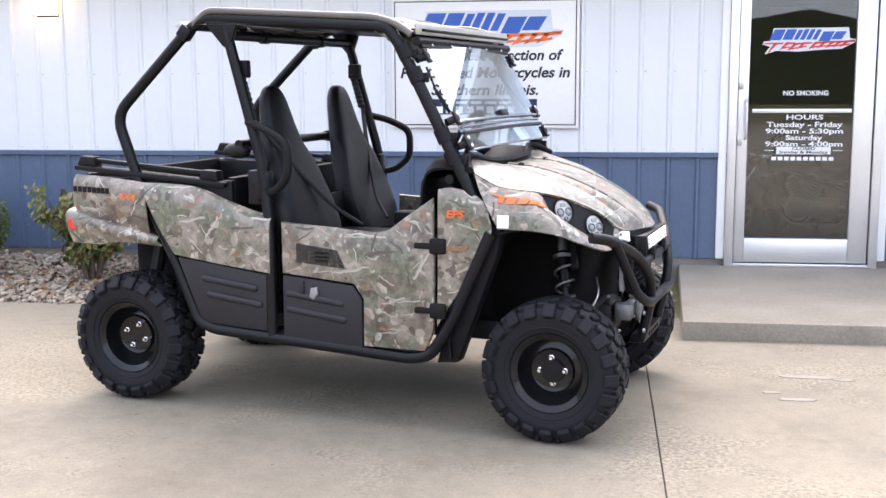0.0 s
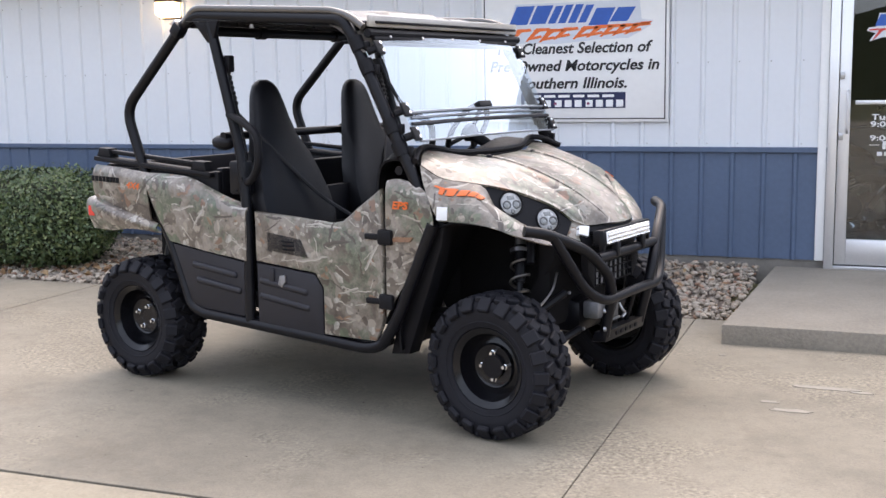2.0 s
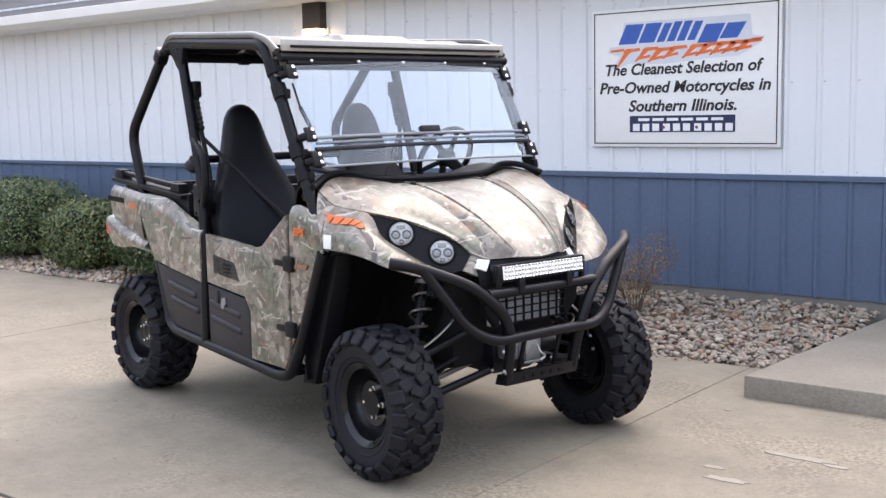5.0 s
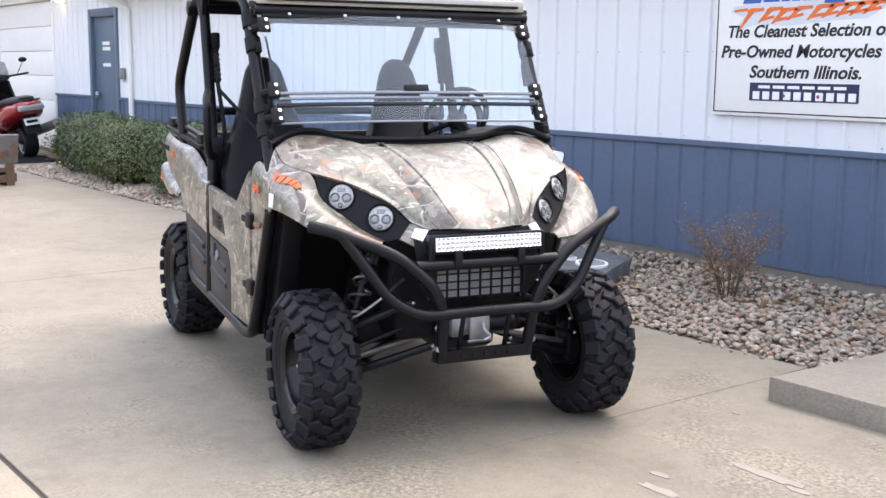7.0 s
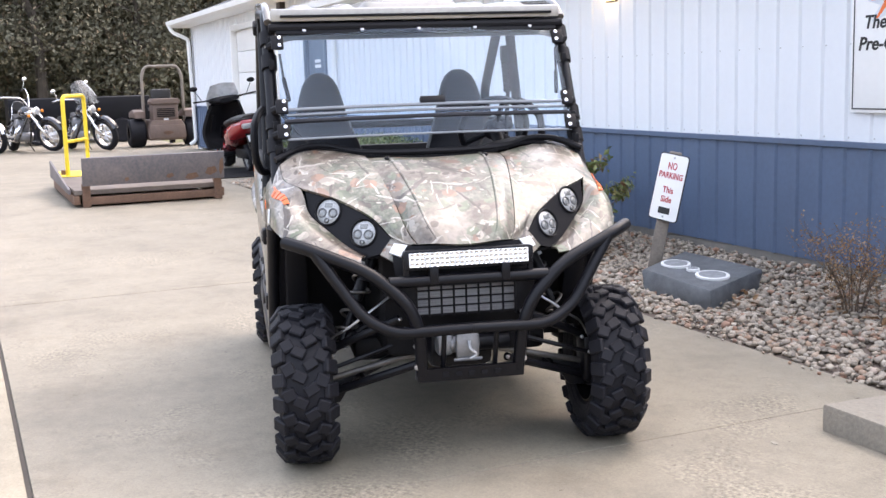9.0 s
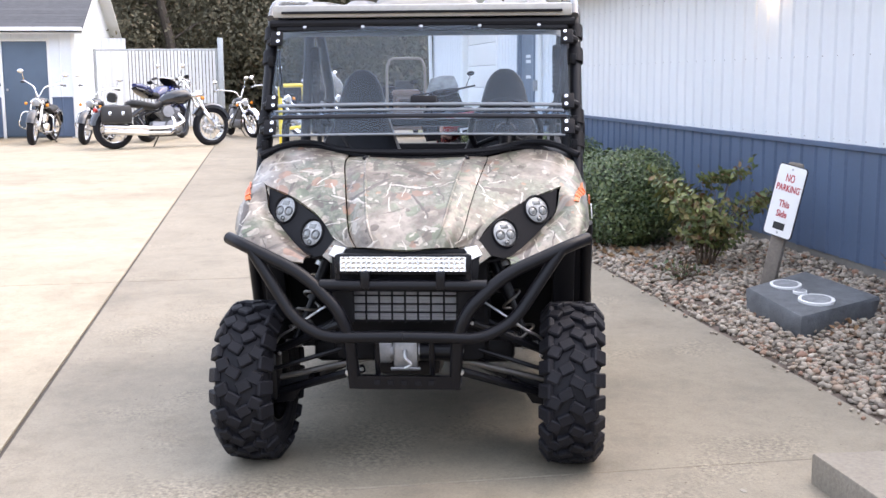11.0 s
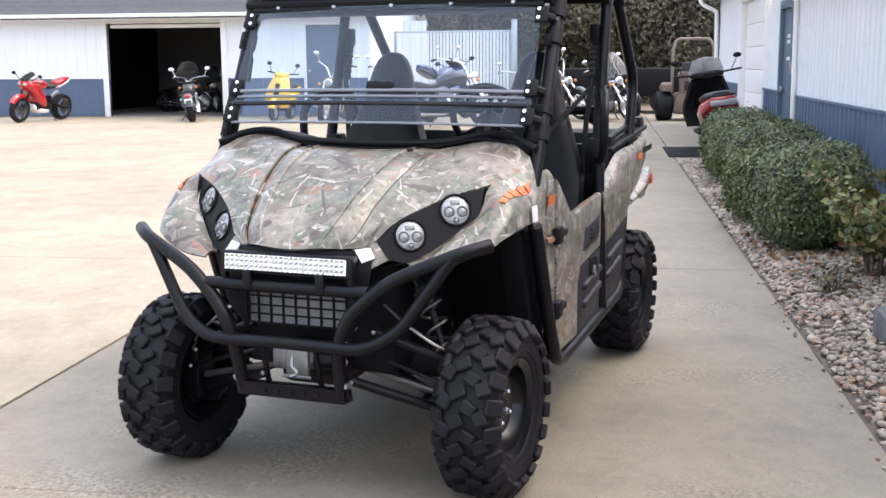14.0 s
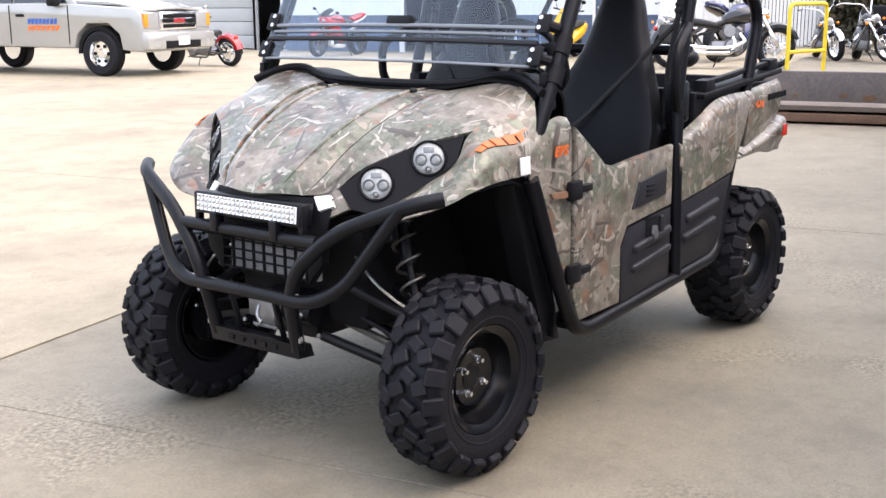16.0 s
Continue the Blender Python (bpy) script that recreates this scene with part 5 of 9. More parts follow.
slab_of(bm, [(1.33, 0.355), (1.40, 0.36), (1.41, 0.41), (1.345, 0.40)], -0.205, 0.205, "y", 0.006)
part("skid_plate", bm, BLACK_METAL, car)
for y in (-0.1, -0.05, 0, 0.05, 0.1):
    bm = bmesh.new()
    block(bm, (1.4045, y - 0.012, 0.376), (1.4105, y + 0.012, 0.394), 0.001, segments=1)
    part("plate_slot", bm, BLACK_PLASTIC, car)
# light bar with its cells
bar_pose = pose(1.405, 0, 0.823, 0, -6, 0)
bm = bmesh.new()
block(bm, (-0.05, -0.24, -0.036), (0.008, 0.24, 0.036), 0.006, bar_pose)
lightbar = part("light_bar", bm, BLACK_METAL, car, "long black light bar with rows of clear cells")
for k in range(7):
    bm = bmesh.new()
    block(bm, (-0.075, -0.22, -0.033 + 0.0105 * k), (-0.051, 0.22, -0.029 + 0.0105 * k), 0.0, bar_pose)
    part("cooling_fin", bm, BLACK_METAL, lightbar)
bm = bmesh.new()
block(bm, (0.006, -0.225, -0.026), (0.0105, 0.225, 0.026), 0.001, bar_pose, 1)
part("lamp_face", bm, LED, lightbar)
cell = None
for iz in (-1, 0, 1):
    for k in range(24):
        y = -0.2125 + k * 0.01848
        if cell is None:
            bm = bmesh.new()
            lathe(bm, [(0.0082, 0.0), (0.0078, 0.003), (0.0050, 0.0005), (0.0025, -0.001), (0, -0.001)], 8, None, "x")
            ob = part("lamp_cell", bm, CHROME, lightbar)
            cell = ob.data
        else:
            ob = new("lamp_cell", cell)
            ob.parent = lightbar
        ob.matrix_local = bar_pose @ pose(0.0115, y, iz * 0.0170)
for s in (-1, 1):
    bm = bmesh.new()
    block(bm, (1.385, s * 0.235 - 0.010, 0.75), (1.41, s * 0.235 + 0.010, 0.855), 0.004)
    part("end_bracket", bm, BLACK_METAL, lightbar)
    bm = bmesh.new()
    block(bm, (1.395, s * 0.135 - 0.016, 0.735), (1.432, s * 0.135 + 0.016, 0.80), 0.005)
    part("light_bracket", bm, BLACK_METAL, lightbar)
# nose panel over the grille, grille bars and radiator
bm = bmesh.new()
rows = [[(1.30, -0.27, 0.865), (1.36, -0.12, 0.868), (1.375, 0, 0.868), (1.36, 0.12, 0.868), (1.30, 0.27, 0.865)],
        [(1.32, -0.27, 0.80), (1.37, -0.12, 0.79), (1.38, 0, 0.79), (1.37, 0.12, 0.79), (1.32, 0.27, 0.80)],
        [(1.33, -0.26, 0.73), (1.35, -0.12, 0.72), (1.355, 0, 0.72), (1.35, 0.12, 0.72), (1.33, 0.26, 0.73)]]
sheet(bm, rows, 3, 0.01)
part("nose_panel", bm, BLACK_PLASTIC, car)
bm = bmesh.new()
block(bm, (1.28, -0.20, 0.59), (1.30, 0.20, 0.73), 0.003)
rad = part("radiator", bm, MESH_GREY, car)
for k in range(12):
    bm = bmesh.new()
    block(bm, (1.299, -0.195, 0.60 + k * 0.0108), (1.305, 0.195, 0.6035 + k * 0.0108))
    part("fin", bm, MESH_GREY, rad)
for k in range(9):
    y = -0.19 + 0.38 * k / 8
    bm = bmesh.new()
    block(bm, (1.335, y - 0.0035, 0.595), (1.347, y + 0.0035, 0.73), 0.002, segments=1)
    part("grille_bar", bm, BLACK_PLASTIC, car)
for k in range(5):
    z = 0.603 + 0.031 * k
    bm = bmesh.new()
    block(bm, (1.337, -0.20, z - 0.003), (1.345, 0.20, z + 0.003), 0.002, segments=1)
    part("grille_bar", bm, BLACK_PLASTIC, car)
for s in (-1, 1):
    bm = bmesh.new()
    slab_of(bm, [(s * 0.19, 0.735), (s * 0.27, 0.75), (s * 0.26, 0.66), (s * 0.195, 0.585)], 1.31, 1.345, "x", 0.006)
    part("grille_cheek", bm, BLACK_PLASTIC, car)
# winch
bm = bmesh.new()
tube(bm, [(1.29, -0.06, 0.475), (1.29, 0.05, 0.475)], 0.036, 16)
block(bm, (1.24, -0.11, 0.435), (1.32, -0.05, 0.515), 0.012)
winch = part("winch", bm, CAST, car, "grey cast winch with a hook")
bm = bmesh.new()
block(bm, (1.325, -0.045, 0.425), (1.35, 0.045, 0.525), 0.014)
block(bm, (1.345, -0.055, 0.418), (1.352, 0.055, 0.430), 0.003)
part("fairlead", bm, CAST, winch)
bm = bmesh.new()
tube(bm, rounded([(1.37, 0.0, 0.50), (1.385, 0.0, 0.47), (1.39, 0.03, 0.45), (1.385, 0.0, 0.435)], 0.015), 0.006, 8)
part("hook", bm, STEEL, winch)
bm = bmesh.new()
tube(bm, [(1.29, 0.05, 0.475), (1.29, 0.17, 0.475)], 0.034, 16)
part("winch_motor", bm, BLACK_METAL, winch)
bm = bmesh.new()
block(bm, (1.00, -0.13, 0.36), (1.24, 0.13, 0.52), 0.04)
part("front_differential", bm, BLACK_METAL, car)
for k, (y, z) in enumerate(((-0.25, 0.57), (0.22, 0.575), (-0.205, 0.50), (0.205, 0.505), (-0.205, 0.42), (0.205, 0.425))):
    bm = bmesh.new()
    lathe(bm, [(0, 0.012), (0.011, 0.010), (0.013, 0), (0, 0)], 8, pose(1.425 if z > 0.55 else 1.395, y, z), "x")
    part("bolt", bm, STEEL, car)
# brake hoses
for s in (-1, 1):
    bm = bmesh.new()
    tube(bm, smooth_line(mirrored([(1.19, 0.26, 0.66), (1.22, 0.36, 0.60), (1.20, 0.44, 0.54), (1.17, 0.50, 0.50), (1.14, 0.55, 0.42)], s), 4), 0.005, 6)
    part("brake_hose", bm, STEEL, car)
    # rear arms and shock
    bm = bmesh.new()
    tube(bm, mirrored([(-0.75, 0.30, 0.36), (-1.085, 0.55, 0.29)], s), 0.02, 8)
    tube(bm, mirrored([(-1.2, 0.25, 0.36), (-1.085, 0.55, 0.29)], s), 0.02, 8)
    tube(bm, mirrored([(-1.0, 0.42, 0.80), (-1.06, 0.50, 0.34)], s), 0.035, 10)
    part("rear_arm", bm, BLACK_METAL, car)

# the bed and tail end a little shorter than laid out above
for ob in car.children_recursive:
    if ob.type == "MESH" and ob.name.split(".")[0] in ("bed_floor", "tailgate", "bed_wall", "bed_cap", "tie_rail", "bed_side", "tail_flare", "tail_panel", "reflector", "maker_mark"):
        for v in ob.data.vertices:
            v.co.x += 0.035 * min(1.0, max(0.0, (-0.85 - v.co.x) / 0.4))

# ---------------------------------------------------------------- on the shop wall
LOGO_BLUE = material("logo_blue", (0.02, 0.10, 0.42), 0.45, vary=0.1, scale=20)
LOGO_ORANGE = material("logo_orange", (0.80, 0.16, 0.03), 0.45, vary=0.1, scale=20)
LOGO_RED = material("logo_red", (0.62, 0.05, 0.04), 0.45, vary=0.1, scale=20)
HALO = material("logo_halo", (0.62, 0.66, 0.72), 0.5, vary=0.05, scale=20)
NAVY = material("navy_box", (0.012, 0.018, 0.07), 0.45, vary=0.1, scale=20)
WHITE_INK = material("white_ink", (0.82, 0.82, 0.82), 0.5, vary=0.03)
FROST = material("etched_white", (0.75, 0.76, 0.78), 0.6, vary=0.08, scale=30)
RED_INK = material("red_ink", (0.45, 0.03, 0.04), 0.5, vary=0.1)
SHOP_GLASS = clear("shop_glass", (0.72, 0.75, 0.76), 0.01, gloss=-0.1)
LAMP_GLOW = glowing("warm_lamp", (1.0, 0.72, 0.38), 2.2)
BRONZE = material("dark_bronze", (0.05, 0.04, 0.035), 0.5, metal=0.4, vary=0.2, scale=15)
PLUM = material("faded_magenta", (0.25, 0.05, 0.12), 0.5, vary=0.1)


def logo(parent, cx, top, w, y, second, depth=0.002):
    """The dealer's mark as plain slanted shapes: a solid blue row over a jagged second row."""
    h = w * 0.112

    def lay(name, quad, mat, up):
        bm = bmesh.new()
        slab_of(bm, [(cx + px * w, top - pz * h) for px, pz in quad], y - up - depth, y - up, "y")
        part(name, bm, mat, parent)

    lay("mark_halo", [(-0.40, -0.12), (0.43, -0.14), (0.445, 0.95), (0.52, 1.05), (0.50, 1.35), (0.36, 2.0), (0.16, 2.05), (-0.12, 2.25), (-0.36, 2.15), (-0.49, 2.5), (-0.47, 2.15), (-0.43, 1.75), (-0.52, 1.5), (-0.50, 1.2), (-0.43, 1.15)], HALO, 0.0)
    x = -0.415
    for wide, up, down in ((0.125, 0.0, 1.08), (0.11, 0.0, 1.05), (0.052, 0.05, 1.05), (0.052, 0.0, 1.05), (0.052, 0.0, 1.05), (0.052, 0.05, 1.05), (0.125, 0.25, 1.22), (0.115, 0.25, 1.05)):
        lean = 0.028
        lay("mark_block", [(x - lean, down), (x + wide - lean, down), (x + wide + lean, up), (x + lean, up)], LOGO_BLUE, 0.001)
        x += wide + 0.016
    for x, wide, up, down in ((-0.42, 0.035, 1.32, 2.35), (-0.29, 0.04, 1.30, 2.05), (-0.20, 0.045, 1.36, 2.12), (-0.10, 0.04, 1.30, 1.98), (0.03, 0.04, 1.26, 2.0), (0.12, 0.045, 1.22, 1.92), (0.21, 0.04, 1.2, 1.9), (0.29, 0.04, 1.18, 1.86), (0.37, 0.045, 1.16, 1.8)):
        lay("mark_stroke", [(x - 0.04, down), (x + wide * 0.4 - 0.04, down), (x + wide + 0.05, up), (x + 0.035, up)], second, 0.001)
        lay("mark_stroke", [(x + 0.02, up + 0.08), (x + 0.125, up - 0.02), (x + 0.135, up + 0.14), (x + 0.015, up + 0.24)], second, 0.0035)
        if x > -0.3:
            lay("mark_stroke", [(x - 0.02, down - 0.22), (x + 0.07, down - 0.34), (x + 0.075, down - 0.2), (x - 0.025, down - 0.06)], second, 0.0035)
    lay("mark_stroke", [(-0.50, 1.38), (-0.40, 1.30), (-0.40, 1.45), (-0.49, 1.5)], second, 0.0035)
    lay("mark_stroke", [(0.44, 1.12), (0.515, 1.1), (0.50, 1.2), (0.44, 1.24)], second, 0.0035)


board = thing("shop_sign", pose(-0.755, -0.032, 1.6875), "large white dealer sign with black lettering screwed to the siding", "sign")
bm = bmesh.new()
block(bm, (-0.735, -0.006, -0.5025), (0.735, 0.012, 0.5025), 0.003)
part("panel", bm, SIGN_WHITE, board)
for a, b, c, d in ((-0.715, -0.482, 0.715, -0.474), (-0.715, 0.474, 0.715, 0.482), (-0.715, -0.474, -0.707, 0.474), (0.707, -0.474, 0.715, 0.474)):
    bm = bmesh.new()
    block(bm, (a, -0.0085, b), (c, -0.0055, d))
    part("border", bm, INK, board)
for text, z, w in (("The Cleanest Selection of", 1.745, 1.23), ("Pre-Owned Motorcycles in", 1.612, 1.333), ("Southern Illinois.", 1.478, 0.844)):
    bm = words(text, 0.115, 0.0012, 0.22, 0.0028, width=w)
    part("lettering", bm, INK, board).matrix_local = pose(0, -0.0080, z - 1.6875)
bm = bmesh.new()
block(bm, (-0.413, -0.0085, -0.3975), (0.413, -0.0055, -0.2775))
box_ob = part("number_box", bm, NAVY, board)
for k in range(10):
    bm = bmesh.new()
    x0 = -0.385 + k * 0.079 + (0.008 if k > 2 else 0) + (0.008 if k > 5 else 0)
    block(bm, (x0, -0.0115, -0.388), (x0 + 0.055, -0.008, -0.335), 0.001, segments=1)
    part("bar", bm, WHITE_INK, box_ob, "plain white bar")
for k in range(6):
    bm = bmesh.new()
    block(bm, (-0.34 + k * 0.115, -0.0115, -0.315), (-0.25 + k * 0.115, -0.008, -0.295))
    part("bar", bm, WHITE_INK, box_ob, "plain white bar")
for x in (-0.135, 0.125):
    bm = bmesh.new()
    lathe(bm, [(0, -0.0125), (0.012, -0.0125), (0.012, -0.0086), (0, -0.0086)], 8, pose(x, 0, -0.362))
    part("dot", bm, PLUM, box_ob)
logo(board, 0.01, 0.388, 1.17, -0.0062, LOGO_ORANGE, 0.0015)

# screws along the siding
bm = bmesh.new()
for z in (1.02, 1.62, 2.24):
    k = -52
    while 0.23 + k * RIB < 6.0:
        x = 0.23 + k * RIB + 0.036
        k += 1
        if WALL_L + 0.1 < x < DOOR_X0 - 0.05 or DOOR_X1 + 0.05 < x:
            lathe(bm, [(0, -0.005), (0.005, -0.004), (0.006, 0), (0, 0)], 6, pose(x, 0, z))
tagged(link("siding_screws", bm, STEEL), "small grey screws in rows on the siding", "screws", kind="stuff")


def wall_lamp(x, z, y=0.0):
    ob = thing("wall_lamp", pose(x, y, z), "dark bronze wall pack lamp with a warm lit lens", "wall lamp", "lamps on the wall")
    bm = bmesh.new()
    block(bm, (-0.115, -0.10, 0.04), (0.115, 0.0, 0.30), 0.01)
    block(bm, (-0.125, -0.012, -0.10), (0.125, 0.0, 0.31), 0.004)
    part("housing", bm, BRONZE, ob)
    bm = bmesh.new()
    slab_of(bm, [(-0.11, -0.06), (-0.115, 0.045), (-0.013, 0.045), (-0.013, -0.085), (-0.03, -0.085)], -0.10, 0.10, "x", 0.008)
    part("lens", bm, LAMP_GLOW, ob, "glowing warm lens")
    return ob


lamp_a = wall_lamp(-4.38, 2.19)
copy_thing(lamp_a, pose(-14.75, 0, 2.55))

# shop door: aluminium frame, glass, lettering
door = thing("shop_door", pose(0, 0, 0), "aluminium framed glass shop door with white lettering, closed", "door", kind="structure")
bm = bmesh.new()
block(bm, (1.12, -0.05, 0.115), (1.185, 0.07, 2.35), 0.005)
block(bm, (2.195, -0.05, 0.115), (2.26, 0.07, 2.35), 0.005)
block(bm, (1.185, -0.05, 2.27), (2.195, 0.07, 2.35), 0.005)
block(bm, (1.185, -0.05, 0.115), (2.195, 0.09, 0.14), 0.004)
part("frame", bm, ALUMINIUM, door)
bm = bmesh.new()
block(bm, (1.055, -0.03, 0.17), (1.117, 0.02, 2.42), 0.006)
block(bm, (2.263, -0.03, 0.17), (2.32, 0.02, 2.42), 0.006)
part("casing", bm, WHITE_TRIM, door)
for lo, hi in (((1.19, -0.035, 0.15), (1.268, 0.015, 2.265)), ((2.042, -0.035, 0.15), (2.185, 0.015, 2.265)), ((1.268, -0.035, 0.15), (2.042, 0.015, 0.335)), ((1.268, -0.035, 2.16), (2.042, 0.015, 2.265))):
    bm = bmesh.new()
    block(bm, lo, hi, 0.006)
    part("stile", bm, ALUMINIUM, door)
bm = bmesh.new()
block(bm, (1.268, -0.012, 0.335), (2.042, -0.006, 2.16))
glass = part("pane", bm, SHOP_GLASS, door, "tinted door glass")
glass.visible_shadow = False
bm = bmesh.new()
block(bm, (1.30, -0.026, 1.30), (2.03, -0.014, 1.33), 0.003)
part("push_bar", bm, ALUMINIUM, door)
bm = bmesh.new()
tube(bm, rounded([(1.25, -0.035, 1.10), (1.25, -0.085, 1.12), (1.25, -0.085, 1.38), (1.25, -0.035, 1.40)], 0.02), 0.011, 8)
part("pull_handle", bm, ALUMINIUM, door)
for z in (1.05, 1.48):
    bm = bmesh.new()
    block(bm, (1.192, -0.05, z), (1.225, -0.03, z + 0.05), 0.004)
    part("latch", bm, STEEL, door)
for text, z, w, s in (("NO SMOKING", 1.447, 0.33, 0.05), ("HOURS", 1.265, 0.27, 0.05), ("Tuesday - Friday", 1.210, 0.56, 0.055), ("9:00am - 5:30pm", 1.160, 0.57, 0.052), ("Saturday", 1.110, 0.27, 0.052), ("9:00am - 4:00pm", 1.062, 0.57, 0.052)):
    bm = words(text, s, 0.001, 0, 0.0012, width=w)
    part("lettering", bm, FROST, door).matrix_local = pose(1.69, -0.0155, z)
bm = bmesh.new()
block(bm, (1.49, -0.0165, 0.985), (1.89, -0.0145, 1.042))
closed = part("closed_box", bm, FROST, door)
for text, z, w in (("CLOSED", 1.028, 0.17), ("Sunday & Monday", 1.001, 0.36)):
    bm = words(text, 0.03, 0.0008, 0, 0.0006, width=w)
    part("lettering", bm, INK, closed).matrix_local = pose(1.69, -0.0178, z)
for a, b in ((1.40, 1.47), (1.91, 1.98)):
    bm = bmesh.new()
    block(bm, (a, -0.016, 1.012), (b, -0.0145, 1.017))
    part("rule", bm, FROST, door)
for k in range(10):
    bm = bmesh.new()
    x0 = 1.455 + k * 0.047
    block(bm, (x0, -0.016, 0.938), (x0 + 0.035, -0.0145, 0.966))
    part("bar", bm, FROST, door, "plain white bar")
logo(door, 1.70, 1.925, 0.66, -0.0128, LOGO_RED, 0.001)

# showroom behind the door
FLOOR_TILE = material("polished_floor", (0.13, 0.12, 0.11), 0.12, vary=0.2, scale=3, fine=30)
# grey walls and ceiling: the room's low light is put into the colour
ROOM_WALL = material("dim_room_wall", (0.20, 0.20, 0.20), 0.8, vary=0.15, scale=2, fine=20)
bm = bmesh.new()
block(bm, (-1.5, 0.13, 0.02), (6.2, 7.0, 0.13))
setting("floor_shop", bm, FLOOR_TILE, "polished dark shop floor", "floor")
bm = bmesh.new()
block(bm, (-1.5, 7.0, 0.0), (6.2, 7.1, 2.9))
setting("wall_shop_back", bm, ROOM_WALL, "back wall of the shop, its dimness put into a grey colour", "wall")
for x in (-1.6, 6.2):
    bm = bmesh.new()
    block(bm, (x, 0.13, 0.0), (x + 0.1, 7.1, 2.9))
    setting("wall_shop_side", bm, ROOM_WALL, "side wall of the shop, its dimness put into a grey colour", "wall")
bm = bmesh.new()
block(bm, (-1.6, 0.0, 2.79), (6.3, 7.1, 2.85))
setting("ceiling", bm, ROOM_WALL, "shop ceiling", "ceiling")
bm = bmesh.new()
block(bm, (1.3, 0.25, 0.132), (2.0, 1.0, 0.142), 0.004)
tagged(link("door_mat", bm, DARK), "black door mat on the shop floor", "mat")

# eaves: soffit, gutter and shingled slope, main house and annex
def eave(x0, x1, z, front, tag):
    bm = bmesh.new()
    block(bm, (x0, front, z - 0.03), (x1, 0.14, z), 0.003)
    setting("soffit", bm, WHITE_TRIM, "white soffit under the eave", "soffit")
    bm = bmesh.new()
    slab_of(bm, [(front, z - 0.03), (front - 0.10, z + 0.02), (front - 0.115, z + 0.11), (front - 0.095, z + 0.115), (front - 0.085, z + 0.04), (front, z + 0.0), (front, z + 0.13), (front + 0.02, z + 0.13), (front + 0.02, z - 0.03)], x0, x1, "x")
    setting("gutter", bm, WHITE_TRIM, "white eaves gutter", "gutter", smooth=25)
    roof = thing("roof_" + tag, pose(0, 0, 0), "grey shingled roof slope", "roof", kind="structure")
    slope = 0.36
    bm = bmesh.new()
    slab_of(bm, [(front - 0.02, z + 0.10), (6.5, z + 0.10 + slope * 6.5), (6.5, z + 0.0), (front - 0.02, z + 0.07)], x0, x1, "x")
    part("deck", bm, SHINGLE, roof)
    for k in range(14):
        y = front - 0.05 + k * 0.145
        zz = z + 0.105 + slope * (y - front)
        bm = bmesh.new()
        block(bm, (x0, 0, 0), (x1, 0.16, 0.012), 0, pose(0, y, zz, math.degrees(math.atan(slope)), 0, 0))
        part("shingle_course", bm, SHINGLE, roof)


eave(-12.35, 7.0, 2.50, -0.40, "main")
eave(-23.1, -12.0, 2.86, -0.40, "annex")
bm = bmesh.new()
tube(bm, rounded([(-12.22, -0.45, 2.52), (-12.18, -0.42, 2.42), (-11.95, -0.06, 2.28), (-11.93, -0.05, 0.25), (-11.95, -0.15, 0.12)], 0.06), 0.04, 8)
setting("downspout", bm, WHITE_TRIM, "white metal downspout", "downspout")
bm = bmesh.new()
tube(bm, rounded([(-23.0, -0.45, 2.86), (-22.9, -0.40, 2.72), (-22.62, -0.10, 2.55), (-22.60, -0.06, 0.2), (-22.62, -0.2, 0.1)], 0.08), 0.045, 8)
setting("downspout", bm, WHITE_TRIM, "white metal downspout", "downspout")

# annex with its service door and overhead door
AY = 0.0
GD0, GD1, GDZ = -18.75, -15.25, 2.55
SD0, SD1 = -13.62, -12.47
for a, b in ((-22.7, GD0), (GD1, SD0), (SD1, WALL_L)):
    wall_panel("wall_annex", a, b, TRIM_Z + 0.04, 2.86, AY, WHITE_STEEL, "white ribbed steel siding of the annex")
    wall_panel("wall_annex_low", a, b, 0.05, TRIM_Z, AY, BLUE_STEEL, "blue ribbed wainscot of the annex")
    bm = bmesh.new()
    block(bm, (a, -0.028, TRIM_Z), (b, 0.05, TRIM_Z + 0.04), 0.004, segments=1)
    setting("trim", bm, BLUE_STEEL, "blue drip trim between wainscot and siding", "trim")
wall_panel("wall_annex_over", GD0, GD1, GDZ + 0.1, 2.86, AY, WHITE_STEEL, "white siding over the overhead door")
wall_panel("wall_annex_over_b", SD0, SD1, 2.32, 2.86, AY, WHITE_STEEL, "white siding over the service door")
bm = bmesh.new()
block(bm, (-22.7, 0.0, 0.0), (-22.58, 8.0, 2.86))
setting("wall_annex_end", bm, WHITE_STEEL, "white end wall of the annex", "wall")
gd = thing("overhead_door", pose(0, 0, 0), "white panelled overhead garage door, closed", "garage door", kind="structure")
for k in range(6):
    bm = bmesh.new()
    block(bm, (GD0 + 0.09, 0.10, 0.04 + k * 0.418), (GD1 - 0.09, 0.15, 0.45 + k * 0.418), 0.012)
    part("panel", bm, WHITE_TRIM, gd)
for lo, hi in (((GD0, -0.02, 0), (GD0 + 0.09, 0.15, GDZ + 0.1)), ((GD1 - 0.09, -0.02, 0), (GD1, 0.15, GDZ + 0.1)), ((GD0 + 0.09, -0.02, GDZ), (GD1 - 0.09, 0.15, GDZ + 0.1))):
    bm = bmesh.new()
    block(bm, lo, hi, 0.005)
    part("casing", bm, WHITE_TRIM, gd)
sd = thing("service_door", pose(0, 0, 0), "blue steel service door with a small notice, closed", "door", kind="structure")
bm = bmesh.new()
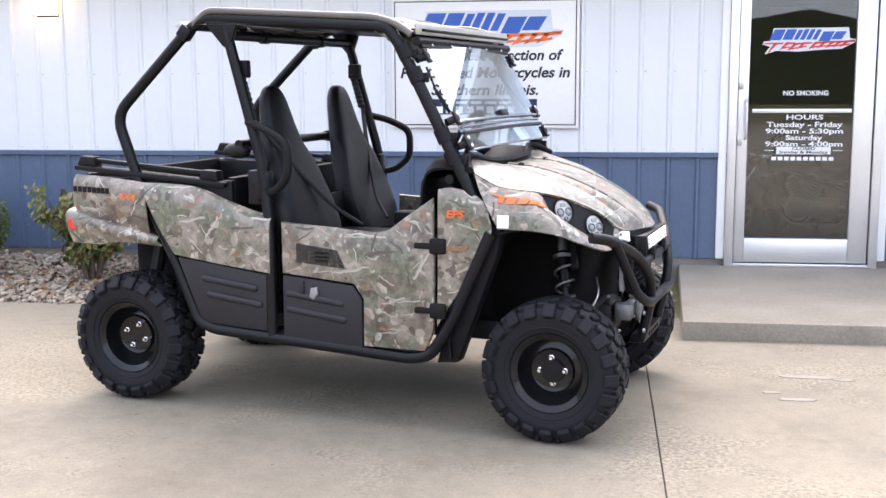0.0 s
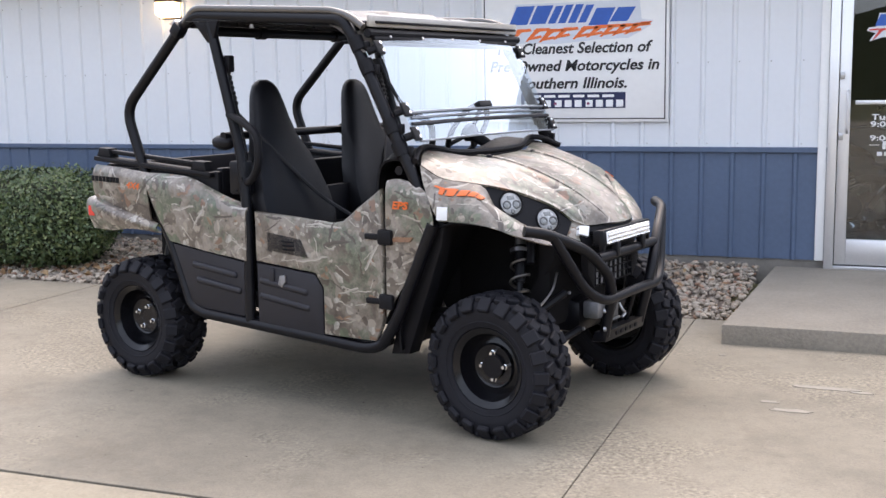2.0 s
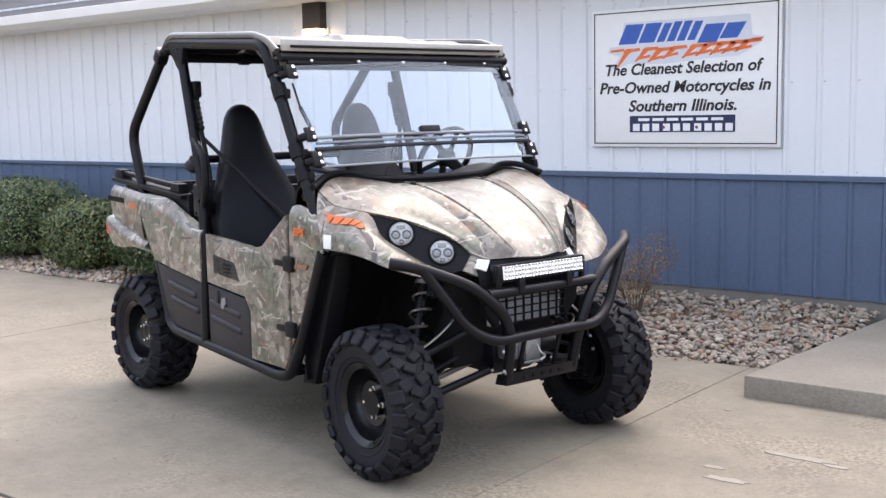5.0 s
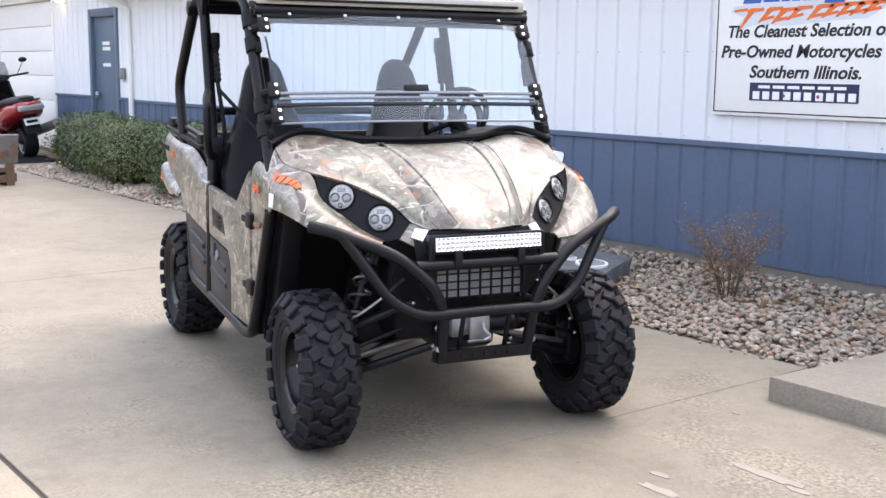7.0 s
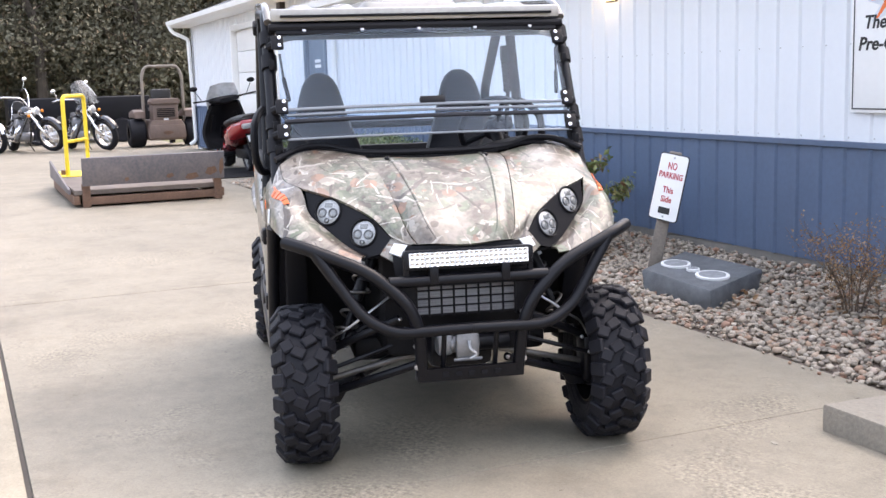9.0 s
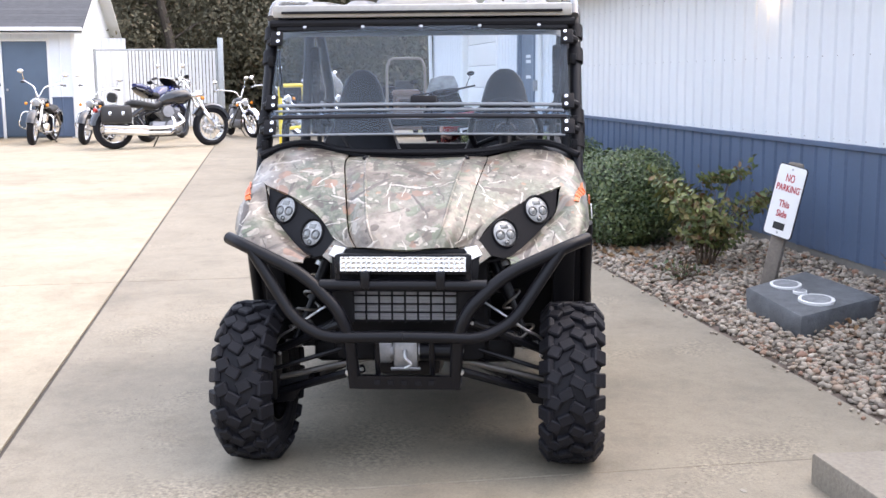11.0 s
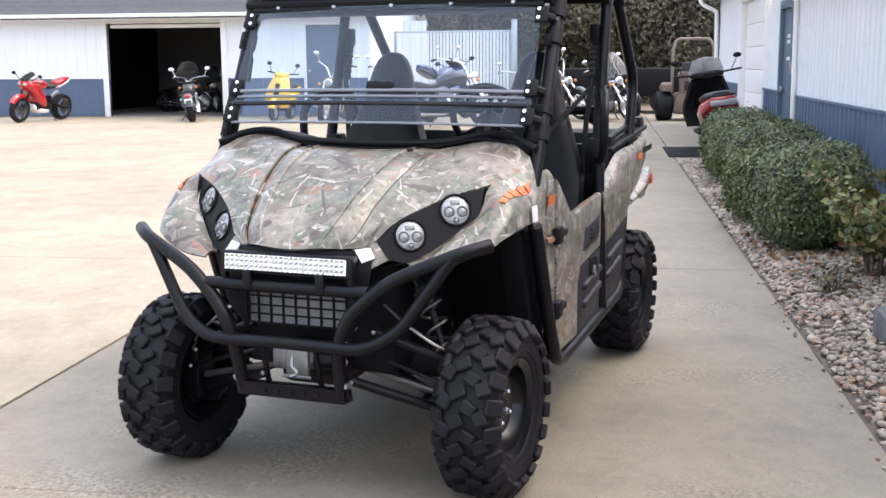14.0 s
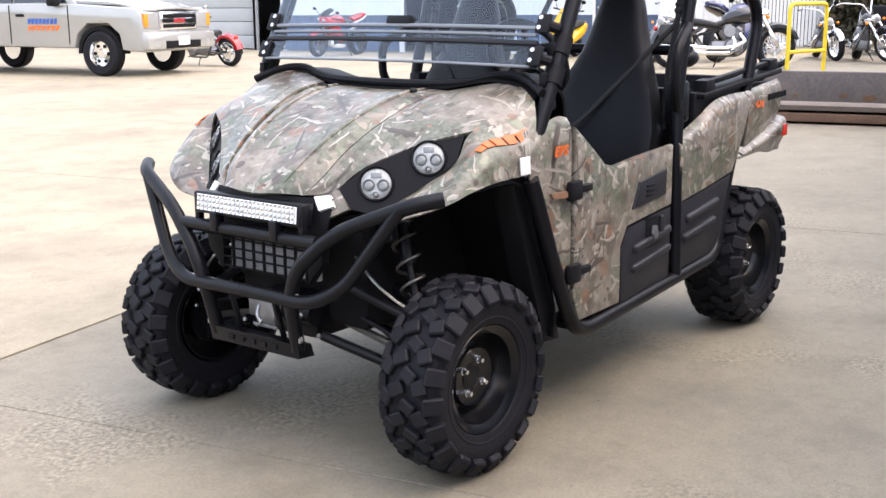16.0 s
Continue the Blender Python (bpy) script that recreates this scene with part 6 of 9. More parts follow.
block(bm, (SD0 + 0.1, 0.03, 0.05), (SD1 - 0.1, 0.08, 2.2), 0.006)
leaf = part("leaf", bm, BLUE_DOOR, sd)
for lo, hi in (((SD0, -0.03, 0.02), (SD0 + 0.1, 0.12, 2.32)), ((SD1 - 0.1, -0.03, 0.02), (SD1, 0.12, 2.32)), ((SD0 + 0.1, -0.03, 2.2), (SD1 - 0.1, 0.12, 2.32))):
    bm = bmesh.new()
    block(bm, lo, hi, 0.006)
    part("casing", bm, BLUE_DOOR, sd)
for z, w in ((1.78, 0.28), (1.70, 0.3), (1.46, 0.3)):
    bm = bmesh.new()
    block(bm, (-13.18, 0.022, z), (-13.18 + w, 0.03, z + 0.05))
    part("notice", bm, STICKER, leaf, "plain white notice bar")
bm = bmesh.new()
block(bm, (-13.42, -0.03, 0.98), (-13.34, 0.03, 1.08), 0.01)
tube(bm, [(-13.38, -0.03, 1.03), (-13.26, -0.035, 1.03)], 0.014, 8)
part("lever", bm, STEEL, leaf)
for x, z, h in ((-12.28, 1.36, 0.16), (-14.15, 0.55, 0.14)):
    ob = thing("outlet_box", pose(x, -0.012, z), "grey metal outlet box on the siding", "outlet box", "outlet boxes")
    bm = bmesh.new()
    block(bm, (-0.06, -0.06, -h / 2), (0.06, 0.0, h / 2), 0.008)
    part("cover", bm, CAST, ob)

# ---------------------------------------------------------------- shed across the yard
SX, SY0, SY1 = -26.4, -20.55, -8.95
GY0, GY1, GZ = -16.42, -13.1, 2.58
DY0, DY1 = -10.76, -9.50


def shed_wall(name, y0, y1, z0, z1, mat, label):
    bm = bmesh.new()
    ribbed(bm, y0, y1, z0, z1, 0.0, 0.30, 0.014, 0.05)
    block(bm, (y0, 0.002, z0), (y1, 0.12, z1))
    bmesh.ops.transform(bm, matrix=pose(SX, 0, 0, 0, 0, 90), verts=bm.verts)
    setting(name, bm, mat, label, "wall", smooth=20)


for a, b in ((SY0, GY0), (GY1, DY0), (DY1, SY1)):
    shed_wall("wall_shed", a, b, 1.06, 2.92, SHED_STEEL, "white ribbed shed wall")
    shed_wall("wall_shed_low", a, b, 0.03, 1.03, BLUE_STEEL, "blue ribbed shed wainscot")
    bm = bmesh.new()
    block(bm, (SX - 0.02, a, 1.03), (SX + 0.02, b, 1.06))
    setting("trim", bm, BLUE_STEEL, "thin blue trim on the shed", "trim")
shed_wall("wall_shed_over", GY0, GY1, GZ + 0.02, 2.92, SHED_STEEL, "white wall over the shed opening")
shed_wall("wall_shed_over_b", DY0, DY1, 2.56, 2.92, SHED_STEEL, "white wall over the shed door")
for y in (GY0, GY1):
    s = -1 if y == GY0 else 1
    bm = bmesh.new()
    block(bm, (SX - 0.1, min(y, y + s * 0.16), 0.0), (SX + 0.03, max(y, y + s * 0.16), GZ + 0.12), 0.006)
    setting("trim", bm, WHITE_TRIM, "white casing of the shed opening", "trim")
bm = bmesh.new()
block(bm, (SX - 0.1, GY0, GZ), (SX + 0.028, GY1, GZ + 0.12), 0.006)
setting("trim", bm, WHITE_TRIM, "white casing over the shed opening", "trim")
bm = bmesh.new()
block(bm, (SX - 0.5, GY0 + 0.05, GZ - 0.12), (SX - 0.12, GY1 - 0.05, GZ - 0.02), 0.01)
setting("rolled_door", bm, WHITE_TRIM, "overhead door raised under the lintel", "garage door")
sdoor = thing("shed_door", pose(0, 0, 0), "plain blue-grey shed door with white casing, closed", "door", kind="structure")
bm = bmesh.new()
block(bm, (SX - 0.08, DY0 + 0.07, 0.04), (SX - 0.02, DY1 - 0.07, 2.49), 0.006)
leaf = part("leaf", bm, BLUE_DOOR, sdoor)
bm = bmesh.new()
lathe(bm, [(0, 0.06), (0.03, 0.055), (0.035, 0.03), (0.015, 0), (0, 0)], 12, pose(SX - 0.02, DY0 + 0.16, 1.25), "x")
part("knob", bm, STEEL, leaf)
for lo, hi in (((SX - 0.1, DY0, 0.0), (SX + 0.03, DY0 + 0.07, 2.56)), ((SX - 0.1, DY1 - 0.07, 0.0), (SX + 0.03, DY1, 2.56)), ((SX - 0.1, DY0 + 0.07, 2.49), (SX + 0.028, DY1 - 0.07, 2.56))):
    bm = bmesh.new()
    block(bm, lo, hi, 0.005)
    part("casing", bm, WHITE_TRIM, sdoor)
bm = bmesh.new()
block(bm, (SX - 0.14, SY1 - 0.02, 0.0), (SX + 0.035, SY1 + 0.10, 2.80), 0.006)
setting("trim", bm, WHITE_TRIM, "white corner trim of the shed", "trim")
# ends, back, roof
for y in (SY0, SY1 - 0.1):
    bm = bmesh.new()
    slab_of(bm, [(SX - 0.015, 0.0), (SX - 0.015, 2.92), (SX - 4.0, 4.7), (SX - 8.0, 2.92), (SX - 8.0, 0.0)], y, y + 0.1, "y")
    setting("wall_shed_end", bm, SHED_STEEL, "white gable end of the shed", "wall")
bm = bmesh.new()
block(bm, (SX - 8.0, SY0, 0), (SX - 7.9, SY1, 2.92))
setting("wall_shed_back", bm, ROOM_WALL, "back wall of the shed", "wall")
# added partitions and ceiling in near-black, so the opening's shade is colour
for lo, hi in (((SX - 7.9, GY0 - 1.8, 0.0), (SX - 0.13, GY0 - 1.75, 2.9)), ((SX - 7.9, GY1 + 1.7, 0.0), (SX - 0.13, GY1 + 1.75, 2.9))):
    bm = bmesh.new()
    block(bm, lo, hi)
    setting("wall_shed_inner", bm, DARK, "added near-black inner wall standing for the shade inside the shed", "wall")
bm = bmesh.new()
block(bm, (SX - 7.9, SY0 + 0.1, 2.86), (SX - 0.13, SY1 - 0.1, 2.9))
setting("ceiling_shed", bm, DARK, "shed ceiling coloured near-black for the shade inside", "ceiling")
bm = bmesh.new()
block(bm, (SX - 7.9, SY0 + 0.1, -0.05), (SX - 0.02, SY1 - 0.1, 0.02))
setting("floor_shed", bm, FOUNDATION, "bare concrete shed floor", "floor")
roof = thing("roof_shed", pose(0, 0, 0), "dark grey shingled shed roof", "roof", kind="structure")
ang = math.degrees(math.atan(1.78 / 4.0))
for k in range(24):
    u = -0.5 + k * 0.195
    bm = bmesh.new()
    block(bm, (-0.21, SY0 - 0.35, 0), (0.0, SY1 + 0.35, 0.014), 0, pose(SX - u, 0, 2.92 + 0.445 * u, 0, ang, 0))
    part("shingle_course", bm, SHINGLE, roof)
bm = bmesh.new()
slab_of(bm, [(SX + 0.45, 2.70), (SX - 4.0, 4.66), (SX - 8.4, 2.70), (SX - 8.4, 2.66), (SX - 4.0, 4.6), (SX + 0.45, 2.66)], SY0 - 0.35, SY1 + 0.35, "y")
part("deck", bm, WHITE_TRIM, roof)
bm = bmesh.new()
block(bm, (SX + 0.42, SY0 - 0.35, 2.73), (SX + 0.54, SY1 + 0.35, 2.83), 0.02)
part("gutter", bm, WHITE_TRIM, roof)
bm = bmesh.new()
tube(bm, rounded([(SX + 0.46, SY0 - 0.2, 2.72), (SX + 0.40, SY0 - 0.1, 2.6), (SX + 0.06, SY0 + 0.02, 2.4), (SX + 0.06, SY0 + 0.02, 0.1)], 0.08), 0.045, 8)
setting("downspout", bm, WHITE_TRIM, "white downspout on the shed", "downspout")

# pale ribbed screen fence beside the shed
FENCE_WHITE = material("pale_fence_slat", (0.70, 0.71, 0.72), 0.45, vary=0.12, scale=3, fine=30, per_object=0.8)
GALV = material("galvanised_steel", (0.42, 0.44, 0.45), 0.45, metal=0.6, vary=0.2, scale=10, fine=60)
fence = thing("screen_fence", pose(0, 0, 0), "tall pale slatted screen fence in a grey steel frame", "fence")
FX = -30.2
for y in (-8.9, -7.1, -5.4):
    bm = bmesh.new()
    tube(bm, [(FX, y, 0.0), (FX, y, 2.4)], 0.05 if y > -6 else 0.035, 10)
    part("post", bm, GALV, fence)
for z in (0.12, 2.36):
    bm = bmesh.new()
    tube(bm, [(FX, -8.9, z), (FX, -5.4, z)], 0.03, 8)
    part("rail", bm, GALV, fence)
slat_mesh = None
for k in range(34):
    y = -8.85 + k * 0.101
    if slat_mesh is None:
        bm = bmesh.new()
        block(bm, (-0.012, 0.0, 0.15), (0.012, 0.078, 2.33), 0.004, segments=1)
        ob = part("slat", bm, FENCE_WHITE, fence)
        slat_mesh = ob.data
    else:
        ob = new("slat", slat_mesh)
        ob.parent = fence
    ob.matrix_local = pose(FX + 0.04, y, 0)
side = thing("ribbed_lean_to", pose(0, 0, 0), "pale ribbed steel lean-to wall beside the shed", "lean-to")
bm = bmesh.new()
ribbed(bm, -12.0, -8.2, 0.0, 2.75, 0.0, 0.12, 0.02, 0)
block(bm, (-12.0, 0.002, 0), (-8.2, 0.05, 2.75))
bmesh.ops.transform(bm, matrix=pose(-31.8, 0, 0, 0, 0, 90), verts=bm.verts)
part("sheet", bm, WHITE_STEEL, side, smooth=20)
bm = bmesh.new()
block(bm, (-30.3, -5.36, 0.0), (-30.0, -5.20, 2.7), 0.01)
tagged(link("gate_post", bm, GALV), "square grey steel gate post by the fence", "post")

# arched grey carport
car_port = thing("carport", pose(-26.6, -21.7, 0), "arched grey steel carport with closed ribbed end", "carport")
for k, x in enumerate((-0.1, -5.0)):
    bm = bmesh.new()
    tube(bm, rounded([(x, 0, 0), (x, 0, 2.1), (x, -0.5, 2.65), (x, -3.2, 2.9), (x, -5.9, 2.65), (x, -6.4, 2.1), (x, -6.4, 0)], 0.5, 8), 0.07, 8)
    part("arch", bm, GALV, car_port)
bm = bmesh.new()
prof = rounded([(0, 0, 0), (0, 0, 2.15), (0, -0.5, 2.7), (0, -3.2, 2.95), (0, -5.9, 2.7), (0, -6.4, 2.15), (0, -6.4, 0)], 0.5, 8)
vs = [[bm.verts.new((x, p.y, p.z)) for p in prof] for x in (0.1, -5.2)]
for k in range(len(prof) - 1):
    bm.faces.new((vs[0][k], vs[0][k + 1], vs[1][k + 1], vs[1][k]))
bmesh.ops.solidify(bm, geom=bm.faces[:], thickness=0.03)
part("roof_sheet", bm, GALV, car_port)
PALE_GREY = material("pale_grey_sheet", (0.45, 0.47, 0.48), 0.5, vary=0.1, scale=2, fine=20)
for k in range(6):
    bm = bmesh.new()
    block(bm, (-0.35, -6.3, 0.03 + k * 0.42), (-0.30, -0.1, 0.43 + k * 0.42), 0.01)
    part("end_panel", bm, PALE_GREY, car_port)

# ---------------------------------------------------------------- gravel bed and planting
def island_material(name, stops, rough=0.8):
    m = bpy.data.materials.new(name)
    m.use_nodes = True
    t = m.node_tree
    n, l = t.nodes, t.links
    p = n["Principled BSDF"]
    p.inputs["Roughness"].default_value = rough
    g = n.new("ShaderNodeNewGeometry")
    r = n.new("ShaderNodeValToRGB")
    r.color_ramp.elements.remove(r.color_ramp.elements[0])
    for i, (pos, c) in enumerate(stops):
        e = r.color_ramp.elements[0] if i == 0 else r.color_ramp.elements.new(pos)
        e.position, e.color = pos, (*c, 1)
    l.new(g.outputs["Random Per Island"], r.inputs["Fac"])
    k = n.new("ShaderNodeTexNoise")
    k.inputs["Scale"].default_value = 70
    k.inputs["Detail"].default_value = 5
    l.new(n.new("ShaderNodeTexCoord").outputs["Object"], k.inputs["Vector"])
    mr = n.new("ShaderNodeMapRange")
    mr.inputs["To Min"].default_value, mr.inputs["To Max"].default_value = 0.75, 1.2
    l.new(k.outputs["Fac"], mr.inputs["Value"])
    x = n.new("ShaderNodeMix")
    x.data_type, x.blend_type = "RGBA", "MULTIPLY"
    x.inputs["Factor"].default_value = 1.0
    l.new(r.outputs["Color"], x.inputs["A"])
    l.new(mr.outputs["Result"], x.inputs["B"])
    l.new(x.outputs["Result"], p.inputs["Base Color"])
    return m


PEBBLE = island_material("river_pebbles", [(0.0, (0.180, 0.154, 0.124)), (0.2, (0.319, 0.271, 0.213)), (0.4, (0.413, 0.347, 0.276)), (0.55, (0.239, 0.202, 0.167)), (0.7, (0.452, 0.397, 0.322)), (0.85, (0.346, 0.246, 0.173)), (0.95, (0.293, 0.158, 0.104)), (1.0, (0.586, 0.523, 0.444))])
LEAF = island_material("hedge_leaf", [(0.0, (0.032, 0.058, 0.022)), (0.4, (0.058, 0.094, 0.032)), (0.75, (0.092, 0.132, 0.045)), (1.0, (0.155, 0.18, 0.068))], 0.42)
LEAF_YELLOW = island_material("turning_leaf", [(0.0, (0.062, 0.088, 0.026)), (0.35, (0.115, 0.145, 0.040)), (0.75, (0.205, 0.210, 0.062)), (0.96, (0.17, 0.10, 0.04)), (1.0, (0.14, 0.06, 0.03))], 0.5)
LEAF_LIGHT = island_material("young_hedge_leaf", [(0.0, (0.042, 0.066, 0.022)), (0.4, (0.075, 0.108, 0.034)), (0.75, (0.115, 0.15, 0.048)), (0.96, (0.17, 0.19, 0.065)), (1.0, (0.20, 0.085, 0.05))], 0.42)
LEAF_DRY = island_material("dry_leaf", [(0.0, (0.14, 0.07, 0.03)), (0.5, (0.24, 0.13, 0.06)), (1.0, (0.30, 0.20, 0.10))], 0.7)
TWIG = material("twig_bark", (0.12, 0.085, 0.06), 0.85, vary=0.3, scale=20, fine=80)
rng = random.Random(11)


def solid(sub):
    bm = bmesh.new()
    bmesh.ops.create_icosphere(bm, subdivisions=sub, radius=1)
    bm.verts.ensure_lookup_table()
    v = np.array([x.co[:] for x in bm.verts])
    f = [[q.index for q in k.verts] for k in bm.faces]
    bm.free()
    return v, f


def scatter(name, mat, places, sub, label, category, smooth=True):
    """Many small pebbles in one mesh."""
    base, faces = solid(sub)
    nr = np.random.RandomState(5)
    vs, fs = [], []
    for i, (x, y, z, size) in enumerate(places):
        s = size * nr.uniform(0.7, 1.15, 3) * (1, 1, 0.62)
        p = base * (1 + 0.16 * nr.randn(len(base), 1)) * s
        a, b = nr.uniform(0, 6.28), nr.uniform(-0.5, 0.5)
        rot = np.array([[math.cos(a), -math.sin(a), 0], [math.sin(a), math.cos(a), 0], [0, 0, 1]]) @ np.array([[1, 0, 0], [0, math.cos(b), -math.sin(b)], [0, math.sin(b), math.cos(b)]])
        vs.append(p @ rot.T + (x, y, z))
        fs.extend([[q + i * len(base) for q in f] for f in faces])
    me = bpy.data.meshes.new(name)
    me.from_pydata(np.concatenate(vs).tolist(), [], fs)
    me.materials.append(mat)
    if smooth:
        me.shade_smooth()
    return tagged(new(name, me), label, category, kind="stuff")


def bed_z(x, y):
    return -0.018 + 0.05 * min(1, (y + 1.515) * 1.6) + 0.07 * max(0.0, (y + 0.55) / 0.55) + 0.02 * noise.noise((x * 2, y * 2, 0))


near, far = [], []
for k in range(23500):
    x, y = rng.uniform(-12.84, 0.66), rng.uniform(-1.492, -0.02)
    if x > 0.62 + 0.055 * (y + 2.2):
        continue
    size = rng.choice((0.014, 0.018, 0.022, 0.026, 0.032))
    z = bed_z(x, y) + rng.uniform(0.0, 0.03)
    (near if x > -4.2 else far).append((x, y, z, size * (0.88 if x > -4.2 else 1.15)))
for k in range(26):
    near.append((rng.uniform(-4, 0.6), -1.535 + rng.uniform(-0.05, 0.02), 0.008, 0.013))
scatter("river_gravel_near", PEBBLE, near, 1, "rounded mixed river gravel in the bed", "gravel")
scatter("river_gravel_far", PEBBLE, far, 1, "rounded mixed river gravel under the hedges", "gravel")


def leaf_mesh(name, mat, spots, parent, size, label=""):
    """Folded four-point leaves at the spots (place, outward way)."""
    nr = random.Random(len(spots))
    vs, fs = [], []
    for p, out in spots:
        out = (Vector(out) + Vector((nr.gauss(0, 0.6), nr.gauss(0, 0.6), nr.gauss(0.15, 0.6)))).normalized()
        side = out.cross(Vector((nr.gauss(0, 1), nr.gauss(0, 1), nr.gauss(0, 1)))).normalized()
        tip = out.cross(side)
        s = size * nr.uniform(0.65, 1.25)
        c = Vector(p)
        i = len(vs)
        vs += [c - tip * s * 0.6, c + side * s * 0.36 + out * s * 0.10, c + tip * s * 0.6, c - side * s * 0.36 + out * s * 0.10]
        fs += [(i, i + 1, i + 2), (i, i + 2, i + 3)]
    me = bpy.data.meshes.new(name)
    me.from_pydata([v[:] for v in vs], [], fs)
    me.materials.append(mat)
    ob = new(name, me)
    ob.parent = parent
    return tagged(ob, label, kind="stuff") if label else tagged(ob, kind="stuff")


def hedge(cx, cy, half, tall, count, label, seed, mat=None, wild=0.06):
    r = random.Random(seed)
    ob = thing("clipped_hedge", pose(cx, cy, 0), label, "hedge", "hedges along the wall")
    hx, hy = half

    def skin_at(a, b):
        """A point on the lumpy rounded box and its way out."""
        d = Vector((math.cos(a) * math.cos(b), math.sin(a) * math.cos(b), math.sin(b)))
        q = 0.30
        k = (abs(d.x) ** (1 / q) + abs(d.y) ** (1 / q) + abs(d.z) ** (1 / q)) ** -q
        p = Vector((d.x * k * hx, d.y * k * hy, d.z * k * tall * 0.46))
        lump = 1 + wild * noise.noise((p * 3.2 + Vector((seed * 3.1, 0, 0)))) * 2.2
        return p * lump + Vector((0, 0, tall * 0.54)), d

    # solid core coloured near-black: the shade behind the leaves, put into colour
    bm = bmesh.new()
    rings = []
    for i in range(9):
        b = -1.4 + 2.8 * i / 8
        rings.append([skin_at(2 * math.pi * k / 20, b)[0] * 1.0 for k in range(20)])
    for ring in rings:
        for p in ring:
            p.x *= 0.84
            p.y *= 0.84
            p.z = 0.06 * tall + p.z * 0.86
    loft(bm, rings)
    part("shaded_core", bm, material("hedge_shade_colour", (0.020, 0.026, 0.010), 0.95, vary=0.4, scale=12, fine=60), ob)
    spots = []
    while len(spots) < count:
        a, b = r.uniform(0, 2 * math.pi), math.asin(r.uniform(-0.95, 1))
        p, d = skin_at(a, b)
        p = p + d * r.gauss(-0.02, 0.028)
        if p.z > 0.04:
            spots.append((p, d))
    leaf_mesh("foliage", mat or LEAF, spots, ob, 0.030)
    bm = bmesh.new()
    for k in range(7):
        x, y = r.uniform(-0.5, 0.5) * hx, r.uniform(-0.5, 0.5) * hy
        tube(bm, [(x * 0.6, y * 0.6, -0.02), (x, y, 0.25), (x * 1.3, y * 1.3, 0.45)], 0.012, 5)
    part("stem_tangle", bm, TWIG, ob)
    return ob


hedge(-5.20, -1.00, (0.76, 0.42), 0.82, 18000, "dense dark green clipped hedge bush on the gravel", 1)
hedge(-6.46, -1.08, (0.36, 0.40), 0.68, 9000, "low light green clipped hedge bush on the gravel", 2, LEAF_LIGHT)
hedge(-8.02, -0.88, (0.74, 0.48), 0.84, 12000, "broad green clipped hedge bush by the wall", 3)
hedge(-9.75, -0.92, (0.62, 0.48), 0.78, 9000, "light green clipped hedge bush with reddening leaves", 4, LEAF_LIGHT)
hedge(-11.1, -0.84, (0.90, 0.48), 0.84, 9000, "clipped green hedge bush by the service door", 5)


def shrub(cx, cy, tall, spread, stems, leaves, mat, size, label, seed, name="shrub", stout=1.0):
    r = random.Random(seed)
    ob = thing(name, pose(cx, cy, 0.0), label, "shrub")
    spots = []
    bm = bmesh.new()
    for k in range(stems):
        a = 2 * math.pi * k / stems + r.uniform(-0.3, 0.3)
        s = spread * r.uniform(0.35, 1)
        p0 = Vector((math.cos(a) * 0.04, math.sin(a) * 0.04, 0.0))
        p1 = Vector((math.cos(a) * s * 0.35, math.sin(a) * s * 0.35, tall * r.uniform(0.3, 0.5)))
        p2 = Vector((math.cos(a) * s, math.sin(a) * s, tall * r.uniform(0.65, 1.0)))
        line = smooth_line([p0, p1, p2], 4)
        tube(bm, line, 0.008, 5, radii=[0.010 * stout * (1 - 0.75 * i / (len(line) - 1)) for i in range(len(line))])
        for j in range(5 if stout == 1.0 else 11):
            q = line[r.randrange(3, len(line))]
            e = q + Vector((r.gauss(0, 0.09), r.gauss(0, 0.09), r.uniform(0.02, 0.13)))
            tube(bm, [q, (q + e) / 2 + Vector((r.gauss(0, 0.012), r.gauss(0, 0.012), 0)), e], 0.003 * stout, 4)
            for h in range(max(1, leaves // (stems * 5))):
                u = r.uniform(0.2, 1.1)
                spots.append((q + (e - q) * u + Vector((r.gauss(0, 0.035), r.gauss(0, 0.035), r.gauss(0, 0.03))), Vector((math.cos(a), math.sin(a), 0.6))))
    part("branch_tangle", bm, TWIG, ob)
    leaf_mesh("foliage", mat, spots, ob, size)
    return ob


shrub(-3.72, -0.80, 0.72, 0.46, 18, 2600, LEAF_YELLOW, 0.05, "loose shrub with yellowing leaves on the gravel", 6)
shrub(-0.83, -0.60, 0.56, 0.42, 13, 800, LEAF_DRY, 0.014, "nearly bare twiggy shrub on the gravel", 7, "twiggy_shrub", 0.5)
shrub(-3.3, -1.15, 0.09, 0.08, 6, 60, LEAF, 0.03, "small green weed in the gravel", 8, "weed")
shrub(-12.55, -0.9, 0.5, 0.3, 8, 160, LEAF_DRY, 0.03, "dry twiggy shrub by the path", 9, "twiggy_shrub")
# dry leaves caught in the gravel
holder = thing("fallen_leaves", pose(0, 0, 0), "dry brown fallen leaves on the gravel", "leaves", kind="stuff")
spots = []
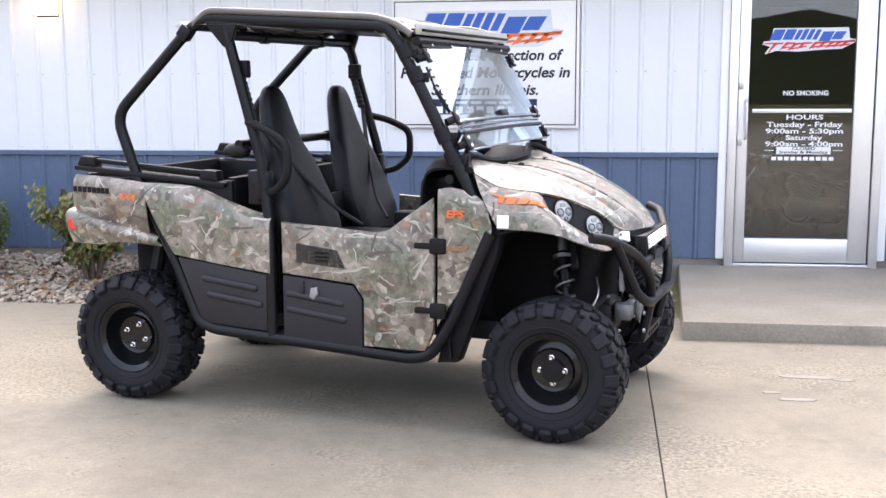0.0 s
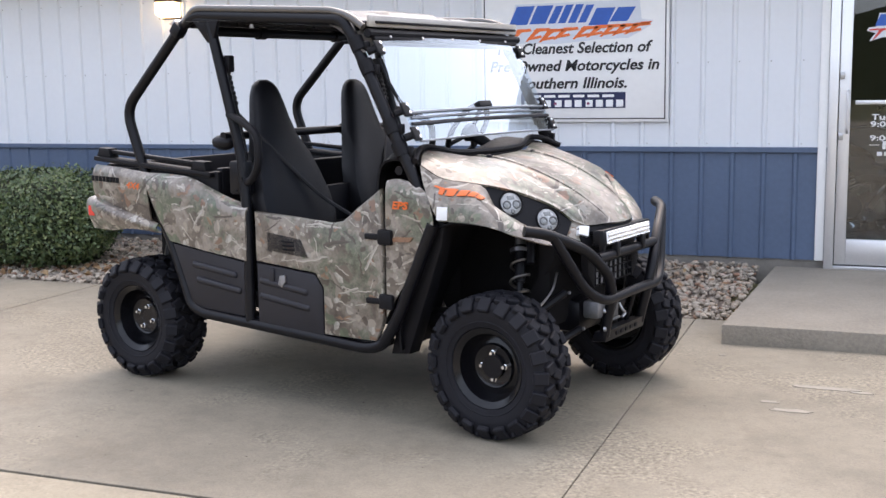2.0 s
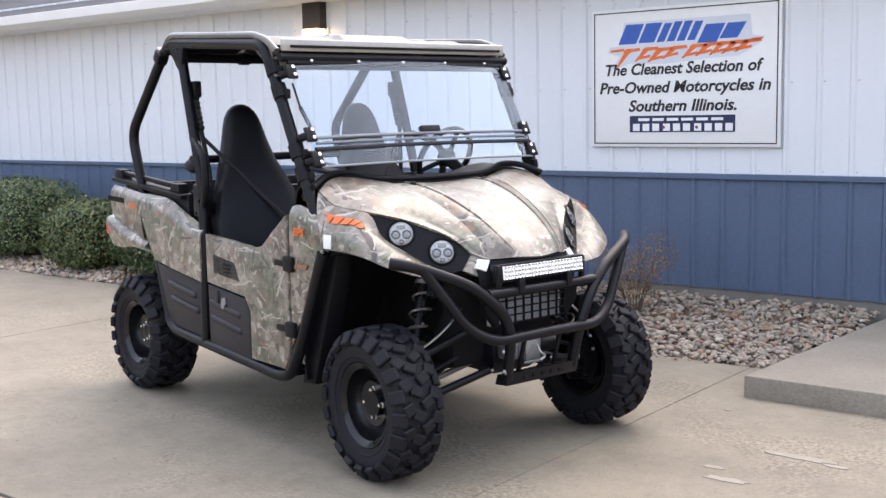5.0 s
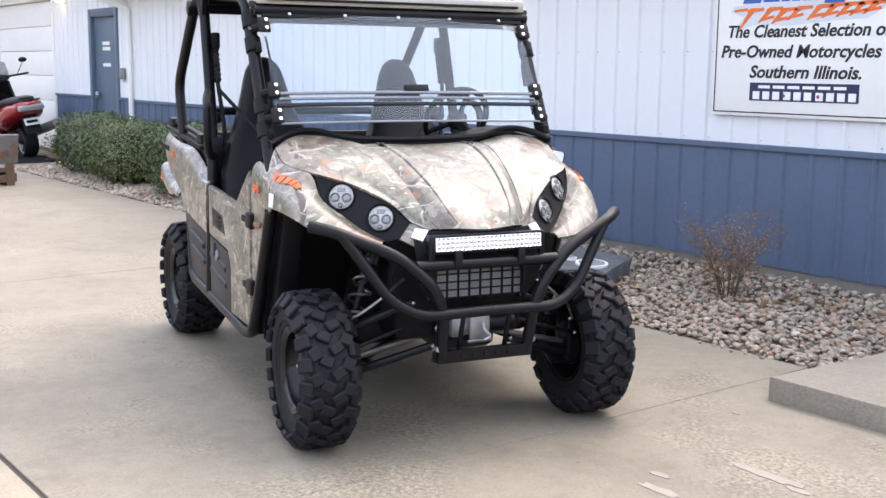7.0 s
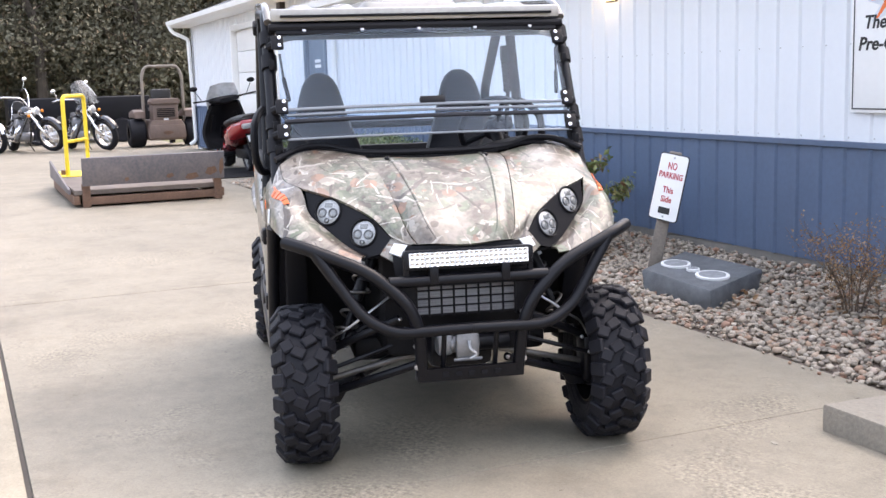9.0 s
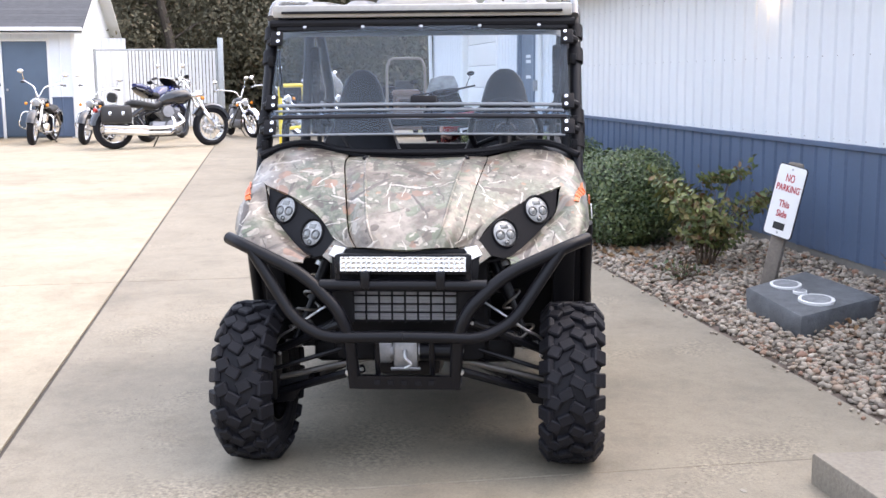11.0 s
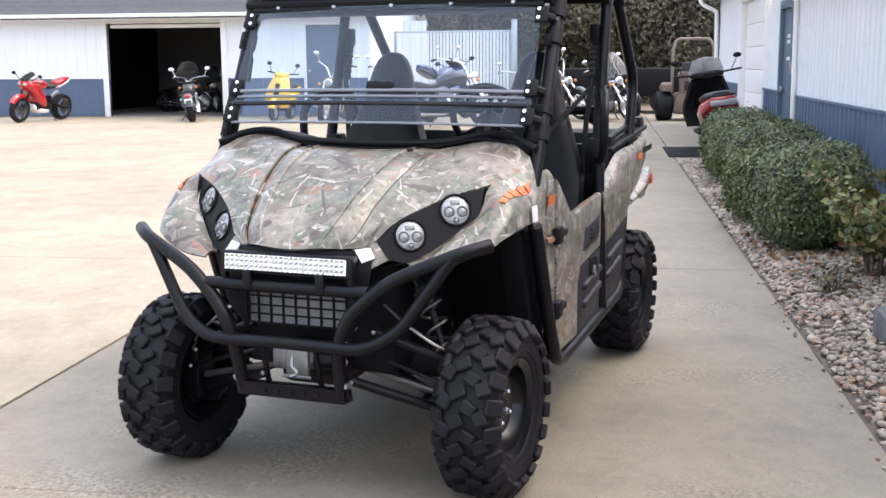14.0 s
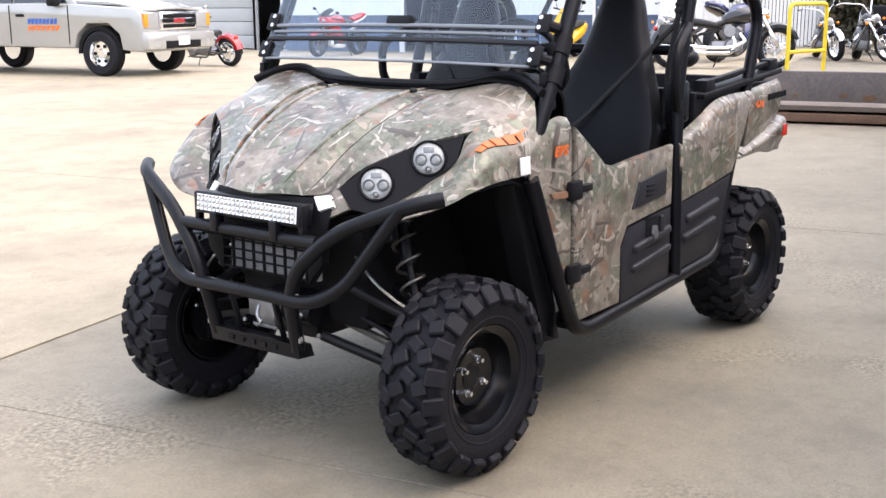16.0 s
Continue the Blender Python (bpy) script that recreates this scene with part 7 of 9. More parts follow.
for cx, cy, n, sp in ((-0.55, -0.55, 26, 0.25), (-1.45, -0.95, 10, 0.14), (-3.7, -0.95, 60, 0.35), (-5.2, -1.2, 60, 0.4), (-7.2, -1.1, 60, 0.5), (-4.6, -1.25, 40, 0.25), (0.3, -0.5, 14, 0.3)):
    for k in range(n):
        x, y = cx + rng.gauss(0, sp), min(-0.1, max(-1.4, cy + rng.gauss(0, sp * 0.5)))
        spots.append(((x, y, bed_z(x, y) + 0.045), (0, 0, 1)))
leaf_mesh("leaf_litter", LEAF_DRY, spots, holder, 0.055)

# engraved stone with two oval plates
GRANITE = material("grey_granite", (0.10, 0.108, 0.116), 0.6, vary=0.6, scale=14, fine=160, bump=0.3, bump_scale=90)
stone = thing("memorial_stone", pose(0, 0, 0), "low rough-edged blue-grey granite block with two oval plates", "stone")
bm = bmesh.new()
top = [Vector(p) for p in ((-1.42, -1.17, 0.135), (-2.18, -1.16, 0.165), (-2.43, -0.64, 0.21), (-1.75, -0.50, 0.165))]
low = [Vector((p.x * 1.0, p.y, -0.03)) for p in top]
mid = sum(top, Vector()) / 4


def rough_ring(corners, n, z_add, amount, seed):
    out = []
    for a, b in zip(corners, corners[1:] + corners[:1]):
        for k in range(n):
            p = a.lerp(b, k / n)
            q = p.copy()
            d = (p - mid)
            d.z = 0
            q += d.normalized() * (amount * noise.noise(p * 9 + Vector((seed, 0, 0)))) + Vector((0, 0, z_add))
            out.append(q)
    return out


rings = [rough_ring(low, 12, 0, 0.02, 1), rough_ring([a.lerp(b, 0.5) for a, b in zip(low, top)], 12, 0, 0.05, 2), rough_ring(top, 12, -0.012, 0.02, 3), [mid.lerp(p, 0.97) + Vector((0, 0, 0.003)) for p in rough_ring(top, 12, 0, 0.0, 3)]]
loft(bm, rings)
part("block", bm, GRANITE, stone)
ex, ey = (top[0] - top[1]), (top[2] - top[1])
nrm = ex.cross(ey).normalized()
for u, v, r in ((0.20, 0.60, 0.115), (0.46, 0.60, 0.05), (0.74, 0.60, 0.125)):
    c = top[1] + ex * u + ey * v * 0.8 + nrm * 0.004
    turn = Matrix((ex.normalized(), nrm.cross(ex).normalized(), nrm)).transposed().to_4x4()
    bm = bmesh.new()
    lathe(bm, [(0, 0.004), (0.86, 0.004), (0.86, 0.008), (1.0, 0.006), (1.0, -0.01)], 32, Matrix.Translation(c) @ turn @ Matrix.Diagonal((r, r * 0.80, 1, 1)), "z")
    plate = part("oval_plate", bm, SIGN_WHITE, stone, "white-rimmed oval plate")
    bm = bmesh.new()
    lathe(bm, [(0, 0.0075), (0.80, 0.0075), (0.80, 0.003)], 28, Matrix.Translation(c) @ turn @ Matrix.Diagonal((r, r * 0.80, 1, 1)), "z")
    part("oval_face", bm, material("etched_grey", (0.22, 0.23, 0.24), 0.5, vary=0.6, scale=18, fine=60), plate)

# leaning no-parking sign on a wooden post
post = thing("no_parking_sign", pose(0, 0, 0), "leaning white no-parking sign on a weathered wooden post", "sign")
foot, head = Vector((-2.385, -0.968, -0.05)), Vector((-2.312, -0.797, 0.93))
up = (head - foot).normalized()
face = Vector((0.80, -0.58, 0.0))
face = (face - up * face.dot(up)).normalized()
right = up.cross(face) * -1
right = face.cross(up) * -1
turn = Matrix((right, -face, up)).transposed().to_4x4()
bm = bmesh.new()
block(bm, (-0.045, 0.0, 0), (0.045, 0.09, (head - foot).length), 0.012)
bmesh.ops.transform(bm, matrix=Matrix.Translation(foot) @ turn, verts=bm.verts)
part("post", bm, WOOD_GREY, post, "split grey wooden post")
sign_c = (Vector((-2.384, -0.859, 0.919)) + Vector((-2.189, -0.776, 0.891)) + Vector((-2.425, -0.939, 0.49)) + Vector((-2.23, -0.856, 0.462))) / 4
down = (Vector((-2.425, -0.939, 0.49)) - Vector((-2.384, -0.859, 0.919))).normalized()
across = Vector((0.195, 0.083, -0.028)).normalized()
normal = across.cross(-down).normalized()
across = (-down).cross(normal)
turn = Matrix((across, -normal, -down)).transposed().to_4x4()
plate_pose = Matrix.Translation(sign_c) @ turn
W, H2 = 0.115, 0.232


def card(w, h, r):
    out = []
    for sx, sy, a0 in ((1, 1, 0), (-1, 1, 90), (-1, -1, 180), (1, -1, 270)):
        for k in range(5):
            a = radians(a0 + 22.5 * k)
            out.append((sx * (w - r) + r * math.cos(a), sy * (h - r) + r * math.sin(a)))
    return out


bm = bmesh.new()
slab_of(bm, card(W, H2, 0.025), -0.003, 0.003, "y", 0, plate_pose)
plate = part("plate", bm, INK, post, "white enamel plate with red and black lettering")
bm = bmesh.new()
slab_of(bm, card(W - 0.006, H2 - 0.006, 0.02), -0.005, -0.0032, "y", 0, plate_pose)
white = part("white_face", bm, SIGN_WHITE, plate)
for text, z, w, s, mat in (("NO", 0.145, 0.07, 0.07, RED_INK), ("PARKING", 0.080, 0.185, 0.06, RED_INK), ("This", -0.020, 0.085, 0.06, RED_INK), ("Side", -0.085, 0.085, 0.06, RED_INK)):
    bm = words(text, s, 0.0008, 0, 0.001, width=w)
    part("lettering", bm, mat, plate).matrix_local = plate_pose @ pose(0, -0.0062, z)
bm = bmesh.new()
block(bm, (-0.045, -0.0068, -0.185), (0.045, -0.0050, -0.140), 0, plate_pose)
part("dark_label", bm, INK, plate, "small dark label")
for z in (0.205, -0.205):
    bm = bmesh.new()
    lathe(bm, [(0, -0.010), (0.007, -0.009), (0.008, -0.005), (0, -0.005)], 8, plate_pose @ pose(0, 0, z))
    part("screw", bm, STEEL, plate)

# cream rounded planter at the landing's edge
pl = thing("cream_planter", pose(2.72, -0.95, 0.115), "cream ribbed pot with a dark oval mark on the landing", "planter")
bm = bmesh.new()
lathe(bm, [(0, 0.0), (0.20, 0.0), (0.235, 0.02), (0.225, 0.05), (0.24, 0.07), (0.228, 0.10), (0.235, 0.12), (0.22, 0.20), (0.18, 0.28), (0.12, 0.32), (0, 0.33)], 28, None, "z")
part("pot", bm, material("cream_glaze", (0.72, 0.66, 0.60), 0.35, vary=0.06, scale=8), pl)
bm = bmesh.new()
ball(bm, (-0.215, -0.02, 0.20), 0.035, (0.35, 0.8, 1.3), 2)
part("oval_mark", bm, DARK, pl)

# ---------------------------------------------------------------- motorcycles and yard things
PAINT_BLACK = material("black_gloss_paint", (0.012, 0.012, 0.015), 0.15, vary=0.1, scale=10, coat=0.8)
PAINT_RED = material("red_gloss_paint", (0.42, 0.012, 0.018), 0.2, vary=0.1, scale=10, coat=0.8)
PAINT_DARKRED = material("dark_red_gloss", (0.30, 0.016, 0.02), 0.2, vary=0.1, scale=10, coat=0.8)
PAINT_YELLOW = material("yellow_gloss_paint", (0.75, 0.42, 0.01), 0.25, vary=0.06, scale=10, coat=0.6)
PAINT_BLUE = material("dark_blue_gloss", (0.015, 0.022, 0.10), 0.2, vary=0.1, scale=10, coat=0.8)
PAINT_WHITE = material("white_gloss_paint", (0.75, 0.75, 0.75), 0.25, vary=0.04, scale=10, coat=0.6)
SEAT_BLACK = material("black_leather_seat", (0.018, 0.017, 0.017), 0.5, vary=0.2, scale=20, bump=0.1)
AMBER = material("amber_lens", (0.75, 0.25, 0.02), 0.25, vary=0.1, scale=40)
GREY_PAINT = material("silver_grey_paint", (0.30, 0.31, 0.32), 0.3, metal=0.4, vary=0.1, scale=10)
SCREEN = clear("bike_screen", (0.50, 0.52, 0.54), 0.03, haze=0.03, gloss=-0.1, sheen=1.3)
SCREEN_PALE = clear("milky_pale_screen", (0.85, 0.87, 0.88), 0.05, haze=0.6, gloss=0.2)
PLATE_WHITE = material("plate_white", (0.75, 0.76, 0.76), 0.4, vary=0.06, scale=30)
YELLOW_SAFETY = material("safety_yellow", (0.75, 0.55, 0.03), 0.5, vary=0.15, scale=6, fine=40)


def ring_wheel(parent, x, r, w, rim_mat, spokes=12, name="wheel"):
    bm = bmesh.new()
    lathe(bm, [(r * 0.70, -w * 0.36), (r * 0.80, -w * 0.5), (r * 0.92, -w * 0.42), (r, 0), (r * 0.92, w * 0.42), (r * 0.80, w * 0.5), (r * 0.70, w * 0.36)], 32)
    ob = part(name, bm, RUBBER, parent)
    ob.matrix_local = pose(x, 0, r)
    bm = bmesh.new()
    lathe(bm, [(r * 0.66, -w * 0.34), (r * 0.73, -w * 0.38), (r * 0.72, 0), (r * 0.73, w * 0.38), (r * 0.66, w * 0.34), (r * 0.66, -w * 0.34)], 28)
    for k in range(spokes):
        a = 2 * math.pi * k / spokes
        s = -1 if k % 2 else 1
        tube(bm, [(0.03 * math.cos(a + 0.5), s * w * 0.30, 0.03 * math.sin(a + 0.5)), (r * 0.68 * math.cos(a), 0, r * 0.68 * math.sin(a))], 0.006 if spokes > 8 else 0.014, 5)
    lathe(bm, [(0, -w * 0.5), (0.035, -w * 0.5), (0.035, w * 0.5), (0, w * 0.5)], 12)
    lathe(bm, [(0.05, w * 0.42), (r * 0.42, w * 0.42), (r * 0.42, w * 0.46), (0.05, w * 0.46)], 20)
    part("rim", bm, rim_mat, ob)
    return ob


def fender(bm, x, r, w, a0, a1, n=10):
    rings = []
    for k in range(n + 1):
        a = a0 + (a1 - a0) * k / n
        rings.append([(x + (r + dz) * math.cos(a), yy, r * 0.94 + (r + dz) * math.sin(a)) for yy, dz in ((-w, -0.05), (-w * 0.9, 0.0), (-w * 0.4, 0.03), (w * 0.4, 0.03), (w * 0.9, 0.0), (w, -0.05), (w * 0.85, -0.05), (w * 0.3, 0.015), (-w * 0.3, 0.015), (-w * 0.85, -0.05))])
    loft(bm, rings)


def blob(bm, stations):
    """A rounded body through stations of (x, z, half width, half height)."""
    rings = []
    for x, z, hw, hh in stations:
        rings.append([(x, hw * math.copysign(abs(math.cos(a)) ** 0.75, math.cos(a)), z + hh * math.copysign(abs(math.sin(a)) ** 0.75, math.sin(a))) for a in [2 * math.pi * k / 16 for k in range(16)]])
    loft(bm, rings)


def cruiser(x, y, turn, paint, label, lean=-9, screen=False, bags=False, crash=False, steer=18, trunk=None, plate=False, size=1.0, tall_bars=0.0, fender_paint=None):
    ob = thing("cruiser_motorcycle", pose(x, y, 0, 0, 0, turn) @ pose(0, 0, 0, lean, 0, 0) @ Matrix.Scale(size, 4), label, "motorcycle", "motorcycles in the yard")
    R, r2, fx, rx = 0.325, 0.315, 0.82, -0.80
    ring_wheel(ob, rx, r2, 0.17, CHROME, 14, "rear_wheel")
    front = part("front_end", bmesh.new(), CHROME, ob)
    st = pose(0.42, 0, 0.82) @ pose(0, 0, 0, 0, 31, 0) @ pose(0, 0, 0, 0, 0, steer) @ pose(0, 0, 0, 0, -31, 0) @ pose(-0.42, 0, -0.82)
    bm = bmesh.new()
    for s in (-1, 1):
        tube(bm, [(fx, s * 0.10, R), (0.50, s * 0.10, 0.86)], 0.026, 8)
        tube(bm, [(fx, s * 0.10, R), (0.66, s * 0.10, 0.59)], 0.034, 8)
    block(bm, (0.42, -0.13, 0.80), (0.56, 0.13, 0.85), 0.01)
    tb = tall_bars
    tube(bm, rounded([(0.02, -0.42, 1.02 + tb), (0.14, -0.36, 1.06 + tb), (0.42, -0.10, 1.02 + tb * 0.7), (0.46, 0, 0.90), (0.42, 0.10, 1.02 + tb * 0.7), (0.14, 0.36, 1.06 + tb), (0.02, 0.42, 1.02 + tb)], 0.08), 0.014, 8)
    bmesh.ops.recalc_face_normals(bm, faces=bm.faces)
    bm.to_mesh(front.data)
    bm.free()
    front.data.shade_smooth()
    front.matrix_local = st
    w = ring_wheel(front, fx, R, 0.13, CHROME, 16, "front_wheel")
    bm = bmesh.new()
    fender(bm, fx, R + 0.025, 0.085, 0.35, 2.6)
    part("front_fender", bm, fender_paint or paint, front)
    bm = bmesh.new()
    lathe(bm, [(0, 0.02), (0.07, 0.015), (0.085, 0.0), (0.08, -0.06), (0.03, -0.12), (0, -0.12)], 18, pose(0.63, 0, 0.83), "x")
    part("headlamp", bm, CHROME, front)
    bm = bmesh.new()
    lathe(bm, [(0.0, 0.032), (0.05, 0.028), (0.072, 0.016)], 18, pose(0.632, 0, 0.83), "x")
    part("lamp_lens", bm, LENS, front)
    for s in (-1, 1):
        bm = bmesh.new()
        tube(bm, [(0.10, s * 0.35, 1.06 + tb), (0.12, s * 0.40, 1.20 + tb)], 0.006, 6)
        ball(bm, (0.12, s * 0.43, 1.235 + tb), 0.055, (0.35, 1.2, 0.75), 2)
        part("mirror", bm, CHROME, front)
        bm = bmesh.new()
        tube(bm, [(0.05, s * 0.33, 1.04 + tb), (0.02, s * 0.43, 1.02 + tb)], 0.021, 8)
        part("grip", bm, SEAT_BLACK, front)
        bm = bmesh.new()
        ball(bm, (0.58, s * 0.20, 0.79), 0.032, (1, 1, 1), 2)
        part("turn_signal", bm, AMBER, front)
    if screen:
        bm = bmesh.new()
        rows = [[(0.56, -0.25, 0.92), (0.62, 0, 0.92), (0.56, 0.25, 0.92)], [(0.46, -0.27, 1.15), (0.52, 0, 1.15), (0.46, 0.27, 1.15)], [(0.34, -0.17, 1.38), (0.38, 0, 1.42), (0.34, 0.17, 1.38)]]
        sheet(bm, rows, 4, 0.004)
        part("windscreen", bm, SCREEN, front)
    bm = bmesh.new()
    blob(bm, [(-0.05, 0.72, 0.06, 0.06), (0.02, 0.76, 0.12, 0.09), (0.18, 0.80, 0.165, 0.115), (0.34, 0.82, 0.155, 0.115), (0.45, 0.82, 0.09, 0.08), (0.48, 0.82, 0.04, 0.04)])
    part("fuel_tank", bm, paint, ob)
    bm = bmesh.new()
    blob(bm, [(-0.58, 0.70, 0.10, 0.04), (-0.50, 0.71, 0.14, 0.06), (-0.34, 0.69, 0.16, 0.06), (-0.15, 0.65, 0.15, 0.055), (-0.02, 0.70, 0.09, 0.05), (0.04, 0.73, 0.05, 0.03)])
    part("saddle", bm, SEAT_BLACK, ob)
    bm = bmesh.new()
    fender(bm, rx, r2 + 0.03, 0.105, 0.5, 3.0)
    part("rear_fender", bm, paint, ob)
    bm = bmesh.new()
    for a in (25, -28):
        m = pose(0.10 + (0.08 if a > 0 else -0.08), 0, 0.52, 0, a, 0)
        for k in range(6):
            block(bm, (-0.075, -0.085, -0.09 + k * 0.03), (0.075, 0.085, -0.074 + k * 0.03), 0.004, m, 1)
        block(bm, (-0.05, -0.06, -0.12), (0.05, 0.06, 0.12), 0.015, m)
    block(bm, (-0.22, -0.11, 0.24), (0.28, 0.11, 0.42), 0.05)
    lathe(bm, [(0, 0.17), (0.09, 0.165), (0.11, 0.12), (0.11, 0)], 18, pose(0.16, 0, 0.33))
    lathe(bm, [(0, -0.17), (0.10, -0.165), (0.12, -0.12), (0.12, 0)], 18, pose(0.10, 0, 0.33))
    lathe(bm, [(0, -0.17), (0.09, -0.165), (0.10, -0.10), (0.10, 0)], 18, pose(0.05, 0, 0.56))
    part("engine", bm, CAST if not crash else CHROME, ob)
    for k, z in enumerate((0.30, 0.22)):
        bm = bmesh.new()
        tube(bm, rounded([(0.22 - 0.14 * k, -0.10, 0.52), (0.30 - 0.16 * k, -0.16, 0.40), (0.10, -0.17, z), (-0.35, -0.18, z), (-0.95, -0.19, z + 0.04)], 0.12), 0.03, 10, radii=None)
        tube(bm, [(-0.30, -0.18, z), (-0.98, -0.19, z + 0.045)], 0.042, 12)
        part("exhaust", bm, CHROME, ob)
    bm = bmesh.new()
    for s in (-1, 1):
        tube(bm, rounded([(0.46, 0, 0.80), (0.36, s * 0.09, 0.40), (0.25, s * 0.12, 0.20), (-0.25, s * 0.12, 0.20), (-0.45, s * 0.12, 0.50), (0.40, 0, 0.72)], 0.08), 0.018, 8)
        tube(bm, [(-0.28, s * 0.12, 0.30), (rx, s * 0.13, r2)], 0.022, 8)
        tube(bm, [(-0.35, s * 0.14, 0.62), (rx + 0.05, s * 0.15, r2 + 0.05)], 0.028, 8)
        tube(bm, [(0.05, s * 0.12, 0.25), (0.10, s * 0.34, 0.25)], 0.014, 8)
    tube(bm, [(-0.05, 0.13, 0.22), (-0.12, 0.30, 0.03)], 0.012, 6)
    part("frame", bm, PAINT_BLACK, ob)
    bm = bmesh.new()
    ball(bm, (-1.06, 0, 0.62), 0.05, (0.6, 1.3, 0.8), 2)
    part("tail_lamp", bm, RED_LENS, ob)
    if plate:
        bm = bmesh.new()
        block(bm, (-1.125, -0.09, 0.44), (-1.115, 0.09, 0.56), 0.003)
        pl = part("number_plate", bm, PLATE_WHITE, ob, "white plate with a plain bar")
        bm = bmesh.new()
        block(bm, (-1.128, -0.065, 0.475), (-1.1255, 0.065, 0.52))
        part("bar", bm, DARK, pl)
    if bags:
        for s in (-1, 1):
            bm = bmesh.new()
            block(bm, (-1.02, s * 0.24 - 0.07, 0.38), (-0.55, s * 0.24 + 0.07, 0.66), 0.05)
            bag = part("saddle_bag", bm, SEAT_BLACK, ob)
            for bx in (-0.90, -0.70):
                bm = bmesh.new()
                block(bm, (bx - 0.022, s * 0.312 - 0.004, 0.50), (bx + 0.022, s * 0.312 + 0.004, 0.56), 0.003)
                part("buckle", bm, CHROME, bag)
    if crash:
        bm = bmesh.new()
        tube(bm, rounded([(0.32, 0, 0.62), (0.38, 0.30, 0.60), (0.40, 0.34, 0.30), (0.30, 0.10, 0.24)], 0.08), 0.015, 8)
        tube(bm, rounded([(0.32, 0, 0.62), (0.38, -0.30, 0.60), (0.40, -0.34, 0.30), (0.30, -0.10, 0.24)], 0.08), 0.015, 8)
        part("engine_guard", bm, CHROME, ob)
    if trunk:
        bm = bmesh.new()
        tube(bm, rounded([(-0.62, -0.11, 0.66), (-0.72, -0.11, 1.0), (-0.72, 0.11, 1.0), (-0.62, 0.11, 0.66)], 0.06), 0.010, 8)
        part("sissy_bar", bm, CHROME, ob)
        bm = bmesh.new()
        blob(bm, [(-0.715, 0.93, 0.10, 0.09), (-0.69, 0.93, 0.12, 0.11), (-0.655, 0.93, 0.10, 0.09)])
        part("back_pad", bm, trunk, ob)
    return ob


cruiser(-24.05, -9.42, -6, PAINT_BLACK, "black and chrome cruiser with an engine guard, parked before the shed", steer=6, crash=True, size=1.2, tall_bars=0.16)
cruiser(-23.85, -8.10, -12, PAINT_BLACK, "dark cruiser with a back pad, parked before the shed", steer=4, trunk=SEAT_BLACK, crash=True, size=1.15, tall_bars=0.12)
cruiser(-25.72, -4.86, 8, PAINT_BLACK, "black cruiser with a chrome front fender behind a longer bike", steer=30, tall_bars=0.10, size=1.1, fender_paint=CHROME)
cruiser(-21.25, -6.25, 109, PAINT_BLACK, "long black cruiser with leather saddle bags and twin chrome pipes", lean=-7, steer=14, bags=True, size=1.38, tall_bars=0.06)
cruiser(-24.92, -3.84, 8, PAINT_BLACK, "black cruiser with chrome bars by the woods", steer=42, trunk=SEAT_BLACK, size=1.2, tall_bars=0.16)
cruiser(-24.46, -2.56, 4, PAINT_BLACK, "black cruiser with a clear windscreen by the woods", steer=38, screen=True, bags=True, size=1.2, tall_bars=0.06)
cruiser(-24.35, -13.2, 198, PAINT_BLACK, "black touring cruiser with a dark fly screen, tail towards the yard", lean=-8, screen=True, bags=False, plate=True, steer=12, size=1.08)
cruiser(-28.9, -15.3, 60, PAINT_BLACK, "dark cruiser standing inside the shed", lean=-8)
cruiser(-29.4, -14.6, 20, PAINT_BLACK, "dark cruiser at the back of the shed", lean=-8, screen=True)
cruiser(-18.9, -18.0, -100, PAINT_RED, "red cruiser with a deep rear fender standing behind the pickup", lean=-9, bags=False, size=1.1)
cruiser(1.35, 2.6, 200, PAINT_BLACK, "black cruiser in the showroom", lean=-8, screen=True)
cruiser(2.25, 2.4, 160, PAINT_BLACK, "black cruiser in the showroom", lean=-8)


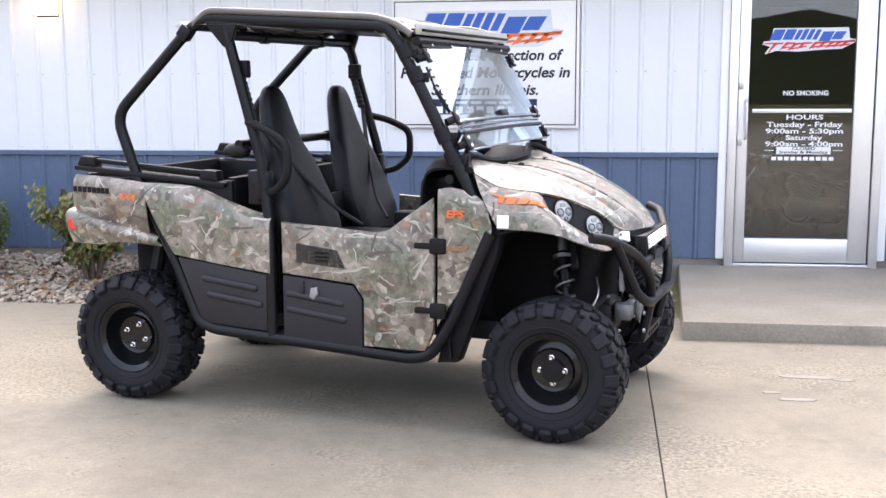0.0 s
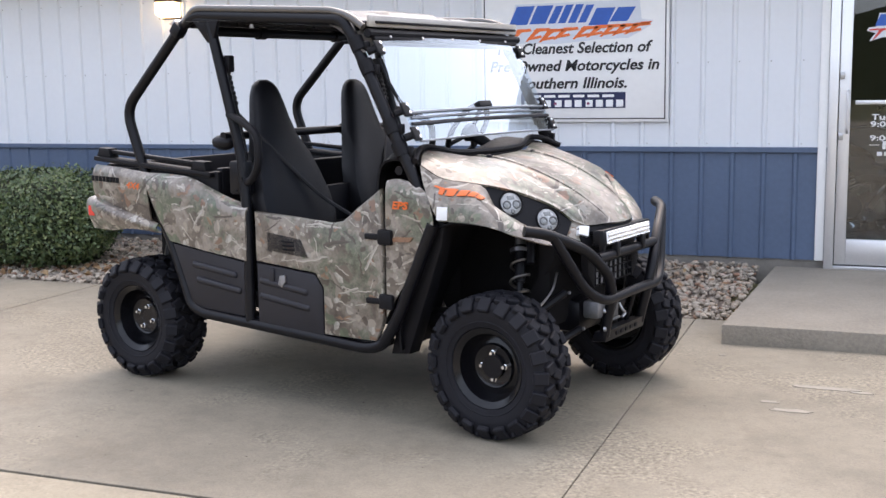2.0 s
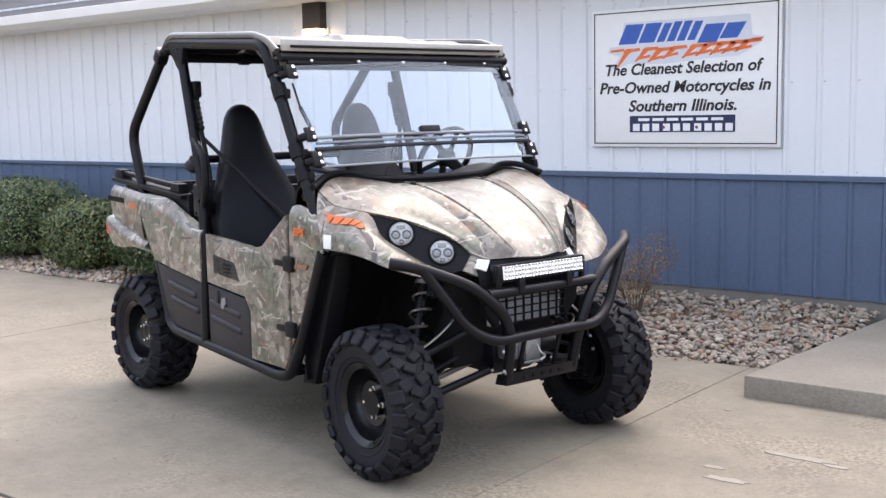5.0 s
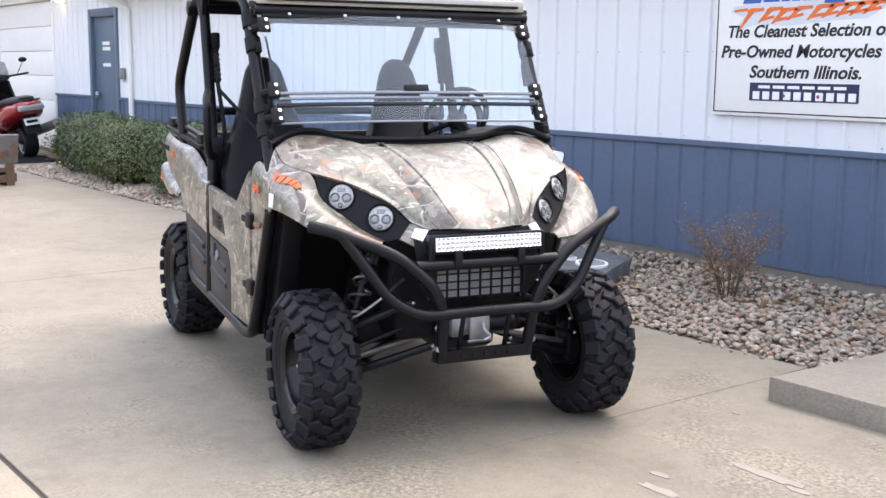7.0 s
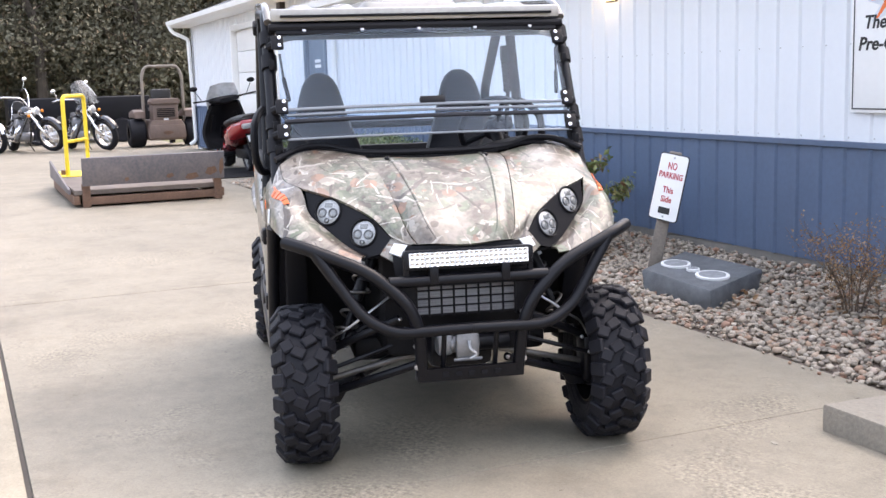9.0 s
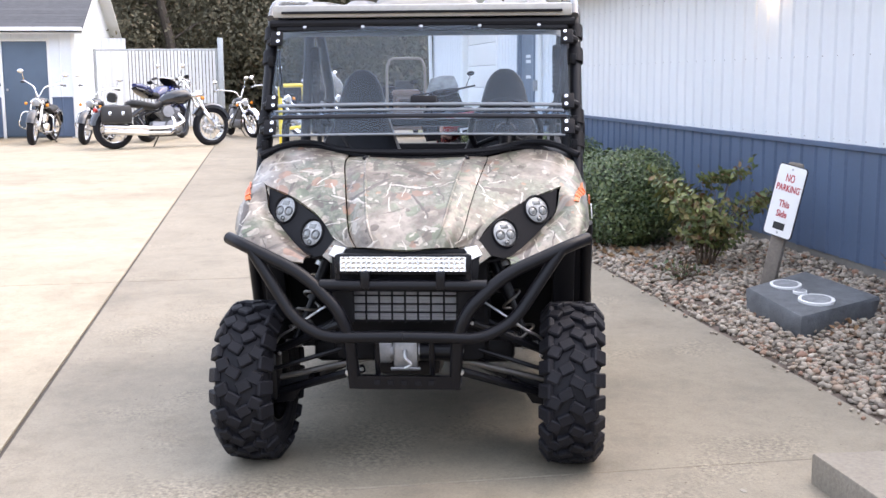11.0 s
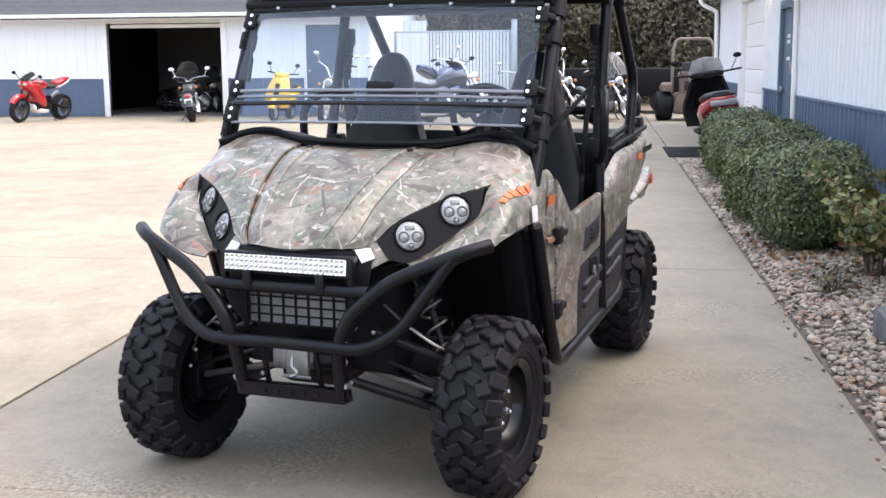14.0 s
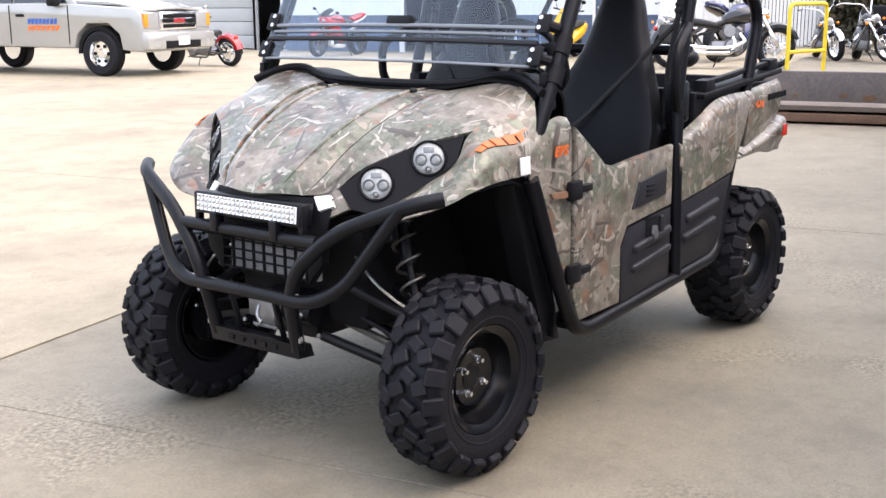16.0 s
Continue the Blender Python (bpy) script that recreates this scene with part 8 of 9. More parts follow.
def scooter(x, y, turn, paint, label, big=False, lean=-6):
    ob = thing("scooter", pose(x, y, 0, 0, 0, turn) @ pose(0, 0, 0, lean, 0, 0) @ (Matrix.Diagonal((1, 1.35, 1, 1)) if big else Matrix.Scale(1.2, 4)), label, "scooter")
    k = 1.25 if big else 1.0
    R = 0.25 if big else 0.24
    ring_wheel(ob, 0.62 * k, R, 0.12 * k, GREY_PAINT, 6, "front_wheel")
    ring_wheel(ob, -0.62 * k, R, 0.14 * k, GREY_PAINT, 6, "rear_wheel")
    bm = bmesh.new()
    fender(bm, 0.62 * k, R + 0.02, 0.07 * k, 0.2, 2.7)
    part("front_fender", bm, paint, ob)
    bm = bmesh.new()
    blob(bm, [(-0.98 * k, 0.68 * k, 0.05, 0.04), (-0.92 * k, 0.66 * k, 0.13 * k, 0.09 * k), (-0.70 * k, 0.60 * k, 0.19 * k, 0.13 * k), (-0.40 * k, 0.52 * k, 0.20 * k, 0.16 * k), (-0.15 * k, 0.44 * k, 0.16 * k, 0.14 * k), (0.0, 0.34 * k, 0.12 * k, 0.08 * k)])
    part("tail_body", bm, paint, ob)
    bm = bmesh.new()
    blob(bm, [(-0.85 * k, 0.76 * k, 0.08 * k, 0.03), (-0.6 * k, 0.74 * k, 0.15 * k, 0.05 * k), (-0.3 * k, 0.69 * k, 0.16 * k, 0.05 * k), (-0.08 * k, 0.63 * k, 0.10 * k, 0.05)])
    part("saddle", bm, SEAT_BLACK, ob)
    bm = bmesh.new()
    rows = [[(0.36 * k, -0.22 * k, 0.32 * k), (0.45 * k, 0, 0.30 * k), (0.36 * k, 0.22 * k, 0.32 * k)], [(0.38 * k, -0.24 * k, 0.55 * k), (0.52 * k, 0, 0.55 * k), (0.38 * k, 0.24 * k, 0.55 * k)],
            [(0.30 * k, -0.18 * k, 0.78 * k), (0.44 * k, 0, 0.80 * k), (0.30 * k, 0.18 * k, 0.78 * k)], [(0.22 * k, -0.14 * k, 0.92 * k), (0.32 * k, 0, 0.95 * k), (0.22 * k, 0.14 * k, 0.92 * k)]]
    sheet(bm, rows, 4, 0.05)
    part("front_shield", bm, paint if not big else BLACK_PLASTIC, ob)
    bm = bmesh.new()
    sheet(bm, [[(q[0] + 0.05, q[1] * 0.7, q[2]) for q in r] for r in rows[1:3]], 4, 0.02)
    part("shield_inset", bm, BLACK_PLASTIC, ob)
    bm = bmesh.new()
    blob(bm, [(0.12 * k, 0.98 * k, 0.08, 0.04), (0.22 * k, 0.99 * k, 0.17 * k, 0.06), (0.34 * k, 0.97 * k, 0.12 * k, 0.06), (0.40 * k, 0.95 * k, 0.06, 0.03)])
    part("bar_cowl", bm, paint if not big else BLACK_PLASTIC, ob)
    bm = bmesh.new()
    block(bm, (-0.10 * k, -0.18 * k, 0.22 * k), (0.36 * k, 0.18 * k, 0.28 * k), 0.02)
    block(bm, (-0.75 * k, -0.10, 0.22), (-0.2 * k, 0.10, 0.42), 0.05)
    part("footboard", bm, BLACK_PLASTIC, ob)
    bm = bmesh.new()
    tube(bm, [(0.14 * k, -0.34 * k, 1.02 * k), (0.20 * k, -0.12, 1.0 * k), (0.20 * k, 0.12, 1.0 * k), (0.14 * k, 0.34 * k, 1.02 * k)], 0.016, 8)
    part("handlebar", bm, BLACK_METAL, ob)
    for s in (-1, 1):
        bm = bmesh.new()
        tube(bm, [(0.62 * k, s * 0.07, R), (0.40 * k, s * 0.05, 0.62 * k)], 0.018, 8)
        part("fork_leg", bm, BLACK_METAL, ob)
    for s in (-1, 1):
        bm = bmesh.new()
        tube(bm, [(0.18 * k, s * 0.24 * k, 1.02 * k), (0.16 * k, s * 0.30 * k, 1.16 * k)], 0.006, 6)
        ball(bm, (0.16 * k, s * 0.31 * k, 1.20 * k), 0.055, (0.4, 1, 0.8), 2)
        part("mirror", bm, BLACK_PLASTIC, ob)
    bm = bmesh.new()
    tube(bm, [(-0.25 * k, -0.16 * k, 0.26 * k), (-0.98 * k, -0.24 * k, 0.42 * k)], 0.06 * k, 14)
    part("silencer", bm, GREY_PAINT, ob)
    bm = bmesh.new()
    block(bm, (-1.02 * k, -0.12 * k, 0.62 * k), (-0.94 * k, 0.12 * k, 0.69 * k), 0.02)
    part("tail_lamp", bm, RED_LENS if not big else LENS, ob)
    if big:
        bm = bmesh.new()
        sheet(bm, [[(0.46, -0.20, 1.05), (0.52, 0, 1.05), (0.46, 0.20, 1.05)], [(0.34, -0.22, 1.28), (0.40, 0, 1.28), (0.34, 0.22, 1.28)], [(0.22, -0.16, 1.50), (0.26, 0, 1.53), (0.22, 0.16, 1.50)]], 4, 0.005)
        part("windscreen", bm, SCREEN_PALE, ob)
        bm = bmesh.new()
        slab_of(bm, [(-1.22, 0.42), (-1.06, 0.72), (-1.02, 0.72), (-1.14, 0.42)], -0.09, 0.09, "y", 0.006)
        part("plate_holder", bm, BLACK_PLASTIC, ob)
        bm = bmesh.new()
        block(bm, (-0.008, -0.09, -0.06), (0.0, 0.09, 0.06), 0.003, pose(-1.165, 0, 0.60, 0, 27, 0))
        pl = part("number_plate", bm, PLATE_WHITE, ob, "white plate with a plain bar")
        bm = bmesh.new()
        block(bm, (-0.011, -0.065, -0.025), (-0.0085, 0.065, 0.02), 0, pose(-1.165, 0, 0.60, 0, 27, 0))
        part("bar", bm, DARK, pl)
        bm = bmesh.new()
        tube(bm, rounded([(-0.75, -0.17, 0.90), (-1.1, -0.17, 0.93), (-1.2, 0, 0.93), (-1.1, 0.17, 0.93), (-0.75, 0.17, 0.90)], 0.1), 0.014, 8)
        part("grab_rail", bm, BLACK_METAL, ob)
    return ob


scooter(-24.55, -10.90, 0, PAINT_YELLOW, "small bright yellow scooter parked before the shed")
scooter(-15.52, -0.69, 183, PAINT_DARKRED, "large dark red touring scooter with a tall windscreen by the annex", big=True, lean=-8)


def sport_bike(x, y, turn, label, paint, second, size=1.15):
    ob = thing("sport_motorcycle", pose(x, y, 0, 0, 0, turn) @ pose(0, 0, 0, -8, 0, 0) @ Matrix.Scale(size, 4), label, "motorcycle", "motorcycles in the yard")
    ring_wheel(ob, 0.70, 0.30, 0.13, PAINT_BLACK, 3, "front_wheel")
    ring_wheel(ob, -0.70, 0.31, 0.19, PAINT_BLACK, 3, "rear_wheel")
    for nm, mat, st in (("fairing", paint, [(0.68, 0.86, 0.06, 0.05), (0.60, 0.86, 0.16, 0.11), (0.42, 0.78, 0.21, 0.17), (0.25, 0.62, 0.20, 0.24), (0.05, 0.48, 0.18, 0.20), (-0.08, 0.40, 0.12, 0.10)]),
                        ("belly_pan", second, [(0.36, 0.36, 0.10, 0.06), (0.2, 0.30, 0.15, 0.10), (-0.1, 0.26, 0.14, 0.07), (-0.22, 0.26, 0.08, 0.04)]),
                        ("fuel_tank", paint, [(-0.12, 0.80, 0.07, 0.05), (0.0, 0.84, 0.13, 0.10), (0.16, 0.86, 0.16, 0.11), (0.30, 0.84, 0.12, 0.08), (0.34, 0.82, 0.06, 0.04)]),
                        ("saddle", SEAT_BLACK, [(-0.42, 0.83, 0.08, 0.03), (-0.3, 0.80, 0.13, 0.05), (-0.14, 0.78, 0.10, 0.05)]),
                        ("tail_cowl", paint, [(-0.88, 0.98, 0.04, 0.03), (-0.75, 0.96, 0.10, 0.05), (-0.55, 0.90, 0.13, 0.06), (-0.38, 0.85, 0.10, 0.05)]),
                        ("under_tail", second, [(-0.90, 0.93, 0.05, 0.02), (-0.7, 0.87, 0.11, 0.035), (-0.45, 0.79, 0.11, 0.035)])):
        bm = bmesh.new()
        blob(bm, st)
        part(nm, bm, mat, ob)
    bm = bmesh.new()
    sheet(bm, [[(0.62, -0.12, 0.94), (0.67, 0, 0.95), (0.62, 0.12, 0.94)], [(0.46, -0.12, 1.04), (0.50, 0, 1.07), (0.46, 0.12, 1.04)], [(0.34, -0.10, 1.09), (0.36, 0, 1.13), (0.34, 0.10, 1.09)]], 3, 0.004)
    part("windscreen", bm, BLACK_PLASTIC, ob)
    bm = bmesh.new()
    fender(bm, 0.70, 0.32, 0.075, 0.5, 2.5)
    part("front_fender", bm, paint, ob)
    bm = bmesh.new()
    for s in (-1, 1):
        tube(bm, [(0.70, s * 0.10, 0.30), (0.46, s * 0.10, 0.86)], 0.024, 8)
        tube(bm, [(-0.15, s * 0.12, 0.42), (-0.70, s * 0.13, 0.31)], 0.03, 8)
        tube(bm, [(0.44, s * 0.10, 0.92), (0.30, s * 0.32, 0.90)], 0.016, 8)
    block(bm, (-0.20, -0.15, 0.28), (0.30, 0.15, 0.62), 0.05)
    tube(bm, [(-0.1, 0.14, 0.3), (-0.2, 0.30, 0.03)], 0.012, 6)
    part("frame_and_engine", bm, BLACK_METAL, ob)
    for s in (-1, 1):
        bm = bmesh.new()
        tube(bm, [(0.56, s * 0.15, 0.95), (0.52, s * 0.32, 1.06)], 0.008, 6)
        ball(bm, (0.52, s * 0.36, 1.07), 0.055, (0.5, 1.1, 0.7), 2)
        part("mirror", bm, BLACK_PLASTIC, ob)
        bm = bmesh.new()
        ball(bm, (0.665, s * 0.07, 0.86), 0.05, (0.6, 1.2, 0.7), 2)
        part("headlamp", bm, LENS, ob)
    bm = bmesh.new()
    tube(bm, [(-0.30, -0.16, 0.38), (-0.80, -0.20, 0.62)], 0.055, 12)
    part("silencer", bm, GREY_PAINT, ob)


sport_bike(-23.95, -17.28, -12, "red and white sport motorcycle parked before the shed wall", PAINT_RED, PAINT_WHITE)
sport_bike(-24.5, -6.5, 160, "dark blue sport motorcycle with a raised tail", PAINT_BLUE, PAINT_BLACK, 1.4)

# zero-turn mower with a roll bar
MOWER = material("dusty_brown_paint", (0.15, 0.105, 0.085), 0.6, vary=0.3, scale=6, fine=40)
mow = thing("ride_on_mower", pose(-24.6, -0.45, 0, 0, 0, 181), "dusty brown ride-on mower with a roll bar by the woods", "mower")
for s in (-1, 1):
    bm = bmesh.new()
    lathe(bm, [(0.14, -0.19), (0.29, -0.20), (0.335, -0.17), (0.35, -0.10), (0.355, 0), (0.35, 0.10), (0.335, 0.17), (0.29, 0.20), (0.14, 0.19)], 32, pose(-0.02, s * 0.68, 0.355))
    w = part("rear_tyre", bm, RUBBER, mow)
    bm = bmesh.new()
    lathe(bm, [(0, -0.06), (0.13, -0.06), (0.16, -0.15), (0.16, 0.15), (0.13, 0.06), (0, 0.06)], 18, pose(-0.02, s * 0.68, 0.355))
    part("rim", bm, MOWER, w)
    bm = bmesh.new()
    lathe(bm, [(0.05, -0.06), (0.14, -0.06), (0.15, 0), (0.14, 0.06), (0.05, 0.06)], 18, pose(1.35, s * 0.45, 0.15))
    part("caster", bm, RUBBER, mow)
    bm = bmesh.new()
    slab_of(bm, [(-0.30, 0.72), (-0.28, 0.88), (0.05, 0.93), (0.55, 0.86), (0.60, 0.72)], s * 0.62 - 0.14, s * 0.62 + 0.14, "y", 0.04)
    part("side_pod", bm, MOWER, mow)
bm = bmesh.new()
slab_of(bm, [(-0.42, 0.17), (0.42, 0.17), (0.47, 0.26), (0.44, 0.52), (0.36, 0.66), (-0.36, 0.66), (-0.44, 0.52), (-0.47, 0.26)], -0.46, 0.9, "x", 0.03)
part("body", bm, MOWER, mow)
bm = bmesh.new()
block(bm, (-0.52, -0.43, 0.17), (-0.44, 0.43, 0.50), 0.02, pose(0, 0, 0, 0, 5, 0))
guard = part("rear_guard", bm, MOWER, mow)
bm = bmesh.new()
slab_of(bm, [(-0.14, 0.36), (-0.04, 0.32), (0.02, 0.30), (0.10, 0.33), (0.13, 0.37), (0.04, 0.40), (-0.06, 0.39)], -0.565, -0.55, "x", 0)
part("mark", bm, RUST, guard)
bm = bmesh.new()
block(bm, (-0.36, -0.31, 0.62), (0.15, 0.31, 1.06), 0.04)
engine = part("engine_box", bm, MOWER, mow)
for k in range(5):
    bm = bmesh.new()
    block(bm, (-0.375, -0.22, 0.74 + k * 0.045), (-0.355, 0.22, 0.765 + k * 0.045), 0.004)
    part("grille_slot", bm, DARK, engine)
bm = bmesh.new()
block(bm, (-0.374, -0.06, 0.64), (-0.356, 0.06, 0.70), 0.004)
part("label", bm, STICKER, engine)
bm = bmesh.new()
slab_of(bm, [(-0.34, 1.05), (0.34, 1.05), (0.36, 1.12), (0.31, 1.19), (-0.31, 1.19), (-0.36, 1.12)], -0.40, 0.10, "x", 0.02)
part("engine_hood", bm, MOWER, mow)
bm = bmesh.new()
block(bm, (0.15, -0.26, 0.86), (0.65, 0.26, 0.98), 0.05)
block(bm, (0.12, -0.25, 0.95), (0.24, 0.25, 1.42), 0.05)
part("seat", bm, SEAT_BLACK, mow)
bm = bmesh.new()
tube(bm, rounded([(-0.12, -0.50, 0.45), (-0.10, -0.49, 1.75), (-0.08, -0.40, 1.98), (-0.08, 0.40, 1.98), (-0.10, 0.49, 1.75), (-0.12, 0.50, 0.45)], 0.16), 0.038, 10)
part("roll_bar", bm, material("tan_roll_bar", (0.20, 0.17, 0.14), 0.6, vary=0.2, scale=6), mow)

# steel loading platform with a yellow rail
PLATE_STEEL = material("worn_grey_plate", (0.095, 0.105, 0.125), 0.65, vary=0.35, scale=3.5, fine=30, bump=0.2, tint=(0.16, 0.13, 0.12))
DECKING = material("rusty_deck", (0.16, 0.13, 0.11), 0.8, vary=0.35, scale=3, fine=30)
plat = thing("loading_platform", pose(-10.52, -3.0, 0), "low rusty steel loading platform with a raised flap", "platform")
bm = bmesh.new()
block(bm, (-0.02, -0.91, 0.0), (0.02, 0.87, 0.36), 0.004, pose(0.05, 0, 0.28, 0, 12, 0))
flap = part("flap", bm, PLATE_STEEL, plat, "tilted grey steel flap with rust")
for y, z, w, h in ((0.12, 0.06, 0.10, 0.05), (0.36, 0.03, 0.18, 0.07), (0.62, 0.08, 0.16, 0.09), (-0.4, 0.05, 0.06, 0.04), (0.80, 0.10, 0.06, 0.18)):
    bm = bmesh.new()
    slab_of(bm, [(y, z), (y + w * 0.4, z - h * 0.3), (y + w, z + h * 0.2), (y + w * 0.8, z + h), (y + w * 0.2, z + h * 0.8)], 0.021, 0.0235, "x", 0, pose(0.05, 0, 0.28, 0, 12, 0))
    part("rust_patch", bm, RUST, flap)
bm = bmesh.new()
block(bm, (-3.6, -1.0, 0.16), (-0.04, 0.86, 0.22), 0.006)
part("deck", bm, DECKING, plat)
for lo, hi in (((-2.9, -1.02, 0.04), (-0.02, -0.94, 0.15)), ((-2.9, 0.80, 0.04), (-0.02, 0.88, 0.15)), ((-0.12, -0.9, 0.03), (-0.02, 0.84, 0.13)), ((-2.9, -0.9, 0.03), (-2.8, 0.84, 0.13))):
    bm = bmesh.new()
    block(bm, lo, hi, 0.008)
    part("beam", bm, RUST, plat)
for x, y in ((-0.06, -0.86), (-0.06, 0.80), (-2.8, -0.86), (-2.8, 0.8)):
    bm = bmesh.new()
    block(bm, (x - 0.05, y - 0.05, 0.0), (x + 0.05, y + 0.05, 0.30), 0.008)
    part("leg", bm, RUST, plat)
bm = bmesh.new()
slab_of(bm, [(-2.9, 0.20), (-2.9, 0.44), (-2.2, 0.38), (-0.2, 0.22), (-0.2, 0.16)], -1.06, -1.03, "y", 0.004)
part("side_plate", bm, PLATE_STEEL, plat)
bm = bmesh.new()
tube(bm, rounded([(-2.55, -0.84, 0.2), (-2.55, -0.84, 1.38), (-3.45, -0.45, 1.38), (-3.45, -0.45, 0.2)], 0.10), 0.030, 10)
tube(bm, [(-2.55, -0.84, 0.72), (-3.45, -0.45, 0.72)], 0.026, 8)
part("hand_rail", bm, YELLOW_SAFETY, plat, "yellow tubular hand rail")
bm = bmesh.new()
block(bm, (-3.5, -0.97, 0.222), (-2.4, -0.50, 0.235), 0.004)
part("yellow_edge", bm, YELLOW_SAFETY, plat)
bm = bmesh.new()
block(bm, (-15.6, -1.6, 0.002), (-13.6, -0.45, 0.016), 0.004)
tagged(link("rubber_mat", bm, DARK), "dark rubber mat under the red scooter", "mat")

# black box trailer under the trees
tr = thing("box_trailer", pose(-29.0, -1.6, 0), "low black utility trailer under the trees", "trailer")
bm = bmesh.new()
block(bm, (-1.2, -2.3, 0.5), (1.0, 1.4, 1.25), 0.04)
part("box", bm, BLACK_PLASTIC, tr)
for y in (-1.6, 0.6):
    bm = bmesh.new()
    lathe(bm, [(0, -0.1), (0.30, -0.1), (0.33, 0), (0.30, 0.1), (0, 0.1)], 20, pose(1.0, y, 0.33, 0, 0, 90))
    part("tyre", bm, RUBBER, tr)


# ---------------------------------------------------------------- pickup truck
SILVER = material("silver_truck_paint", (0.42, 0.42, 0.405), 0.22, metal=0.35, vary=0.06, scale=4, coat=0.6)
TRUCK_GLASS = material("dark_truck_glass", (0.02, 0.025, 0.03), 0.06, vary=0.1, coat=0.6)
tk = thing("pickup_truck", pose(-15.9, -17.55, 0, 0, 0, 91) @ Matrix.Scale(1.17, 4), "silver pickup truck with dealer lettering on its door, parked", "pickup truck")
side_prof = [(0.92, 0.42), (0.96, 0.62), (0.94, 1.04), (0.80, 1.16), (-0.55, 1.24), (-1.20, 1.78), (-1.60, 1.86), (-2.65, 1.86), (-2.86, 1.30), (-4.75, 1.30), (-4.80, 0.62), (-4.75, 0.50), (-4.15, 0.50), (-4.08, 0.74), (-3.86, 0.90), (-3.44, 0.90), (-3.22, 0.74), (-3.15, 0.50), (-0.52, 0.48), (-0.45, 0.72), (-0.22, 0.90), (0.22, 0.90), (0.45, 0.72), (0.50, 0.45)]
bm = bmesh.new()
low = [(x, min(z, 1.26)) for x, z in side_prof]
slab_of(bm, low, -0.99, 0.99, "y", 0.05)
body = part("body", bm, SILVER, tk)
bm = bmesh.new()
sec = []
for x, z, hw in ((-0.55, 1.25, 0.86), (-1.22, 1.76, 0.70), (-1.62, 1.85, 0.68), (-2.60, 1.85, 0.68), (-2.88, 1.27, 0.84)):
    sec.append((x, z, hw))
rings = [[(x, -hw, z) for x, z, hw in sec] + [(-2.88, -0.90, 1.2), (-0.50, -0.90, 1.2)], [(x, hw, z) for x, z, hw in sec] + [(-2.88, 0.90, 1.2), (-0.50, 0.90, 1.2)]]
loft(bm, rings)
part("cab", bm, SILVER, tk, smooth=25)
